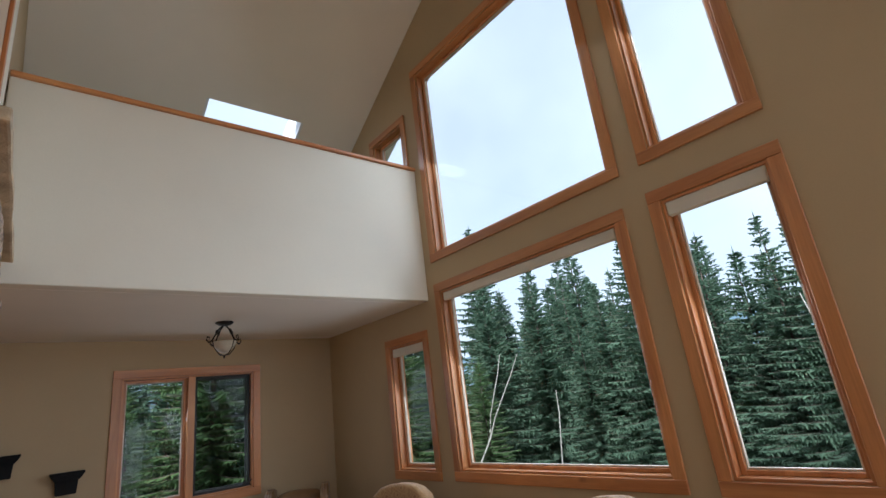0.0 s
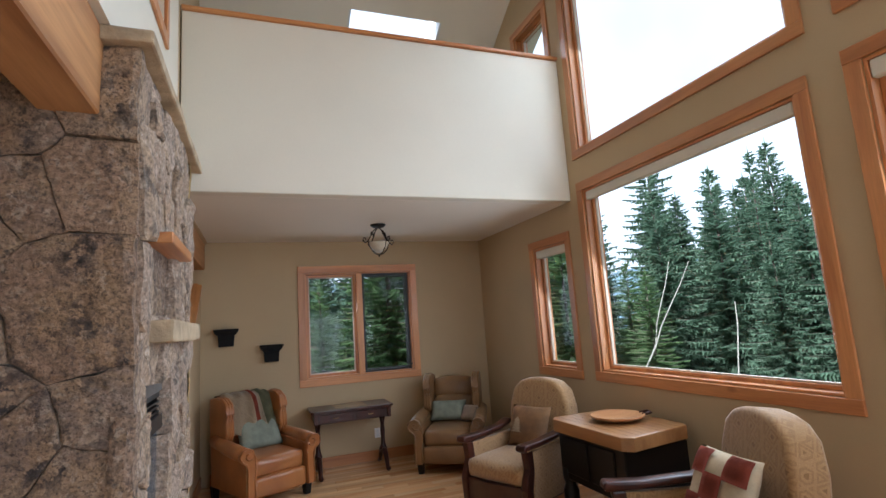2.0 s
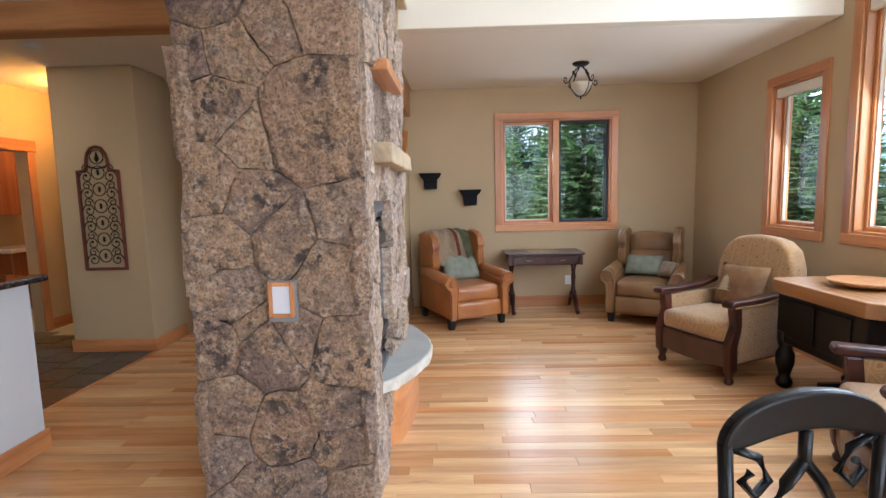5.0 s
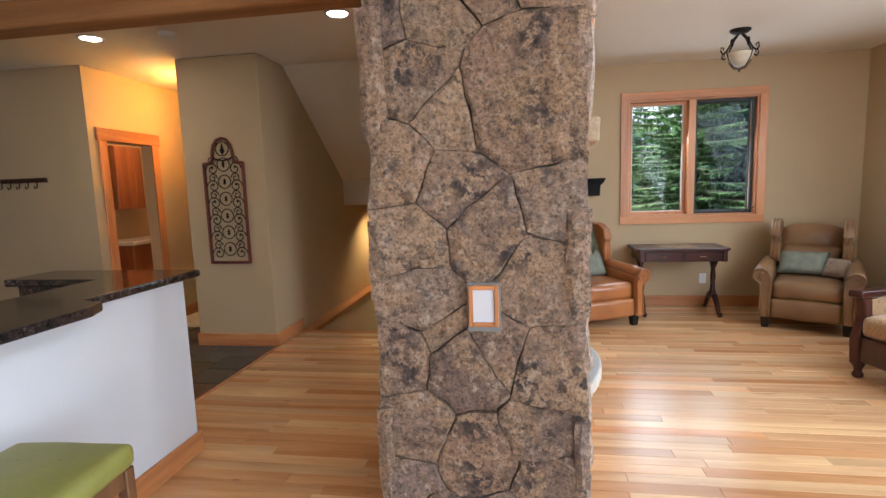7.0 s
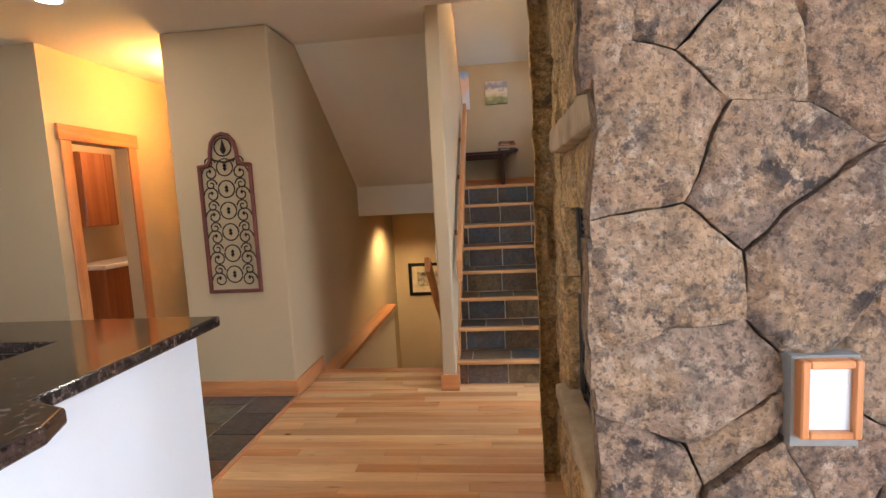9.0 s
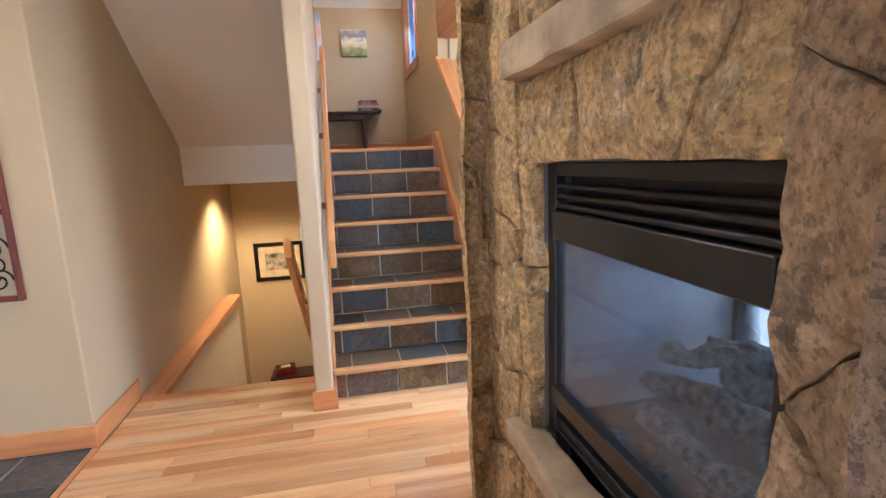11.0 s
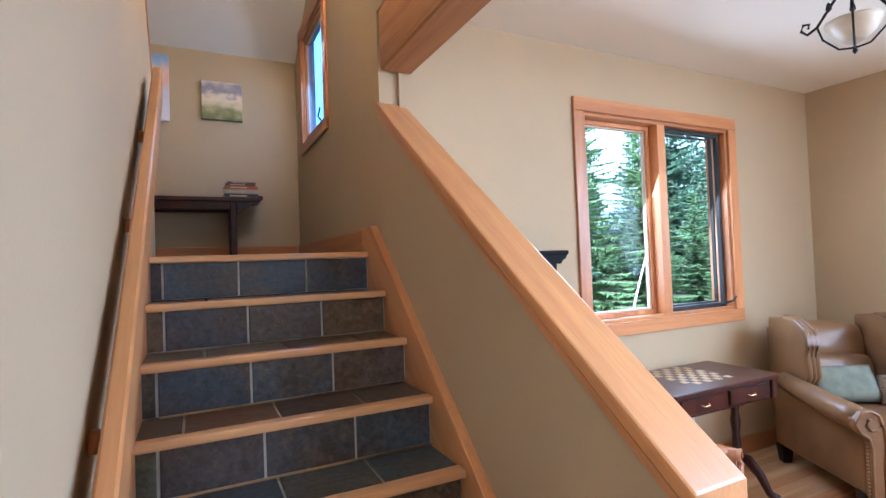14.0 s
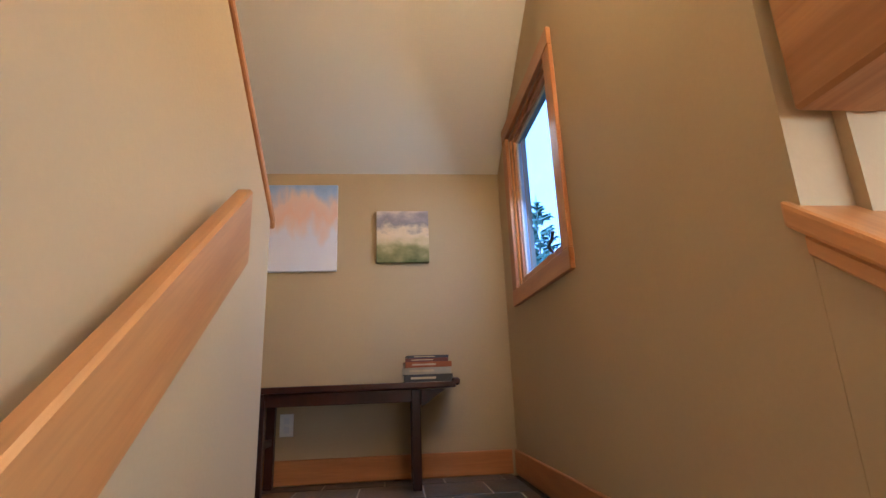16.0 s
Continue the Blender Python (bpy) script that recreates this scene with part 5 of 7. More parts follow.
NORTH = [(3, 1.6, 12.2, .6), (3, -0.6, 13.4, .6), (4, -2.2, 14.6, .7), (3, 3.6, 13.6, 1.1), (1, 5.2, 14.4, 1.0), (2, 6.2, 17, 1.0), (0, 0.6, 18.6, .65), (4, 0.4, 15.2, .7), (1, -4.8, 18, 1.1), (2, 8.2, 16.2, 1.0), (0, 9.5, 18, 1.0), (3, 4.2, 18, .8), (3, 7, 13.4, .9), (2, -1, 21, .6), (3, -5, 15, 1.0), (3, 9.4, 13.6, .85), (4, 3.0, 16.2, .7), (0, 2.2, 20, .6), (0, 2.0, 16.0, .65), (4, 1.3, 13.8, .55), (1, 2.9, 15.0, .55)]
for k, x, y, s in NORTH:
    plant(k, x, y, s)
for i in range(30):
    a = radians(tr.uniform(62, 122))
    r = tr.uniform(20, 32)
    plant(tr.choice((0, 1, 2, 3)), r * math.cos(a), r * math.sin(a), tr.uniform(.45, .62))
for i in range(80):
    a = radians(tr.uniform(-35, 118))
    r = tr.uniform(27, 48)
    plant(tr.choice((0, 1, 2)), r * math.cos(a), r * math.sin(a), tr.uniform(.85, 1.15) * (0.6 if a > radians(64) else 1))
for a, b in (((11.0, 12.6, -0.6), (11.0, 10.02, 2.82)), ((11.5, 12.8, -0.6), (11.5, 11.21, 2.96)), ((11.0, 2.5, -1.6), (13.0, 3.3, 3.1)), ((12.0, 10.1, -2.2), (12.0, 9.65, 1.7)), ((5.2, 10.6, -1.0), (5.9, 10.2, 2.2))):
    p, q = Vector(a), Vector(b)
    dead = tagged(new("dead_tree"), "bleached leaning dead tree trunk", "tree")
    tb = tube([p + (q - p) * k / 6 + Vector((0.05 * math.sin(k), .05 * math.cos(k * 2), 0)) for k in range(7)], 0.024, 7, taper=[1.2 - k * .14 for k in range(7)])
    part("trunk", tb, DEADWOOD, dead)




# ---- furniture and loose things ----
LEATHER = surface("tan leather", (0.40, 0.155, 0.045), 0.33, 0.10, 3, 120, 0.2, second=(0.27, 0.095, 0.028), coat=0.2)
LEATHER_B = surface("worn olive-brown leather", (0.23, 0.125, 0.05), 0.36, 0.10, 3, 120, 0.2, second=(0.16, 0.08, 0.032), coat=0.18)
NAIL = surface("brass nail trim", (0.45, 0.30, 0.12), 0.4, 0.1, 20, 90, 0.1, metal=0.8)
DARKWOOD = wood("dark mahogany", (0.058, 0.016, 0.010), (0.022, 0.008, 0.006), 0.3, 2, 9, 0.1, 0.12, 0.0)
HIDE = surface("dark oxblood leather", (0.062, 0.022, 0.014), 0.3, 0.15, 6, 120, 0.2, second=(0.04, 0.013, 0.008), coat=0.08)
DARKWOOD.node_tree.nodes["Principled BSDF"].inputs["Specular IOR Level"].default_value = 0.3
OLIVE = surface("olive wool", (0.17, 0.16, 0.085), 0.95, 0.15, 12, 150, 0.4)
EBONY = surface("black painted wood", (0.006, 0.0055, 0.0055), 0.3, 0.25, 5, 60, 0.1)
EBONY.node_tree.nodes["Principled BSDF"].inputs["Specular IOR Level"].default_value = 0.3
MATTE = surface("matt black paint", (0.010, 0.0095, 0.0095), 0.65, 0.2, 5, 60, 0.1)
MATTE.node_tree.nodes["Principled BSDF"].inputs["Specular IOR Level"].default_value = 0.15


def fabric(name, c1, c2, scale=9.0, rough=0.95):
    """Woven cloth with a figured diamond pattern and a coarse thread relief."""
    m, n, l, p = nodes_of(name)
    tc = n.new("ShaderNodeTexCoord")
    mp = n.new("ShaderNodeMapping")
    mp.inputs["Rotation"].default_value = (radians(45), radians(45), radians(45))
    l.new(tc.outputs["Object"], mp.inputs["Vector"])
    vo, ch = n.new("ShaderNodeTexVoronoi"), n.new("ShaderNodeValToRGB")
    vo.distance = "CHEBYCHEV"
    vo.inputs["Scale"].default_value, vo.inputs["Randomness"].default_value = scale, 0.12
    l.new(mp.outputs["Vector"], vo.inputs["Vector"])
    l.new(vo.outputs["Distance"], ch.inputs["Fac"])
    ch.color_ramp.interpolation = "CONSTANT"
    mid = tuple((a + b) / 2 for a, b in zip(c1, c2))
    while len(ch.color_ramp.elements) < 4:
        ch.color_ramp.elements.new(0.5)
    for k, (pos, col) in enumerate(((0, c2), (0.16, c1), (0.30, mid), (0.42, c1))):
        ch.color_ramp.elements[k].position, ch.color_ramp.elements[k].color = pos, (*col, 1)
    nz = n.new("ShaderNodeTexNoise")
    nz.inputs["Scale"].default_value, nz.inputs["Detail"].default_value = 190, 2
    l.new(tc.outputs["Object"], nz.inputs["Vector"])
    h = n.new("ShaderNodeHueSaturation")
    mr = n.new("ShaderNodeMapRange")
    mr.inputs["To Min"].default_value, mr.inputs["To Max"].default_value = 0.65, 1.3
    l.new(nz.outputs["Fac"], mr.inputs["Value"])
    l.new(mr.outputs[0], h.inputs["Value"])
    l.new(ch.outputs["Color"], h.inputs["Color"])
    l.new(h.outputs["Color"], p.inputs["Base Color"])
    p.inputs["Roughness"].default_value = rough
    p.inputs["Sheen Weight"].default_value = 0.3
    b = n.new("ShaderNodeBump")
    b.inputs["Strength"].default_value, b.inputs["Distance"].default_value = 0.6, 0.003
    l.new(nz.outputs["Fac"], b.inputs["Height"])
    l.new(b.outputs["Normal"], p.inputs["Normal"])
    return m


CHENILLE = fabric("gold figured chenille", (0.37, 0.215, 0.09), (0.25, 0.135, 0.052), 14)
VELVET = surface("brown velvet", (0.24, 0.125, 0.05), 0.9, 0.2, 8, 120, 0.3, second=(0.13, 0.062, 0.026))
SAGE = surface("sage green cloth", (0.235, 0.25, 0.19), 0.95, 0.15, 12, 150, 0.4)
BLANKET = fabric("woven lodge blanket", (0.30, 0.26, 0.16), (0.17, 0.15, 0.09), 26)
RED_CLOTH = surface("rust red cloth", (0.30, 0.055, 0.025), 0.95, 0.15, 12, 150, 0.4)
CREAM_CLOTH = surface("cream suede cloth", (0.58, 0.46, 0.30), 0.95, 0.1, 12, 150, 0.4)


def soft(x0, x1, y0, y1, z0, z1, puff=0.03, bev=0.05, m=None, bm=None):
    """A stuffed block with rounded edges and a crowned face."""
    own = box(x0, x1, y0, y1, z0, z1, bev, seg=4)
    bmesh.ops.subdivide_edges(own, edges=[e for e in own.edges if e.calc_length() > 0.12], cuts=5, use_grid_fill=True)
    c = Vector(((x0 + x1) / 2, (y0 + y1) / 2, (z0 + z1) / 2))
    s = Vector((x1 - x0, y1 - y0, z1 - z0))
    for v in own.verts:
        r = [(v.co[k] - c[k]) / (s[k] / 2) for k in range(3)]
        for k in range(3):
            a, b = r[(k + 1) % 3], r[(k + 2) % 3]
            v.co[k] += r[k] * puff * max(0, 1 - a * a) * max(0, 1 - b * b)
        v.co += Vector(noise.noise_vector(v.co * 7)) * 0.004
    if m is not None:
        bmesh.ops.transform(own, matrix=m, verts=own.verts)
    return merge(bm, own)


def wing_chair(at, turn, leather, label):
    """Roll-arm wing recliner; it faces local -y."""
    ch = thing("armchair", label, "armchair", at, turn)
    ch.scale = (1, 1, .965)
    part("seat", soft(-.27, .27, -.40, .22, .30, .47, .022, .05), leather, ch, smooth=True)
    part("footrest", soft(-.27, .27, -.43, -.36, .12, .30, .012, .03), leather, ch, smooth=True)
    part("base", box(-.30, .30, -.36, .36, .10, .30, .02, seg=2), leather, ch)
    part("backrest", soft(-.25, .25, .16, .34, .42, .80, .03, .06, pose(0, 0, 0, -9)), leather, ch, smooth=True)
    part("headrest", soft(-.25, .25, .21, .37, .76, 1.02, .035, .07, pose(0, 0, 0, -9)), leather, ch, smooth=True)
    part("back_panel", box(-.31, .31, .40, .47, .12, .98, .03, seg=3, m=pose(0, 0, 0, -4)), leather, ch, smooth=True)
    for s in (-1, 1):
        arm = prism([(-.40, .12), (.40, .12), (.40, .56), (-.10, .56), (-.40, .53)], min(s * .275, s * .345), max(s * .275, s * .345), "yz", .02, seg=3)
        panel = part("arm_panel", arm, leather, ch, smooth=False)
        roll = tube([(s * .36, -.425, .545), (s * .36, -.30, .552), (s * .358, -.1, .566), (s * .352, .1, .585), (s * .345, .28, .60)], .070, 18, taper=[1, 1.02, 1, .93, .85])
        part("arm", roll, leather, ch, smooth=True)
        face = [(.275, .12), (.275, .30), (.262, .42), (.268, .52), (.300, .592), (.345, .618), (.395, .606), (.430, .565), (.428, .515), (.395, .478), (.362, .455), (.348, .40), (.352, .28), (.356, .12)]
        front = part("front_panel", prism([(s * x, z) for x, z in face], -.452, -.405, "xz", .010, seg=3), leather, ch)
        edge = [(.352, .125), (.349, .28), (.345, .40), (.360, .462), (.397, .487), (.424, .525), (.422, .562), (.392, .600), (.345, .610), (.303, .585), (.288, .540), (.305, .505), (.345, .500), (.370, .530), (.360, .560), (.335, .562)]
        part("piping", tube([(s * x, -.455, z) for x, z in edge], .0085, 8), leather, front, smooth=True)
        inner = [(.283, .125), (.283, .30), (.271, .42), (.276, .51), (.288, .54)]
        part("piping", tube([(s * x, -.455, z) for x, z in inner], .0085, 8), leather, front, smooth=True)
        nails = bmesh.new()
        for k in range(17):
            bmesh.ops.create_icosphere(nails, subdivisions=1, radius=.006, matrix=Matrix.Translation((s * .362, -.44 + .0, .13 + k * .02)))
        part("nail_trim", nails, NAIL, panel, "row of brass nails")["kind"] = "stuff"
        wing = prism([(.40, .56), (.10, .60), (.045, .68), (.06, .80), (.035, .90), (.07, .985), (.16, 1.035), (.28, 1.05), (.46, 1.03), (.46, .56)], min(s * .255, s * .335), max(s * .255, s * .335), "yz", .028, seg=3)
        part("wing", wing, leather, ch, smooth=True)
        for q in (.268, .295, .322):
            flute = [(.105, .605), (.052, .68), (.062, .80), (.040, .90), (.075, .98), (.165, 1.03), (.28, 1.046)]
            part("wing_flute", tube([(s * q, y - .004, z) for y, z in flute], .0165, 8), leather, ch, smooth=True)
        for y in (-.36, .36):
            foot = prism([(s * .315 - .04, y - .04), (s * .315 + .04, y - .04), (s * .315 + .04, y + .04), (s * .315 - .04, y + .04)], 0, .125, "xy", .005)
            for v in foot.verts:
                k = .72 + .28 * v.co.z / .125
                v.co.x, v.co.y = s * .315 + (v.co.x - s * .315) * k, y + (v.co.y - y) * k
            part("leg", foot, EBONY, ch, "black tapered foot")
    return ch


wing_chair((0.235, 5.70, 0), 27, LEATHER, "tan leather wing armchair with rolled arms and brass nails")
wing_chair((2.36, 5.66, 0), -29.5, LEATHER_B, "worn olive-brown leather wing armchair with rolled arms")


def cushion(name, label, m, material, w=.44, h=.36, t=.13, extra=()):
    c = thing(name, label, "cushion")
    c.matrix_basis = m
    bm = bmesh.new()
    n = 12
    grid = {}
    for side in (-1, 1):
        for i in range(n + 1):
            for j in range(n + 1):
                u, v = i / n * 2 - 1, j / n * 2 - 1
                edge = i in (0, n) or j in (0, n)
                if edge and side == 1:
                    grid[side, i, j] = grid[-1, i, j]
                    continue
                k = ((1 - u ** 4) * (1 - v ** 4)) ** 0.6
                pin = 1 - 0.06 * (1 - abs(u)) * abs(v) ** 3 - 0.0
                x = u * w / 2 * (1 - 0.05 * (1 - v * v) * abs(u) ** 3)
                z = v * h / 2 * (1 - 0.05 * (1 - u * u) * abs(v) ** 3)
                y = side * t / 2 * k + 0.008 * noise.noise((u * 2.5, v * 2.5, side + w * 9))
                grid[side, i, j] = bm.verts.new((x, 0 if edge else y, z + h / 2))
    for side in (-1, 1):
        for i in range(n):
            for j in range(n):
                bm.faces.new([grid[side, a, b] for a, b in ((i, j), (i + 1, j), (i + 1, j + 1), (i, j + 1))])
    part("cover", bm, material, c, smooth=True)
    return c


def on(at, turn, local, tilt=0, spin=0):
    return pose(*at, 0, 0, turn) @ pose(*local, tilt, 0, spin)


A_AT, B_AT = (0.235, 5.70, 0), (2.36, 5.66, 0)
cushion("cushion", "sage green cushion lying in the tan armchair", on(A_AT, 27, (.04, .02, .462), -30), SAGE, .48, .34, .13)
cushion("cushion", "sage green cushion lying in the olive-brown armchair", on(B_AT, -29.5, (-.06, .08, .475), -30), SAGE, .44, .25, .14)
cushion("cushion", "small patterned brown cushion in the olive-brown armchair", on(B_AT, -29.5, (.19, .0, .475), -35, -25), fabric("patterned brown cloth", (0.28, 0.20, 0.13), (0.09, 0.05, 0.035), 22), .20, .20, .13)
# blanket thrown over one wing of the tan chair
throw = thing("throw_blanket", "woven tan and olive blanket with a red stripe, on the armchair", "blanket")
throw.matrix_basis = on(A_AT, 27, (0, 0, 0))
throw.scale = (1, 1, .965)
def drape(u0, u1, lift):
    bm = bmesh.new()
    n, k = 22, 10
    path = [(.52, .62), (.50, .86), (.44, 1.045), (.30, 1.065), (.20, 1.02), (.155, .92), (.125, .80), (.10, .70), (.085, .64)]
    rows = []
    for i in range(n + 1):
        q = i / n * (len(path) - 1)
        a, f = int(min(q, len(path) - 2)), q - int(min(q, len(path) - 2))
        y, z = path[a][0] + (path[a + 1][0] - path[a][0]) * f, path[a][1] + (path[a + 1][1] - path[a][1]) * f
        row = []
        for j in range(k + 1):
            u = u0 + (u1 - u0) * j / k
            x = u + .06 * (i / n) ** 2
            row.append(bm.verts.new((x, y - lift * .6 + .012 * math.sin(u * 40 + i * .4), z + lift + .012 * math.sin(u * 55 + i * .2))))
        rows.append(row)
    for i in range(n):
        for j in range(k):
            bm.faces.new((rows[i][j], rows[i][j + 1], rows[i + 1][j + 1], rows[i + 1][j]))
    bmesh.ops.solidify(bm, geom=bm.faces[:], thickness=0.008)
    return bm


part("cloth", drape(-.30, -.02, .012), fabric("speckled woven wool", (0.50, 0.37, 0.23), (0.27, 0.19, 0.11), 34), throw, smooth=True)
part("edge_band", drape(.035, .075, .013), fabric("pale woven wool", (0.46, 0.36, 0.24), (0.30, 0.25, 0.16), 34), throw, "pale woven band", smooth=True)
part("stripe", drape(-.02, .035, .014), RED_CLOTH, throw, "rust red stripe", smooth=True)
part("border", drape(.075, .19, .012), OLIVE, throw, "olive green border", smooth=True)


def club_chair(at, turn, label):
    """Upholstered chair with a domed back and carved mahogany arms; it faces local -y."""
    ch = thing("armchair", label, "armchair", at, turn, "carved-arm chairs by the window")
    part("seat", soft(-.29, .29, -.40, .26, .31, .46, .03, .05), CHENILLE, ch, smooth=True)
    apron = prism([(-.31, -.39)] + [(-.31 + .62 * k / 10, -.39 - .05 * math.sin(math.pi * k / 10)) for k in range(1, 10)] + [(.31, -.39), (.31, .34), (-.31, .34)], .13, .31, "xy", .012, seg=2)
    part("apron", apron, HIDE, ch, "dark oxblood leather apron")
    dome = [(-.30, .13), (-.335, .60), (-.325, .85), (-.275, 1.00), (-.19, 1.07), (-.10, 1.095), (0, 1.105), (.10, 1.095), (.19, 1.07), (.275, 1.00), (.325, .85), (.335, .60), (.30, .13)]
    bk = prism(dome, .20, .40, "xz", .045, seg=4)
    bmesh.ops.subdivide_edges(bk, edges=[e for e in bk.edges if e.calc_length() > 0.15], cuts=3, use_grid_fill=True)
    bmesh.ops.transform(bk, matrix=pose(0, 0, 0, -7), verts=bk.verts)
    part("backrest", bk, CHENILLE, ch, smooth=True)
    for s in (-1, 1):
        panel = part("arm_panel", box(min(s * .29, s * .345), max(s * .29, s * .345), -.33, .30, .16, .575, .015, seg=2), CHENILLE, ch, "gold upholstered side")
        rest = prism([(-.42, .585), (-.435, .61), (-.42, .642), (-.20, .635), (.12, .655), (.25, .69), (.25, .65), (.10, .612), (-.20, .592), (-.38, .585)], min(s * .272, s * .372), max(s * .272, s * .372), "yz", .016, seg=3)
        part("armrest", rest, DARKWOOD, ch, smooth=True)
        post = prism([(-.405, .10), (-.42, .30), (-.36, .45), (-.385, .585), (-.30, .585), (-.285, .45), (-.33, .28), (-.32, .10)], min(s * .285, s * .35), max(s * .285, s * .35), "yz", .014, seg=2)
        part("arm_post", post, DARKWOOD, ch)
        nails = bmesh.new()
        for k in range(26):
            bmesh.ops.create_icosphere(nails, subdivisions=1, radius=.0055, matrix=Matrix.Translation((s * .374, -.40 + k * .02, .597 + max(0, k - 18) * .004)))
        for k in range(14):
            bmesh.ops.create_icosphere(nails, subdivisions=1, radius=.0055, matrix=Matrix.Translation((s * .352, -.30, .30 + k * .02)))
        part("nail_trim", nails, NAIL, panel, "row of brass nails")["kind"] = "stuff"
        part("leg", lathe([(.022, 0), (.034, .012), (.036, .03), (.024, .05), (.030, .075), (.042, .10), (.040, .15)], (s * .31, -.365, 0), 14), DARKWOOD, ch, smooth=True)
        part("leg", prism([(s * .29 - .02, .30), (s * .29 + .02, .30), (s * .29 + .02, .345), (s * .29 - .02, .345)], 0, .15, "xy", .004), DARKWOOD, ch)
    return ch


C_AT, D_AT = (2.40, 4.05, 0), (2.44, 2.12, 0)
club = club_chair(C_AT, -65, "gold chenille armchair with carved mahogany arms")
copy_thing(club, pose(*D_AT, 0, 0, -111))
cushion("cushion", "brown velvet cushion with a pale pine tree", on(C_AT, -65, (-.02, .11, .465), -22), VELVET, .42, .38, .13)
pine = bmesh.new()
for k in range(5):
    w = .035 + k * .006
    z = .24 - k * .024
    pv = [pine.verts.new((-.09 + dx, -.0745 + .004 * k * .3, z + dz)) for dx, dz in ((-w, -.02), (w, -.02), (0, .018))]
    pine.faces.new(pv)
bmesh.ops.solidify(pine, geom=pine.faces[:], thickness=.002)
patch_tree = tagged(part("embroidery", pine, CREAM_CLOTH), "pale embroidered pine tree on the brown cushion", "embroidery")
patch_tree.matrix_basis = on(C_AT, -65, (-.02, .11, .465), -22)
# patchwork cushion
pw = cushion("cushion", "patchwork cushion of rust red and cream squares", on(D_AT, -111, (.05, .02, .465), -25, 12), CREAM_CLOTH, .44, .42, .14)
for i, (u, v) in enumerate(((-1, 1), (1, 1), (0, 0), (-1, -1), (1, -1))):
    mt = RED_CLOTH
    pb = bmesh.new()
    s = .07
    n = 4
    gv = {}
    for a in range(n + 1):
        for b in range(n + 1):
            x, z = u * .13 + (a / n - .5) * 2 * s, v * .125 + (b / n - .5) * 2 * s
            k = max(0, (1 - (x / .22) ** 4) * (1 - (z / .21) ** 4)) ** .6
            gv[a, b] = pb.verts.new((x, -.07 * k - .013, z + .21))
    for a in range(n):
        for b in range(n):
            pb.faces.new([gv[p] for p in ((a, b), (a + 1, b), (a + 1, b + 1), (a, b + 1))])
    bmesh.ops.solidify(pb, geom=pb.faces[:], thickness=.003)
    part("patch", pb, mt, pw, "rust red patch", smooth=True)

# butcher-block table between the chairs
BUTCHER = wood("oiled butcher block", (0.46, 0.225, 0.08), (0.30, 0.125, 0.04), 0.3, 1, 8, 0.25, 0.3, 0.0)
bt = thing("side_table", "black side table with a thick butcher-block top", "table")
top = prism([(2.56, 2.74), (3.10, 2.82), (3.13, 2.88), (3.13, 3.62), (3.08, 3.68), (2.53, 3.66), (2.48, 3.60), (2.50, 2.80)], .705, .80, "xy", .008, seg=2)
part("tabletop", top, BUTCHER, bt)
for k in range(1, 10):
    x = 2.50 + k * .066
    part("stave_joint", box(x, x + .002, 2.80, 3.64, .7995, .8006), DARKWOOD, bt)
part("apron", box(2.535, 3.09, 2.82, 3.62, .34, .704, .008), EBONY, bt)
part("drawer", box(2.523, 2.534, 2.93, 3.20, .40, .67, .004), EBONY, bt)
part("drawer", box(2.523, 2.534, 3.24, 3.51, .40, .67, .004), EBONY, bt)
for x in (2.575, 3.055):
    for y in (2.87, 3.57):
        part("leg", lathe([(.036, 0), (.052, .02), (.056, .05), (.036, .085), (.044, .12), (.062, .19), (.062, .25), (.042, .30), (.055, .34), (.055, .42)], (x, y, 0), 16), EBONY, bt, smooth=True)
part("stretcher", box(2.575, 3.055, 3.20, 3.24, .12, .16, .004), EBONY, bt)
bowl = thing("wooden_bowl", "shallow turned wooden dish on the side table", "bowl", (2.84, 3.24, .801))
part("dish", lathe([(.05, 0), (.13, .006), (.19, .028), (.205, .045), (.195, .045), (.12, .018), (.0, .014)], sides=28), wood("olive wood", (0.55, 0.28, 0.12), (0.40, 0.17, 0.06), 0.3, 0, 10, .05, .3, 0), bowl, smooth=True)
part("handle", tube([(.16, -.09, .036), (.22, -.12, .05), (.235, -.07, .052), (.185, -.03, .04)], .012, 8), DARKWOOD, bowl, smooth=True)

# writing desk with a chessboard top
desk = thing("desk", "dark mahogany games table with two drawers and splayed feet", "desk")
DX0, DX1, DY0, DY1 = 0.765, 1.70, 5.80, 6.28
part("tabletop", prism([(DX0 + .03, DY0), (DX1 - .03, DY0), (DX1, DY0 + .03), (DX1, DY1), (DX0, DY1), (DX0, DY0 + .03)], .715, .742, "xy", .006, seg=2), DARKWOOD, desk)
part("apron", box(DX0 + .04, DX1 - .04, DY0 + .03, DY1 - .02, .60, .714, .004), DARKWOOD, desk)
for x0, x1 in ((DX0 + .09, 1.215), (1.25, DX1 - .09)):
    d = part("drawer", box(x0, x1, DY0 + .016, DY0 + .03, .62, .70, .003), DARKWOOD, desk)
    part("drawer_pull", tube([((x0 + x1) / 2 - .03, DY0 + .014, .66), ((x0 + x1) / 2 - .02, DY0 + .002, .655), ((x0 + x1) / 2 + .02, DY0 + .002, .655), ((x0 + x1) / 2 + .03, DY0 + .014, .66)], .004, 6), NAIL, d, "brass pull")
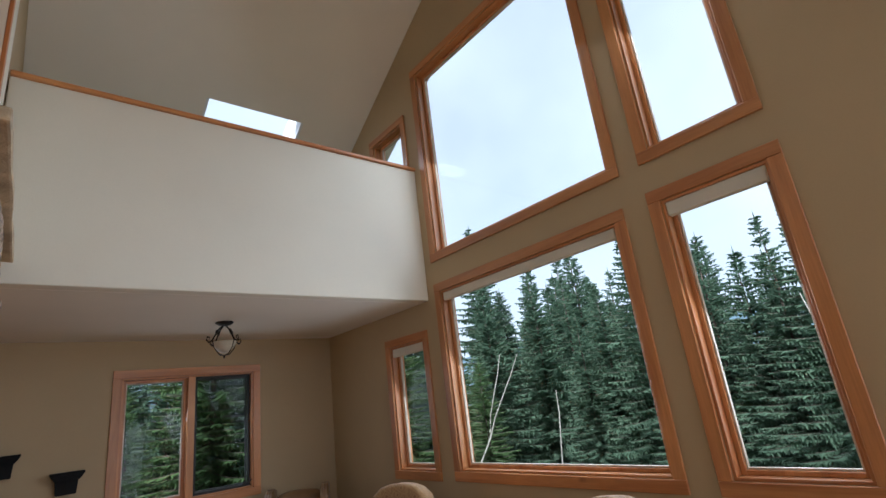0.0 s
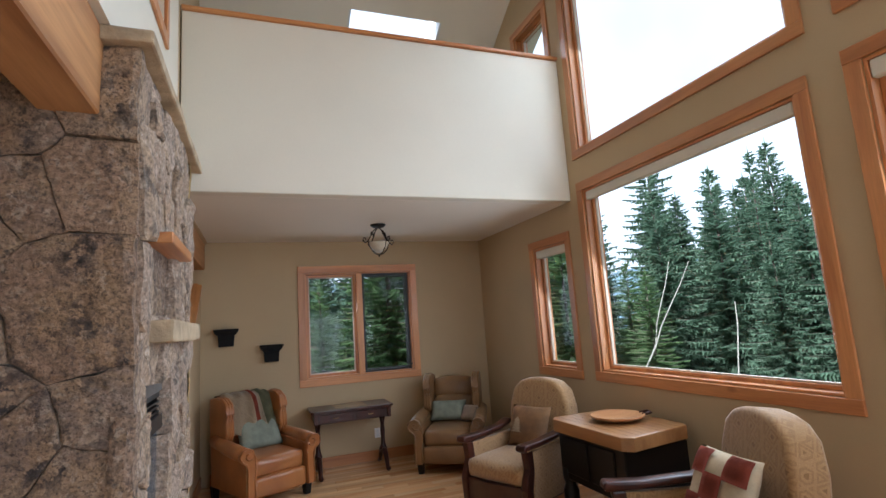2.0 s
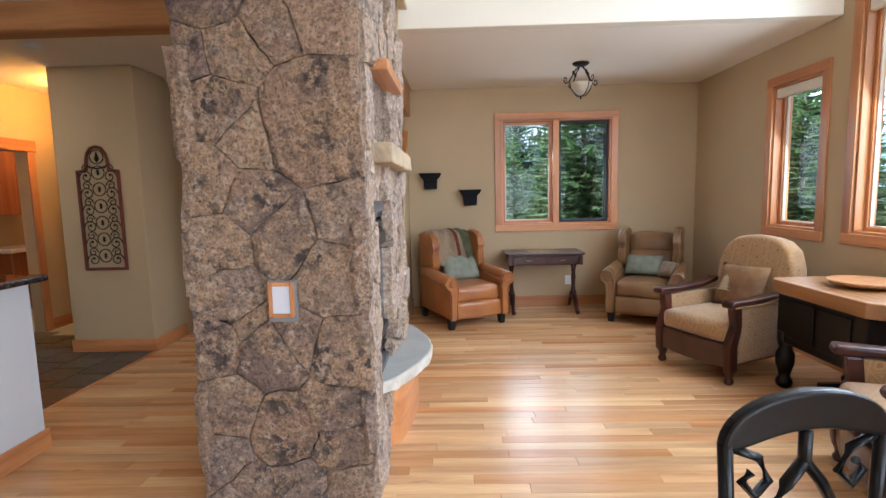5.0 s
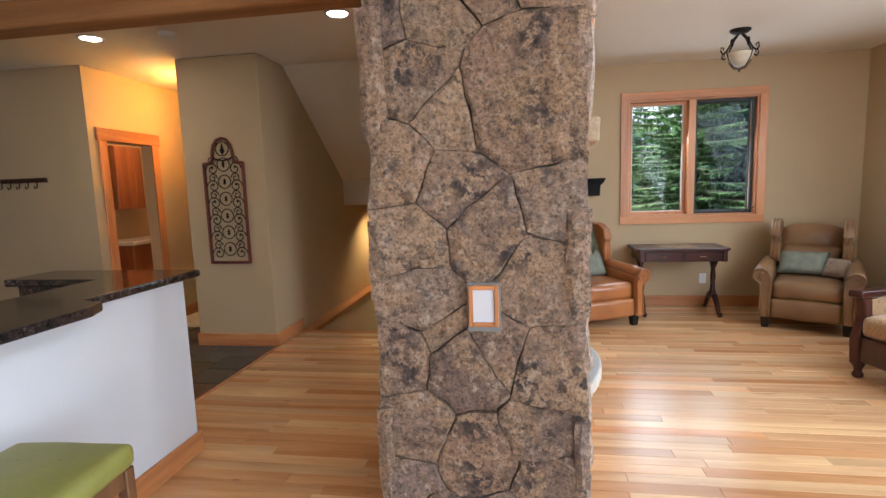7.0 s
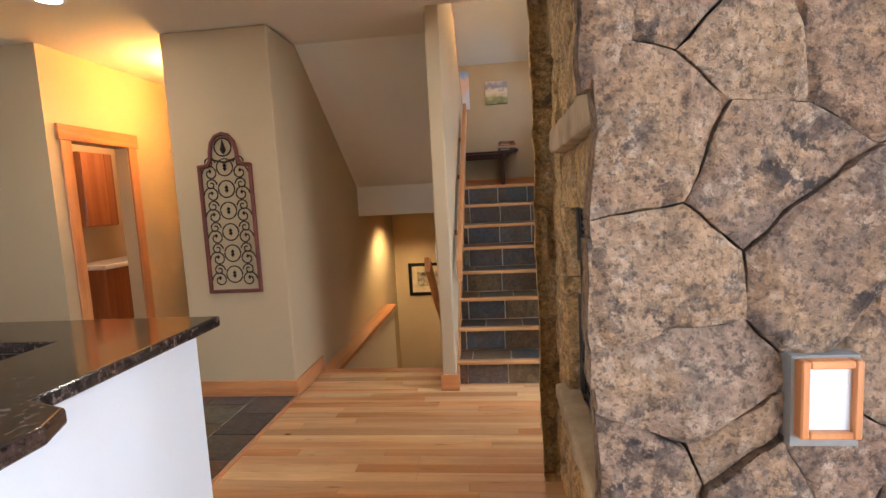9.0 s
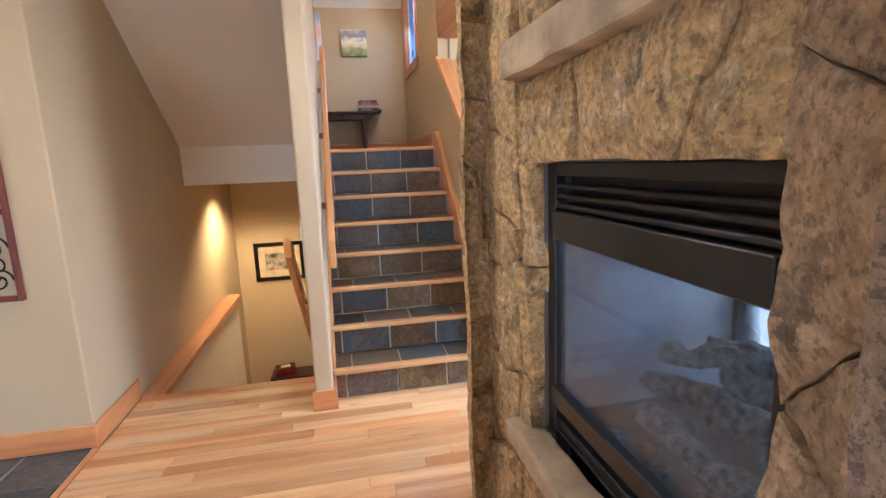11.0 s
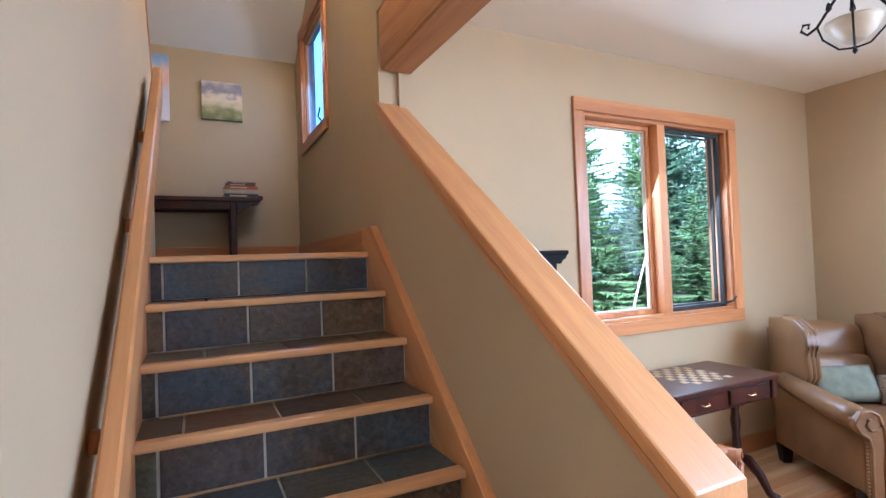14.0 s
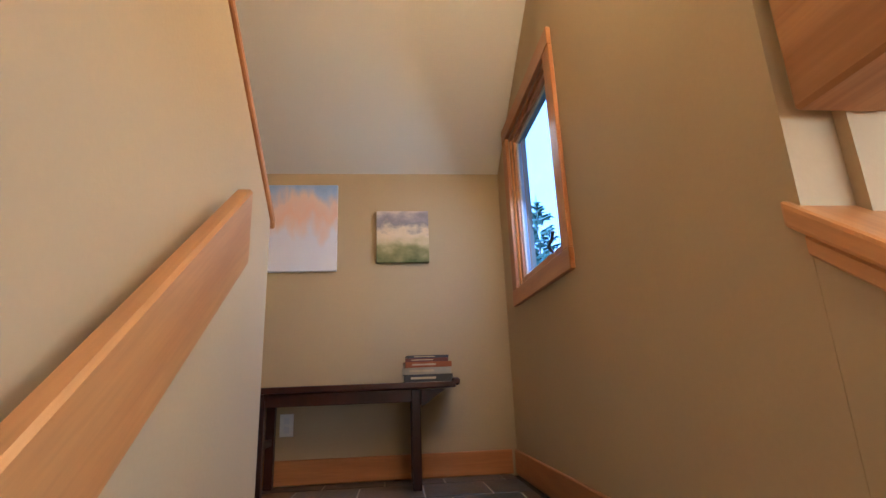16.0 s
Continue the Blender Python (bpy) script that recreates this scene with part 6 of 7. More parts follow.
for x in (DX0 + .03, DX1 - .07):
    part("corner_block", box(x, x + .04, DY0 + .012, DY0 + .05, .60, .714, .004), DARKWOOD, desk)
squares = surface("pale inlay", (0.42, 0.29, 0.15), 0.4, 0.1)
for i in range(8):
    for j in range(8):
        if (i + j) % 2:
            part("inlay_square", box(1.05 + i * .045, 1.093 + i * .045, 5.90 + j * .045, 5.943 + j * .045, .742, .7435), squares, desk)
for x in (DX0 + .09, DX1 - .09):
    part("pedestal", lathe([(.035, .18), (.045, .21), (.028, .26), (.022, .34), (.030, .42), (.022, .48), (.030, .54), (.045, .60)], (x, 6.04, 0), 12), DARKWOOD, desk, smooth=True)
    for s in (-1, 1):
        part("foot", tube([(x, 6.04, .20), (x, 6.04 + s * .07, .20), (x, 6.04 + s * .14, .13), (x, 6.04 + s * .19, .045), (x, 6.04 + s * .235, .028)], .030, 8, taper=[1, 1.1, .9, .75, .9]), DARKWOOD, desk, smooth=True)
        part("bracket", prism([(6.04 + s * .02, .60), (6.04 + s * .12, .60), (6.04 + s * .05, .52)], x - .012, x + .012, "yz"), DARKWOOD, desk)


# wall shelves
def wall_shelf(x, z, label):
    sh = thing("wall_shelf", label, "wall shelf", (x, N_WALL - .001, z))
    part("top", box(-.135, .135, -.135, 0, .175, .20, .004), MATTE, sh)
    part("moulding", prism([(-.118, .150), (.118, .150), (.128, .175), (-.128, .175)], -.125, 0, "xz"), MATTE, sh)
    part("moulding", prism([(-.095, .125), (.095, .125), (.115, .150), (-.115, .150)], -.11, 0, "xz"), MATTE, sh)
    part("block", prism([(-.08, 0), (.08, 0), (.09, .125), (-.09, .125)], -.085, 0, "xz", .004), MATTE, sh)


wall_shelf(-.125, 1.525, "small black moulded wall shelf")
wall_shelf(.372, 1.31, "small black moulded wall shelf by the window")

# ceiling lamp in the nook
IRON = surface("dark wrought iron", (0.022, 0.017, 0.014), 0.5, 0.2, 10, 80, 0.3, metal=0.6)
FROST = surface("frosted alabaster glass", (0.62, 0.55, 0.42), 0.35, 0.1, 8, 40, 0.1)
cl = thing("ceiling_lamp", "wrought-iron ceiling lamp with a frosted bowl, unlit", "lamp", (1.49, 5.26, 2.76))
part("canopy", lathe([(.085, -.001), (.085, -.012), (.06, -.03), (.02, -.04)], sides=20), IRON, cl, smooth=True)
part("bowl", lathe([(.115, -.20), (.112, -.215), (.085, -.265), (.045, -.30), (.012, -.315), (.10, -.212)], sides=24), FROST, cl, smooth=True)
for k in range(4):
    a = k * math.pi / 2 + .4
    c, s = math.cos(a), math.sin(a)
    pts = [(.02, -.04), (.06, -.07), (.10, -.13), (.14, -.19), (.18, -.215), (.205, -.19), (.195, -.16), (.17, -.165), (.175, -.185)]
    part("arm", tube([(c * r, s * r, z) for r, z in pts], .007, 6), IRON, cl, smooth=True)
    pts = [(.14, -.19), (.12, -.26), (.06, -.325), (.0, -.335)]
    part("rib", tube([(c * r, s * r, z) for r, z in pts], .005, 6), IRON, cl, smooth=True)
    part("leaf", lathe([(.001, 0), (.014, .015), (.010, .04), (.001, .05)], (c * .09, s * .09, -.13), 8), IRON, cl)
part("finial", lathe([(.001, -.365), (.012, -.35), (.008, -.34), (.014, -.33)], sides=10), IRON, cl, smooth=True)


# dining chairs in front of the windows
def dining_chair(at, turn, label):
    """Black chair with a pierced splat; the back stands at local +y."""
    ch = thing("dining_chair", label, "chair", at, turn, "black dining chairs")
    crest = [(.238 * math.cos(math.pi * k / 24), .825 + .142 * math.sin(math.pi * k / 24) ** .8) for k in range(25)] + [(-.185 + .37 * k / 12, .832 + .034 * math.sin(math.pi * k / 12)) for k in range(1, 12)]
    part("crest_rail", prism(crest, .188, .224, "xz", .012, seg=3), EBONY, ch)
    part("splat", tube([(0, .205, .86), (.0, .205, .78), (.05, .205, .72), (.085, .205, .66), (.05, .205, .60), (0, .205, .57), (-.05, .205, .60), (-.085, .205, .66), (-.05, .205, .72), (0, .205, .78)], .016, 8), EBONY, ch, smooth=True)
    part("splat", tube([(0, .205, .57), (0, .205, .45)], .02, 8), EBONY, ch, smooth=True)
    for s in (-1, 1):
        part("scroll", tube([(s * .20, .205, .83), (s * .13, .205, .80), (s * .10, .205, .74), (s * .14, .205, .70), (s * .175, .205, .74), (s * .15, .205, .765)], .012, 7), EBONY, ch, smooth=True)
        part("stile", tube([(s * .225, .205, .85), (s * .215, .20, .65), (s * .20, .19, .45)], .018, 8), EBONY, ch, smooth=True)
        part("leg", lathe([(.014, 0), (.02, .02), (.016, .1), (.022, .25), (.018, .44)], (s * .19, .18, 0), 10), EBONY, ch, smooth=True)
        part("leg", lathe([(.014, 0), (.02, .02), (.016, .1), (.022, .25), (.018, .44)], (s * .20, -.20, 0), 10), EBONY, ch, smooth=True)
    part("seat", prism([(-.21, .21), (-.235, -.20), (-.16, -.24), (.16, -.24), (.235, -.20), (.21, .21)], .43, .465, "xy", .012, seg=2), EBONY, ch)
    return ch


dc = dining_chair((1.09, 0.98, 0), 10, "black painted dining chair with a pierced scroll back")
copy_thing(dc, pose(1.70, 0.98, 0, 0, 0, -4))

# bar stool
GREEN = surface("olive green vinyl", (0.25, 0.245, 0.055), 0.45, 0.1, 5, 60, 0.1)
STOOLWOOD = wood("walnut-stained wood", (0.16, 0.075, 0.03), (0.09, 0.04, 0.018), 0.4, 2, 9, .1, .2, 0)
st = thing("bar_stool", "walnut bar stool with a tufted olive green seat", "stool", (-1.955, 1.49, 0), 4)
part("seat", soft(-.215, .215, -.21, .21, .565, .645, .014, .03), GREEN, st, smooth=True)
for x, y in ((-.07, -.07), (.07, -.07), (-.07, .07), (.07, .07)):
    part("button", lathe([(.012, .648), (.012, .653), (.004, .657)], (x, y, 0), 10), GREEN, st)
for a, b, c, d in ((-.19, .19, -.195, -.17), (-.19, .19, .17, .195), (-.195, -.17, -.17, .17), (.17, .195, -.17, .17)):
    part("rail", box(a, b, c, d, .50, .564, .003), STOOLWOOD, st)
    part("footrail", box(a, b, c + .003, d - .003, .20, .23, .003), STOOLWOOD, st)
for x in (-1, 1):
    for y in (-1, 1):
        part("leg", box(x * .185 - .02, x * .185 + .02, y * .185 - .02, y * .185 + .02, 0, .564, .004), STOOLWOOD, st)

# iron wall panel on the pier
art = thing("wall_art", "arched red-brown frame filled with scrolled ironwork, hung on the wall", "wall art", (-3.178, 4.649, .81))
REDWOOD = surface("red-brown painted wood", (0.15, 0.030, 0.017), 0.45, 0.2, 6, 60, 0.15)
frm = bmesh.new()
for q in ((-.207, -.182, 0, .95), (.182, .207, 0, .95)):
    box(q[0], q[1], -.028, -.001, q[2], q[3], .004, frm)
box(-.182, .182, -.028, -.001, 0, .026, .004, frm)
part("frame", frm, REDWOOD, art)
arch = [(-.195, .94), (-.13, .945), (-.105, .985), (-.10, 1.05), (-.085, 1.11), (-.05, 1.155), (0, 1.17), (.05, 1.155), (.085, 1.11), (.10, 1.05), (.105, .985), (.13, .945), (.195, .94)]
part("arch", tube([(x, -.015, z) for x, z in arch], .015, 8), REDWOOD, art, smooth=True)
part("crossbar", tube([(-.10, -.015, .99), (0, -.015, .965), (.10, -.015, .99)], .008, 6), IRON, art)


def coil(cx, cz, r, s, turns=1.35):
    return tube([(cx + s * r * (1 - t / 20 * .75) * math.cos(t / 20 * turns * math.tau), -.014, cz + r * (1 - t / 20 * .75) * math.sin(t / 20 * turns * math.tau)) for t in range(21)], .0050, 5)


for j in range(6):
    z = .10 + j * .158
    for s in (-1, 1):
        part("scroll", coil(s * .115, z, .062, s), IRON, art)
        part("scroll", coil(s * .115, z + .075, .045, -s), IRON, art)
    part("ring", tube([(.062 * math.cos(k * math.tau / 16), -.014, z + .04 + .062 * math.sin(k * math.tau / 16)) for k in range(16)], .0050, 5, closed=True), IRON, art)
    part("blossom", lathe([(.001, -.028), (.015, -.010), (.006, 0), (.015, .010), (.001, .028)], (0, -.014, z + .04), 8), IRON, art)
    for s in (-1, 1):
        part("blossom", lathe([(.001, -.016), (.011, 0), (.001, .016)], (s * .115, -.014, z + .015), 8), IRON, art)
part("ring", tube([(.065 * math.cos(k * math.tau / 16), -.014, 1.075 + .065 * math.sin(k * math.tau / 16)) for k in range(16)], .0055, 5, closed=True), IRON, art)
part("blossom", lathe([(.001, -.055), (.022, -.02), (.012, .01), (.001, .055)], (0, -.014, 1.075), 8), IRON, art)


# benches, books, pictures on the stair landings
def bench(at, label, w=1.15):
    b = thing("bench", label, "bench", at)
    part("top", prism([(-w / 2, 0), (w / 2, 0), (w / 2, .33), (-w / 2, .33)], .445, .475, "xy", .007, seg=2), DARKWOOD, b)
    for s in (-1, 1):
        part("end_lip", box(s * (w / 2) - .02, s * (w / 2) + .02, 0, .33, .455, .49, .008), DARKWOOD, b)
        for y in (.05, .28):
            part("leg", prism([(s * (w / 2 - .20) - .022, y - .022), (s * (w / 2 - .20) + .022, y - .022), (s * (w / 2 - .20) + .022, y + .022), (s * (w / 2 - .20) - .022, y + .022)], 0, .444, "xy", .004), DARKWOOD, b)
            part("bracket", prism([(s * (w / 2 - .17), .36), (s * (w / 2 - .05), .44), (s * (w / 2 - .17), .44)], y - .01, y + .01, "xz"), DARKWOOD, b)
        part("side_rail", box(s * (w / 2 - .20) - .012, s * (w / 2 - .20) + .012, .05, .28, .20, .23), DARKWOOD, b)
    part("apron", box(-w / 2 + .20, w / 2 - .20, .04, .06, .385, .444, .003), DARKWOOD, b)
    part("apron", box(-w / 2 + .20, w / 2 - .20, .27, .29, .385, .444, .003), DARKWOOD, b)
    return b


bench((-1.47, FAR - .36, LANDING), "dark mahogany altar bench on the stair landing").scale = (1, 1, 1.05)
bench((-1.96, FAR - .36, -1.72), "dark mahogany bench on the lower landing", 1.0)
PAGES = surface("book pages", (0.62, 0.56, 0.44), 0.9, 0.1, 40, 200, 0.2)
zb = LANDING + .475 * 1.05 + .001
for i, (c, w, d, h, t) in enumerate((((0.03, .028, .03), .25, .18, .036, 2), ((.42, .36, .26), .25, .17, .034, -3), ((.33, .085, .02), .24, .17, .028, 4), ((.15, .035, .025), .22, .16, .018, -2), ((.05, .05, .06), .21, .15, .014, 5))):
    bk = thing("book", ("black", "cream", "orange", "dark red", "dark grey")[i] + " hardback book lying in a stack on the bench", "book", (-1.03, FAR - .20, zb), t, "books on the landing bench")
    cov = surface("cloth book cover", c, 0.55, 0.1, 10, 90, 0.1)
    part("cover", box(-w / 2, w / 2, -d / 2, d / 2, 0, .003), cov, bk)
    part("cover", box(-w / 2, w / 2, -d / 2, d / 2, h - .003, h), cov, bk)
    part("spine", box(-w / 2, w / 2, -d / 2 - .003, -d / 2 + .002, 0, h, .001), cov, bk)
    part("pages", box(-w / 2 + .004, w / 2 - .004, -d / 2 + .003, d / 2 - .004, .0031, h - .0031), PAGES, bk)
    part("lettering", box(-w * .36, w * .15, -d / 2 - .0042, -d / 2 - .0032, h * .35, h * .65), CREAM_CLOTH, bk)
    zb += h + .0005


def canvas(name, label, x0, x1, z0, z1, y, colours, scale, stretch, depth=.03, speck=0.0):
    c = thing(name, label, "painting", (x0, y, z0))
    m, n, l, p = nodes_of(label)
    tc, mp, nz = n.new("ShaderNodeTexCoord"), n.new("ShaderNodeMapping"), n.new("ShaderNodeTexNoise")
    mp.inputs["Scale"].default_value = stretch
    l.new(tc.outputs["Object"], mp.inputs["Vector"])
    nz.inputs["Scale"].default_value, nz.inputs["Detail"].default_value = scale, 6
    l.new(mp.outputs["Vector"], nz.inputs["Vector"])
    sep, mr, add = n.new("ShaderNodeSeparateXYZ"), n.new("ShaderNodeMapRange"), n.new("ShaderNodeMath")
    l.new(tc.outputs["Object"], sep.inputs[0])
    mr.inputs["From Max"].default_value = z1 - z0
    l.new(sep.outputs["Z"], mr.inputs["Value"])
    k = n.new("ShaderNodeMath")
    k.operation = "MULTIPLY_ADD"
    k.inputs[1].default_value, k.inputs[2].default_value = 0.7 if not speck else speck, -0.35 if not speck else -speck / 2
    l.new(nz.outputs["Fac"], k.inputs[0])
    l.new(mr.outputs[0], add.inputs[0])
    l.new(k.outputs[0], add.inputs[1])
    r = n.new("ShaderNodeValToRGB")
    while len(r.color_ramp.elements) < len(colours):
        r.color_ramp.elements.new(.5)
    for i, (pos, col) in enumerate(colours):
        r.color_ramp.elements[i].position, r.color_ramp.elements[i].color = pos, (*col, 1)
    l.new(add.outputs[0], r.inputs["Fac"])
    l.new(r.outputs["Color"], p.inputs["Base Color"])
    p.inputs["Roughness"].default_value = .7
    part("canvas", box(0, x1 - x0, -depth, -.001, 0, z1 - z0, .002), m, c)
    return c


canvas("painting", "square canvas of a hazy green meadow under an evening sky", -1.298, -.985, 2.725, 3.045, FAR, [(0.0, (.10, .12, .03)), (.22, (.30, .27, .11)), (.40, (.60, .49, .28)), (.60, (.74, .60, .42)), (.76, (.27, .24, .25)), (.86, (.36, .31, .32)), (1, (.62, .50, .42))], 7, (1.6, 1, 2.2))
canvas("painting", "pale abstract canvas in peach and blue washes", -1.98, -1.53, 2.68, 3.215, FAR, [(0.0, (.80, .80, .88)), (.40, (.78, .76, .86)), (.60, (.86, .56, .44)), (.76, (.84, .62, .54)), (.90, (.40, .52, .74)), (1, (.30, .44, .70))], 4, (2.2, 1, .8), .03)
pf = thing("framed_picture", "black framed dark mountain photograph with a cream mat", "picture", (-2.576, FAR - .001, -.04))
fw, fh = .615, .50
fr = bmesh.new()
for q in ((0, .05, 0, fh), (fw - .05, fw, 0, fh), (.05, fw - .05, 0, .05), (.05, fw - .05, fh - .05, fh)):
    box(q[0], q[1], -.028, 0, q[2], q[3], .003, fr)
part("frame", fr, EBONY, pf)
part("mat", box(.05, fw - .05, -.012, -.002, .05, fh - .05), CREAM_CLOTH, pf, "cream mat")
part("photograph", box(.13, fw - .13, -.016, -.011, .14, fh - .14), surface("dark mountain print", (0.40, 0.33, 0.24), 0.6, 0.3, 14, 40, 0, second=(0.03, 0.025, 0.02)), pf)
bx = thing("keepsake_box", "dark red lacquered box on the lower bench", "box", (-2.30, FAR - .22, -1.72 + .476), 12)
part("body", box(-.12, .12, -.09, .09, 0, .07, .012, seg=2), surface("red lacquer", (0.12, 0.015, 0.015), 0.25, 0.2, 8, 60, 0.0), bx)
part("lid", box(-.125, .125, -.095, .095, .071, .105, .014, seg=2), surface("red lacquer lid", (0.15, 0.02, 0.02), 0.25, 0.2, 8, 60, 0.0), bx)
part("inlay", box(-.06, .06, -.045, .045, .1045, .107), CREAM_CLOTH, bx, "pale inlay")

# lights and plates
LIT = glow("lit downlight glass", (1.0, 0.86, 0.66), 20.0)
for x, y in ((-3.78, 3.94), (-1.725, 3.88)):
    dl = thing("downlight", "white recessed ceiling downlight, lit", "lamp", (x, y, 2.72))
    part("trim_ring", lathe([(.095, -.001), (.095, -.006), (.075, -.010), (.07, -.004)], sides=24), PAINT_WHITE, dl)
    part("diffuser", lathe([(.070, -.0015), (.069, -.004), (.01, -.005)], sides=24), LIT, dl)
smoke = thing("smoke_detector", "white round smoke detector on the ceiling", "smoke detector", (-3.14, 3.98, 2.72))
part("body", lathe([(.065, -.001), (.065, -.02), (.05, -.035), (.01, -.038)], sides=20), PAINT_WHITE, smoke)
LITSHADE = glow("lit amber glass shade", (1.0, 0.72, 0.36), 7.0)


def sconce(at, label, sx):
    s = thing("wall_sconce", label, "lamp", at)
    part("backplate", box(min(0, sx * .02), max(0, sx * .02), -.03, .03, -.07, .07, .006, seg=2), IRON, s)
    part("arm", tube([(sx * .02, 0, -.03), (sx * .06, 0, -.07), (sx * .12, 0, -.05), (sx * .14, 0, .0), (sx * .11, 0, .02), (sx * .09, 0, -.01)], .008, 7), IRON, s, smooth=True)
    part("arm", tube([(sx * .02, 0, .03), (sx * .07, 0, .0), (sx * .16, 0, -.02), (sx * .20, 0, .03)], .008, 7), IRON, s, smooth=True)
    part("cup", lathe([(.012, .02), (.035, .035), (.03, .05)], (sx * .20, 0, 0), 14), IRON, s, smooth=True)
    part("shade", lathe([(.035, .045), (.065, .08), (.085, .125), (.095, .17), (.088, .165), (.06, .08)], (sx * .20, 0, 0), 20), LITSHADE, s, "lit frosted glass shade", smooth=True)


sconce((-.531, 6.19, 3.27), "iron scroll wall sconce with a lit glass shade", -1)
sconce((-3.587, 5.35, 2.30), "iron hall sconce with a lit glass shade", -1)
PLATE = surface("white plastic plate", (0.78, 0.78, 0.76), 0.4, 0.02)


def plate(name, label, at, axis):
    p = thing(name, label, "outlet" if "outlet" in name else "switch", at)
    w, h, t = .036, .058, .006
    if axis == "y":
        part("plate", box(-w, w, -t, -.0005, -h, h, .002), PLATE, p)
        for z in (-.024, .024):
            part("socket", box(-.014, .014, -t - .002, -t, z - .016, z + .016, .001), PAINT_WHITE, p)
    else:
        part("plate", box(.0005 if axis > "x" else -t, t if axis > "x" else -.0005, -w, w, -h, h, .002), PLATE, p)
        part("toggle", box(t if axis > "x" else -t - .006, t + .006 if axis > "x" else -t, -.005, .005, -.012, .012, .001), PAINT_WHITE, p)


plate("outlet", "white wall outlet under the window", (1.615, N_WALL, .325), "y")
plate("outlet", "white wall outlet behind the landing bench", (-1.78, FAR, LANDING + .30), "y")
plate("light_switch", "white light switch on the stair wall", (-1.668, 4.78, 1.05), "x")
rail = thing("coat_rail", "dark wooden coat rail with five iron hooks", "coat rail", (-5.56, 4.599, 1.64))
part("board", box(0, .53, -.02, 0, 0, .045, .004), DARKWOOD, rail)
for k in range(5):
    x = .06 + k * .10
    part("hook", tube([(x, -.02, .02), (x, -.05, .01), (x, -.055, -.05), (x, -.08, -.06), (x, -.085, -.035)], .005, 6), IRON, rail)
# bathroom seen through the doorway
CHERRY = wood("cherry cabinet wood", (0.36, 0.12, 0.035), (0.22, 0.065, 0.02), 0.35, 2, 9, .1, .3, 0)
cab = thing("wall_cabinet", "cherry bathroom wall cabinet with two narrow doors", "cabinet", (-6.29, 6.62, 1.30))
part("body", box(0, .22, 0, .50, 0, .90, .004), CHERRY, cab)
part("door", box(.221, .24, .0, .36, .01, .89, .004), CHERRY, cab)
part("door", box(.221, .24, .365, .49, .01, .89, .004), CHERRY, cab)
van = thing("vanity", "cherry bathroom vanity with a white basin", "vanity", (-6.29, 6.45, 0))
part("body", box(0, .52, 0, 1.0, 0, .80, .004), CHERRY, van)
part("basin", box(-.005, .55, -.02, 1.02, .801, .86, .02, seg=3), surface("white porcelain", (0.8, 0.8, 0.78), 0.15, 0.02), van, "white porcelain basin")
loo = thing("toilet", "white porcelain toilet in the bathroom", "toilet", (-5.5, 5.05, 0))
PORC = surface("white porcelain glaze", (0.8, 0.8, 0.78), 0.15, 0.02)
part("bowl", lathe([(.10, 0), (.12, .05), (.10, .2), (.17, .36), (.19, .40), (.02, .41)], sides=20), PORC, loo, smooth=True)
part("tank", box(-.22, .22, -.30, -.12, .38, .76, .03, seg=3), PORC, loo)
lamp("bath_lamp", "POINT", (-5.5, 6.6, 2.5), 5.0, (1, .55, .25), .08)


# ---- floor boards and tiles ----
def board(x0, x1, y0, y1):
    return box(x0, x1, y0, y1, -0.022, 0.0, 0.0012)


boards = tagged(new("floor"), "wide plank hickory floor with knots and colour streaks", "floor", kind="structure")
fl = random.Random(9)
W = 0.083
count = 0
y = -4.2
verts, faces = [], []
while y < 6.34:
    lo = -1.565 if y > 5.12 else -2.76
    x = lo - fl.uniform(0, 1.2)
    y1 = min(y + W, 6.345)
    while x < E_WALL:
        ln = fl.uniform(0.5, 1.9)
        a, b = max(lo, x), min(E_WALL - 0.004, x + ln)
        x += ln
        if b - a < 0.02:
            continue
        near = 2.1 < y < 4.8 and b > -2.8 and a < 0.9 or 4.0 < y < 6.0 and 0.3 < a < 3.0
        if near and count < 290:
            count += 1
            part("floor_board", board(a + 0.0006, b - 0.0006, y + 0.0005, y1 - 0.0005), PLANK, boards)
        else:
            i0 = len(verts)
            a, b, c, d = a + .0006, b - .0006, y + .0005, y1 - .0005
            verts += [(a, c, -.02), (b, c, -.02), (b, d, -.02), (a, d, -.02), (a, c, -.001), (b, c, -.001), (b, d, -.001), (a, d, -.001)]
            e = .0012
            verts += [(a + e, c + e, 0), (b - e, c + e, 0), (b - e, d - e, 0), (a + e, d - e, 0)]
            for q in range(4):
                r = (q + 1) % 4
                faces += [(i0 + q, i0 + r, i0 + 4 + r, i0 + 4 + q), (i0 + 4 + q, i0 + 4 + r, i0 + 8 + r, i0 + 8 + q)]
            faces.append((i0 + 8, i0 + 9, i0 + 10, i0 + 11))
    y += W
data = bpy.data.meshes.new("floor_boards")
data.from_pydata(verts, [], faces)
data.materials.append(PLANK)
fb_rest = new("floor_boards", data)
fb_rest.parent = boards
fb_rest["kind"] = "stuff"
tagged(part("trim_threshold", box(-2.79, -2.761, 2.78, 4.63, -0.02, 0.004, 0.002), FIR_Y), "fir threshold strip between boards and slate", "trim", kind="structure")

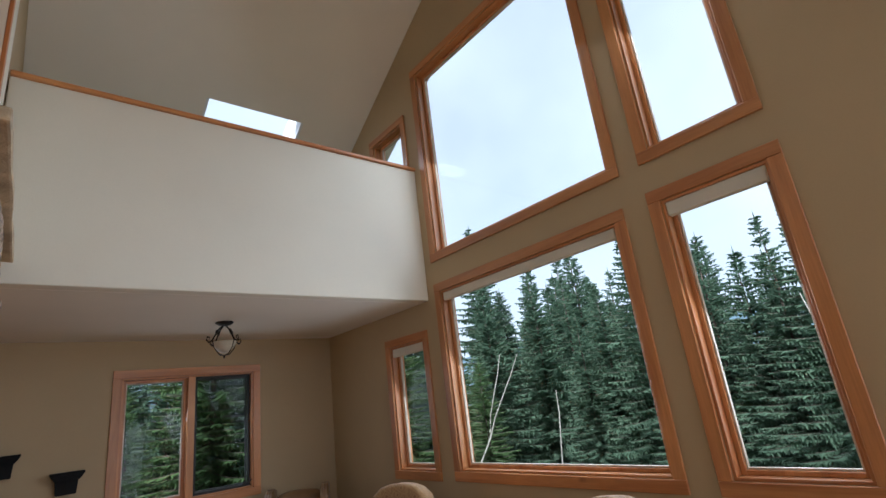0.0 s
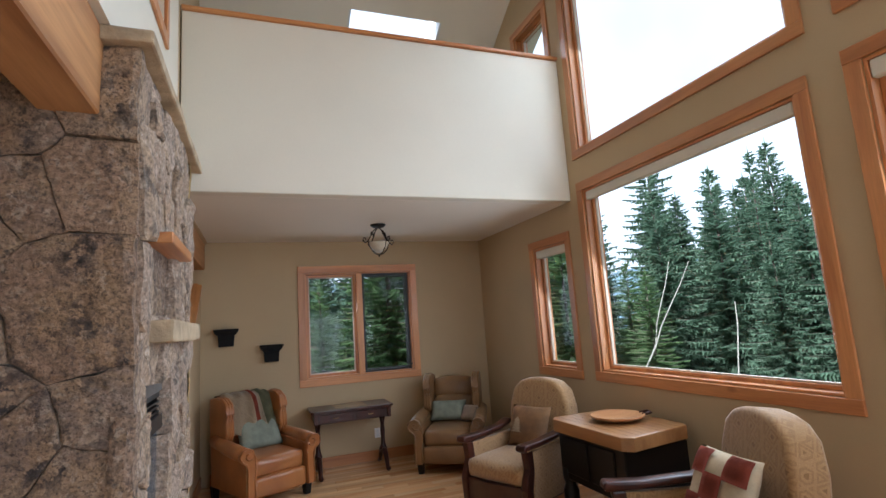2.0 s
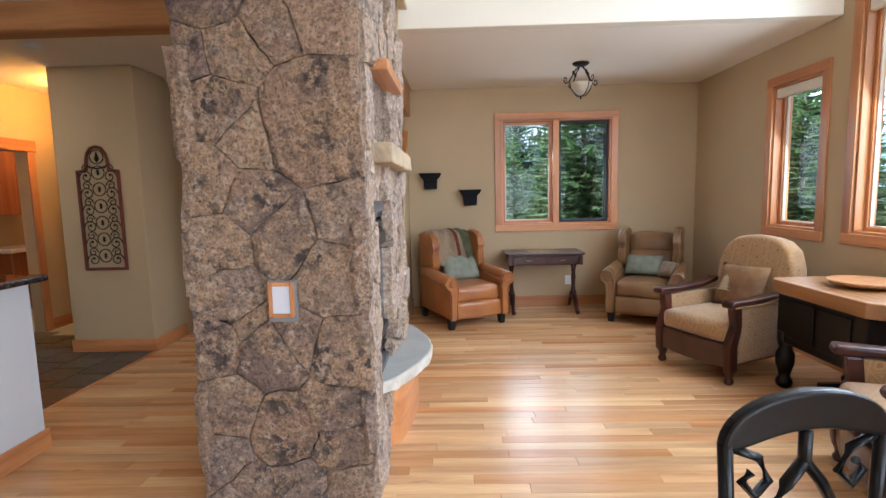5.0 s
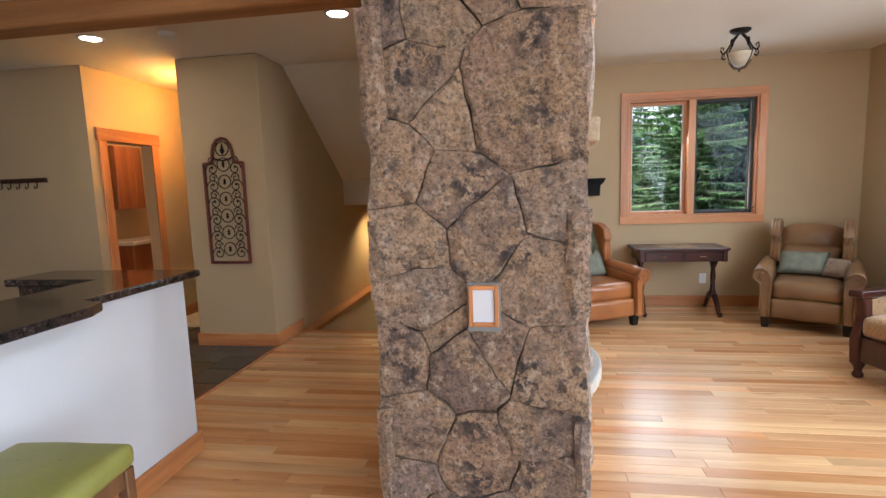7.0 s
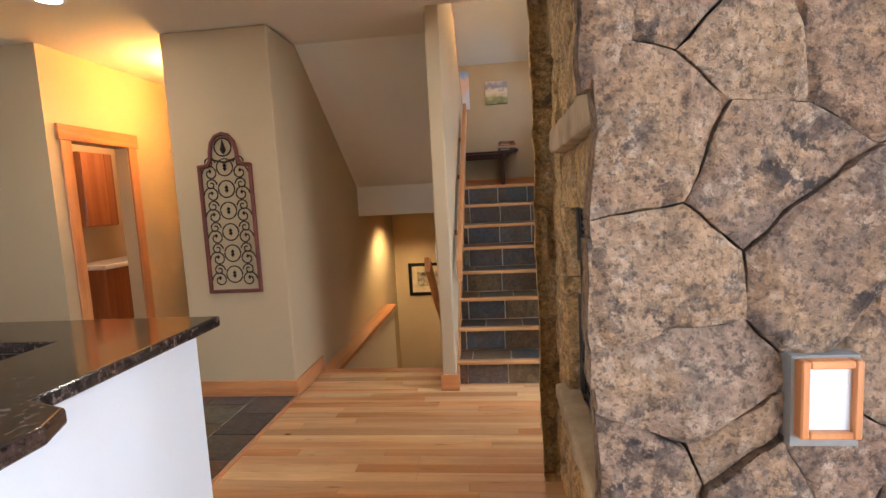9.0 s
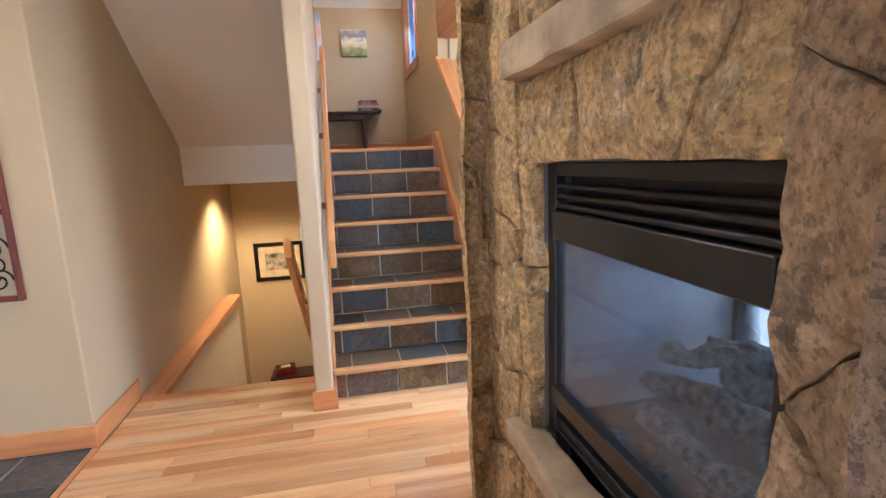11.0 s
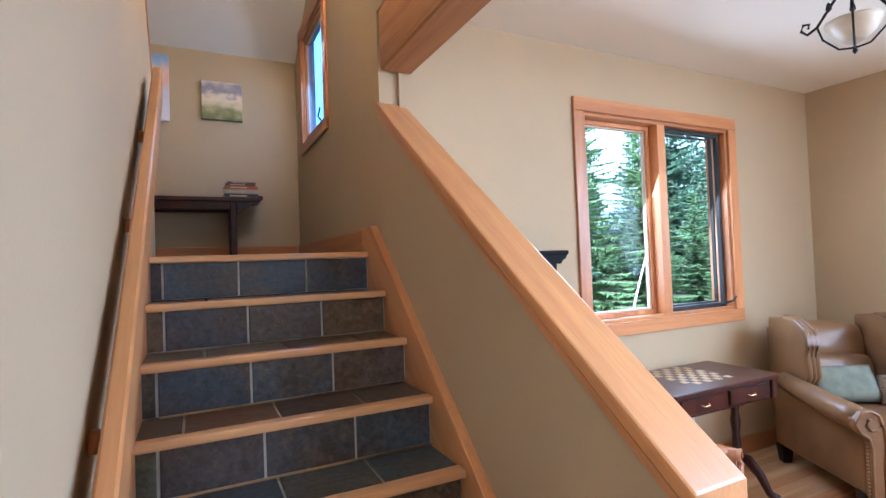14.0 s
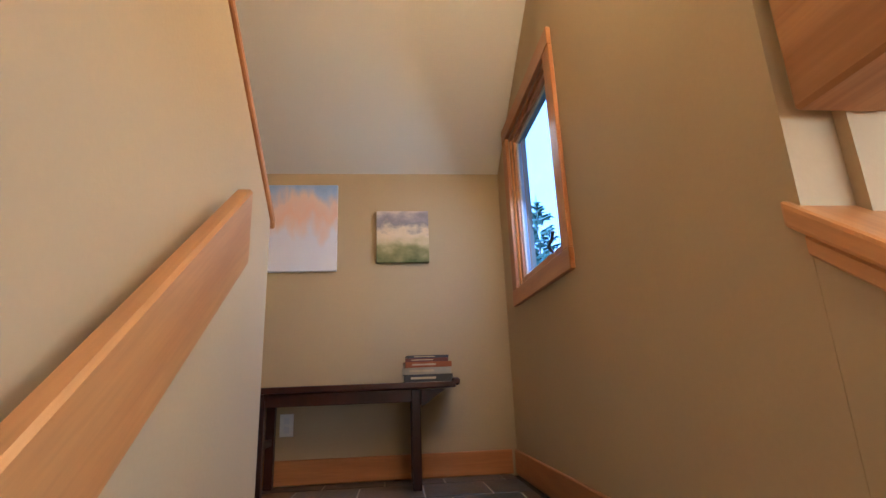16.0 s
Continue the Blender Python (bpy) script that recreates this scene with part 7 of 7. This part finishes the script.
tiles = tagged(new("floor_tiles"), "dark slate tile floor in the hall", "floor", kind="structure")
tagged(part("floor_grout", box(-8, -2.79, 2.78, 8.5, -0.02, -0.004), GROUT), "grout bed of the slate floor", "floor", kind="structure")
ti = random.Random(3)
for i in range(9):
    for j in range(8):
        x1, y0 = -2.80 - i * 0.31, 2.79 + j * 0.31 + (0.15 if i % 2 else 0)
        if x1 - .305 > -3.6 and y0 > 4.62 - .0 and y0 < 8 and x1 > -3.58:
            continue
        part("slate_tile", box(x1 - 0.303, x1, y0, y0 + 0.303, -0.012, ti.uniform(0, 0.002), 0.003), SLATE, tiles)
# stair tiles: three and a bit on each riser, broken joints on the treads
for k in range(1, 9):
    yk, zk = nosing_y(k) + 0.043, k * RISE
    xs = [LEFT, LEFT + 0.075] if k % 2 else [LEFT, LEFT + 0.06]
    step = 0.31
    while xs[-1] < RIGHT - 0.08:
        xs.append(min(RIGHT, xs[-1] + step))
    if xs[-1] < RIGHT:
        xs[-1] = RIGHT
    for a, b in zip(xs, xs[1:]):
        part("slate_tile", box(a + 0.0045, b - 0.0045, yk - 0.006, yk + 0.004, zk - RISE + 0.004, zk - 0.032, 0.002), SLATE, stairs)
    if k < 8:
        off = ti.uniform(0.1, 0.25)
        xs = [LEFT, LEFT + off]
        while xs[-1] < RIGHT - 0.08:
            xs.append(min(RIGHT, xs[-1] + 0.3))
        xs[-1] = RIGHT
        for a, b in zip(xs, xs[1:]):
            part("slate_tile", box(a + 0.0045, b - 0.0045, nosing_y(k) + 0.058, nosing_y(k + 1) + 0.036, zk - 0.013, zk - 0.003, 0.002), SLATE, stairs)
land = tagged(new("landing_tiles"), "slate tiles on the stair landing", "floor", kind="structure")
tagged(part("landing_grout", box(LEFT, RIGHT, nosing_y(8) + 0.056, FAR - .02, LANDING - 0.012, LANDING - 0.004), GROUT), "grout bed of the landing", "floor", kind="structure")
tagged(part("landing_grout", box(-2.77, LEFT, 7.2, FAR - .02, LANDING - 0.029, LANDING - 0.004), GROUT), "grout bed of the turning landing", "floor", kind="structure")
for i in range(-4, 4):
    for j in range(7):
        x0, y0 = LEFT + i * 0.31 - (0.12 if j % 2 else 0), nosing_y(8) + 0.06 + j * 0.31
        a, b, d = max(LEFT if y0 < 7.2 else -2.77, x0), min(RIGHT, x0 + 0.304), min(FAR - .02, y0 + 0.304)
        if b - a > 0.03 and d - y0 > .03:
            part("slate_tile", box(a, b, y0, d, LANDING - 0.010, LANDING, 0.003), SLATE, land)
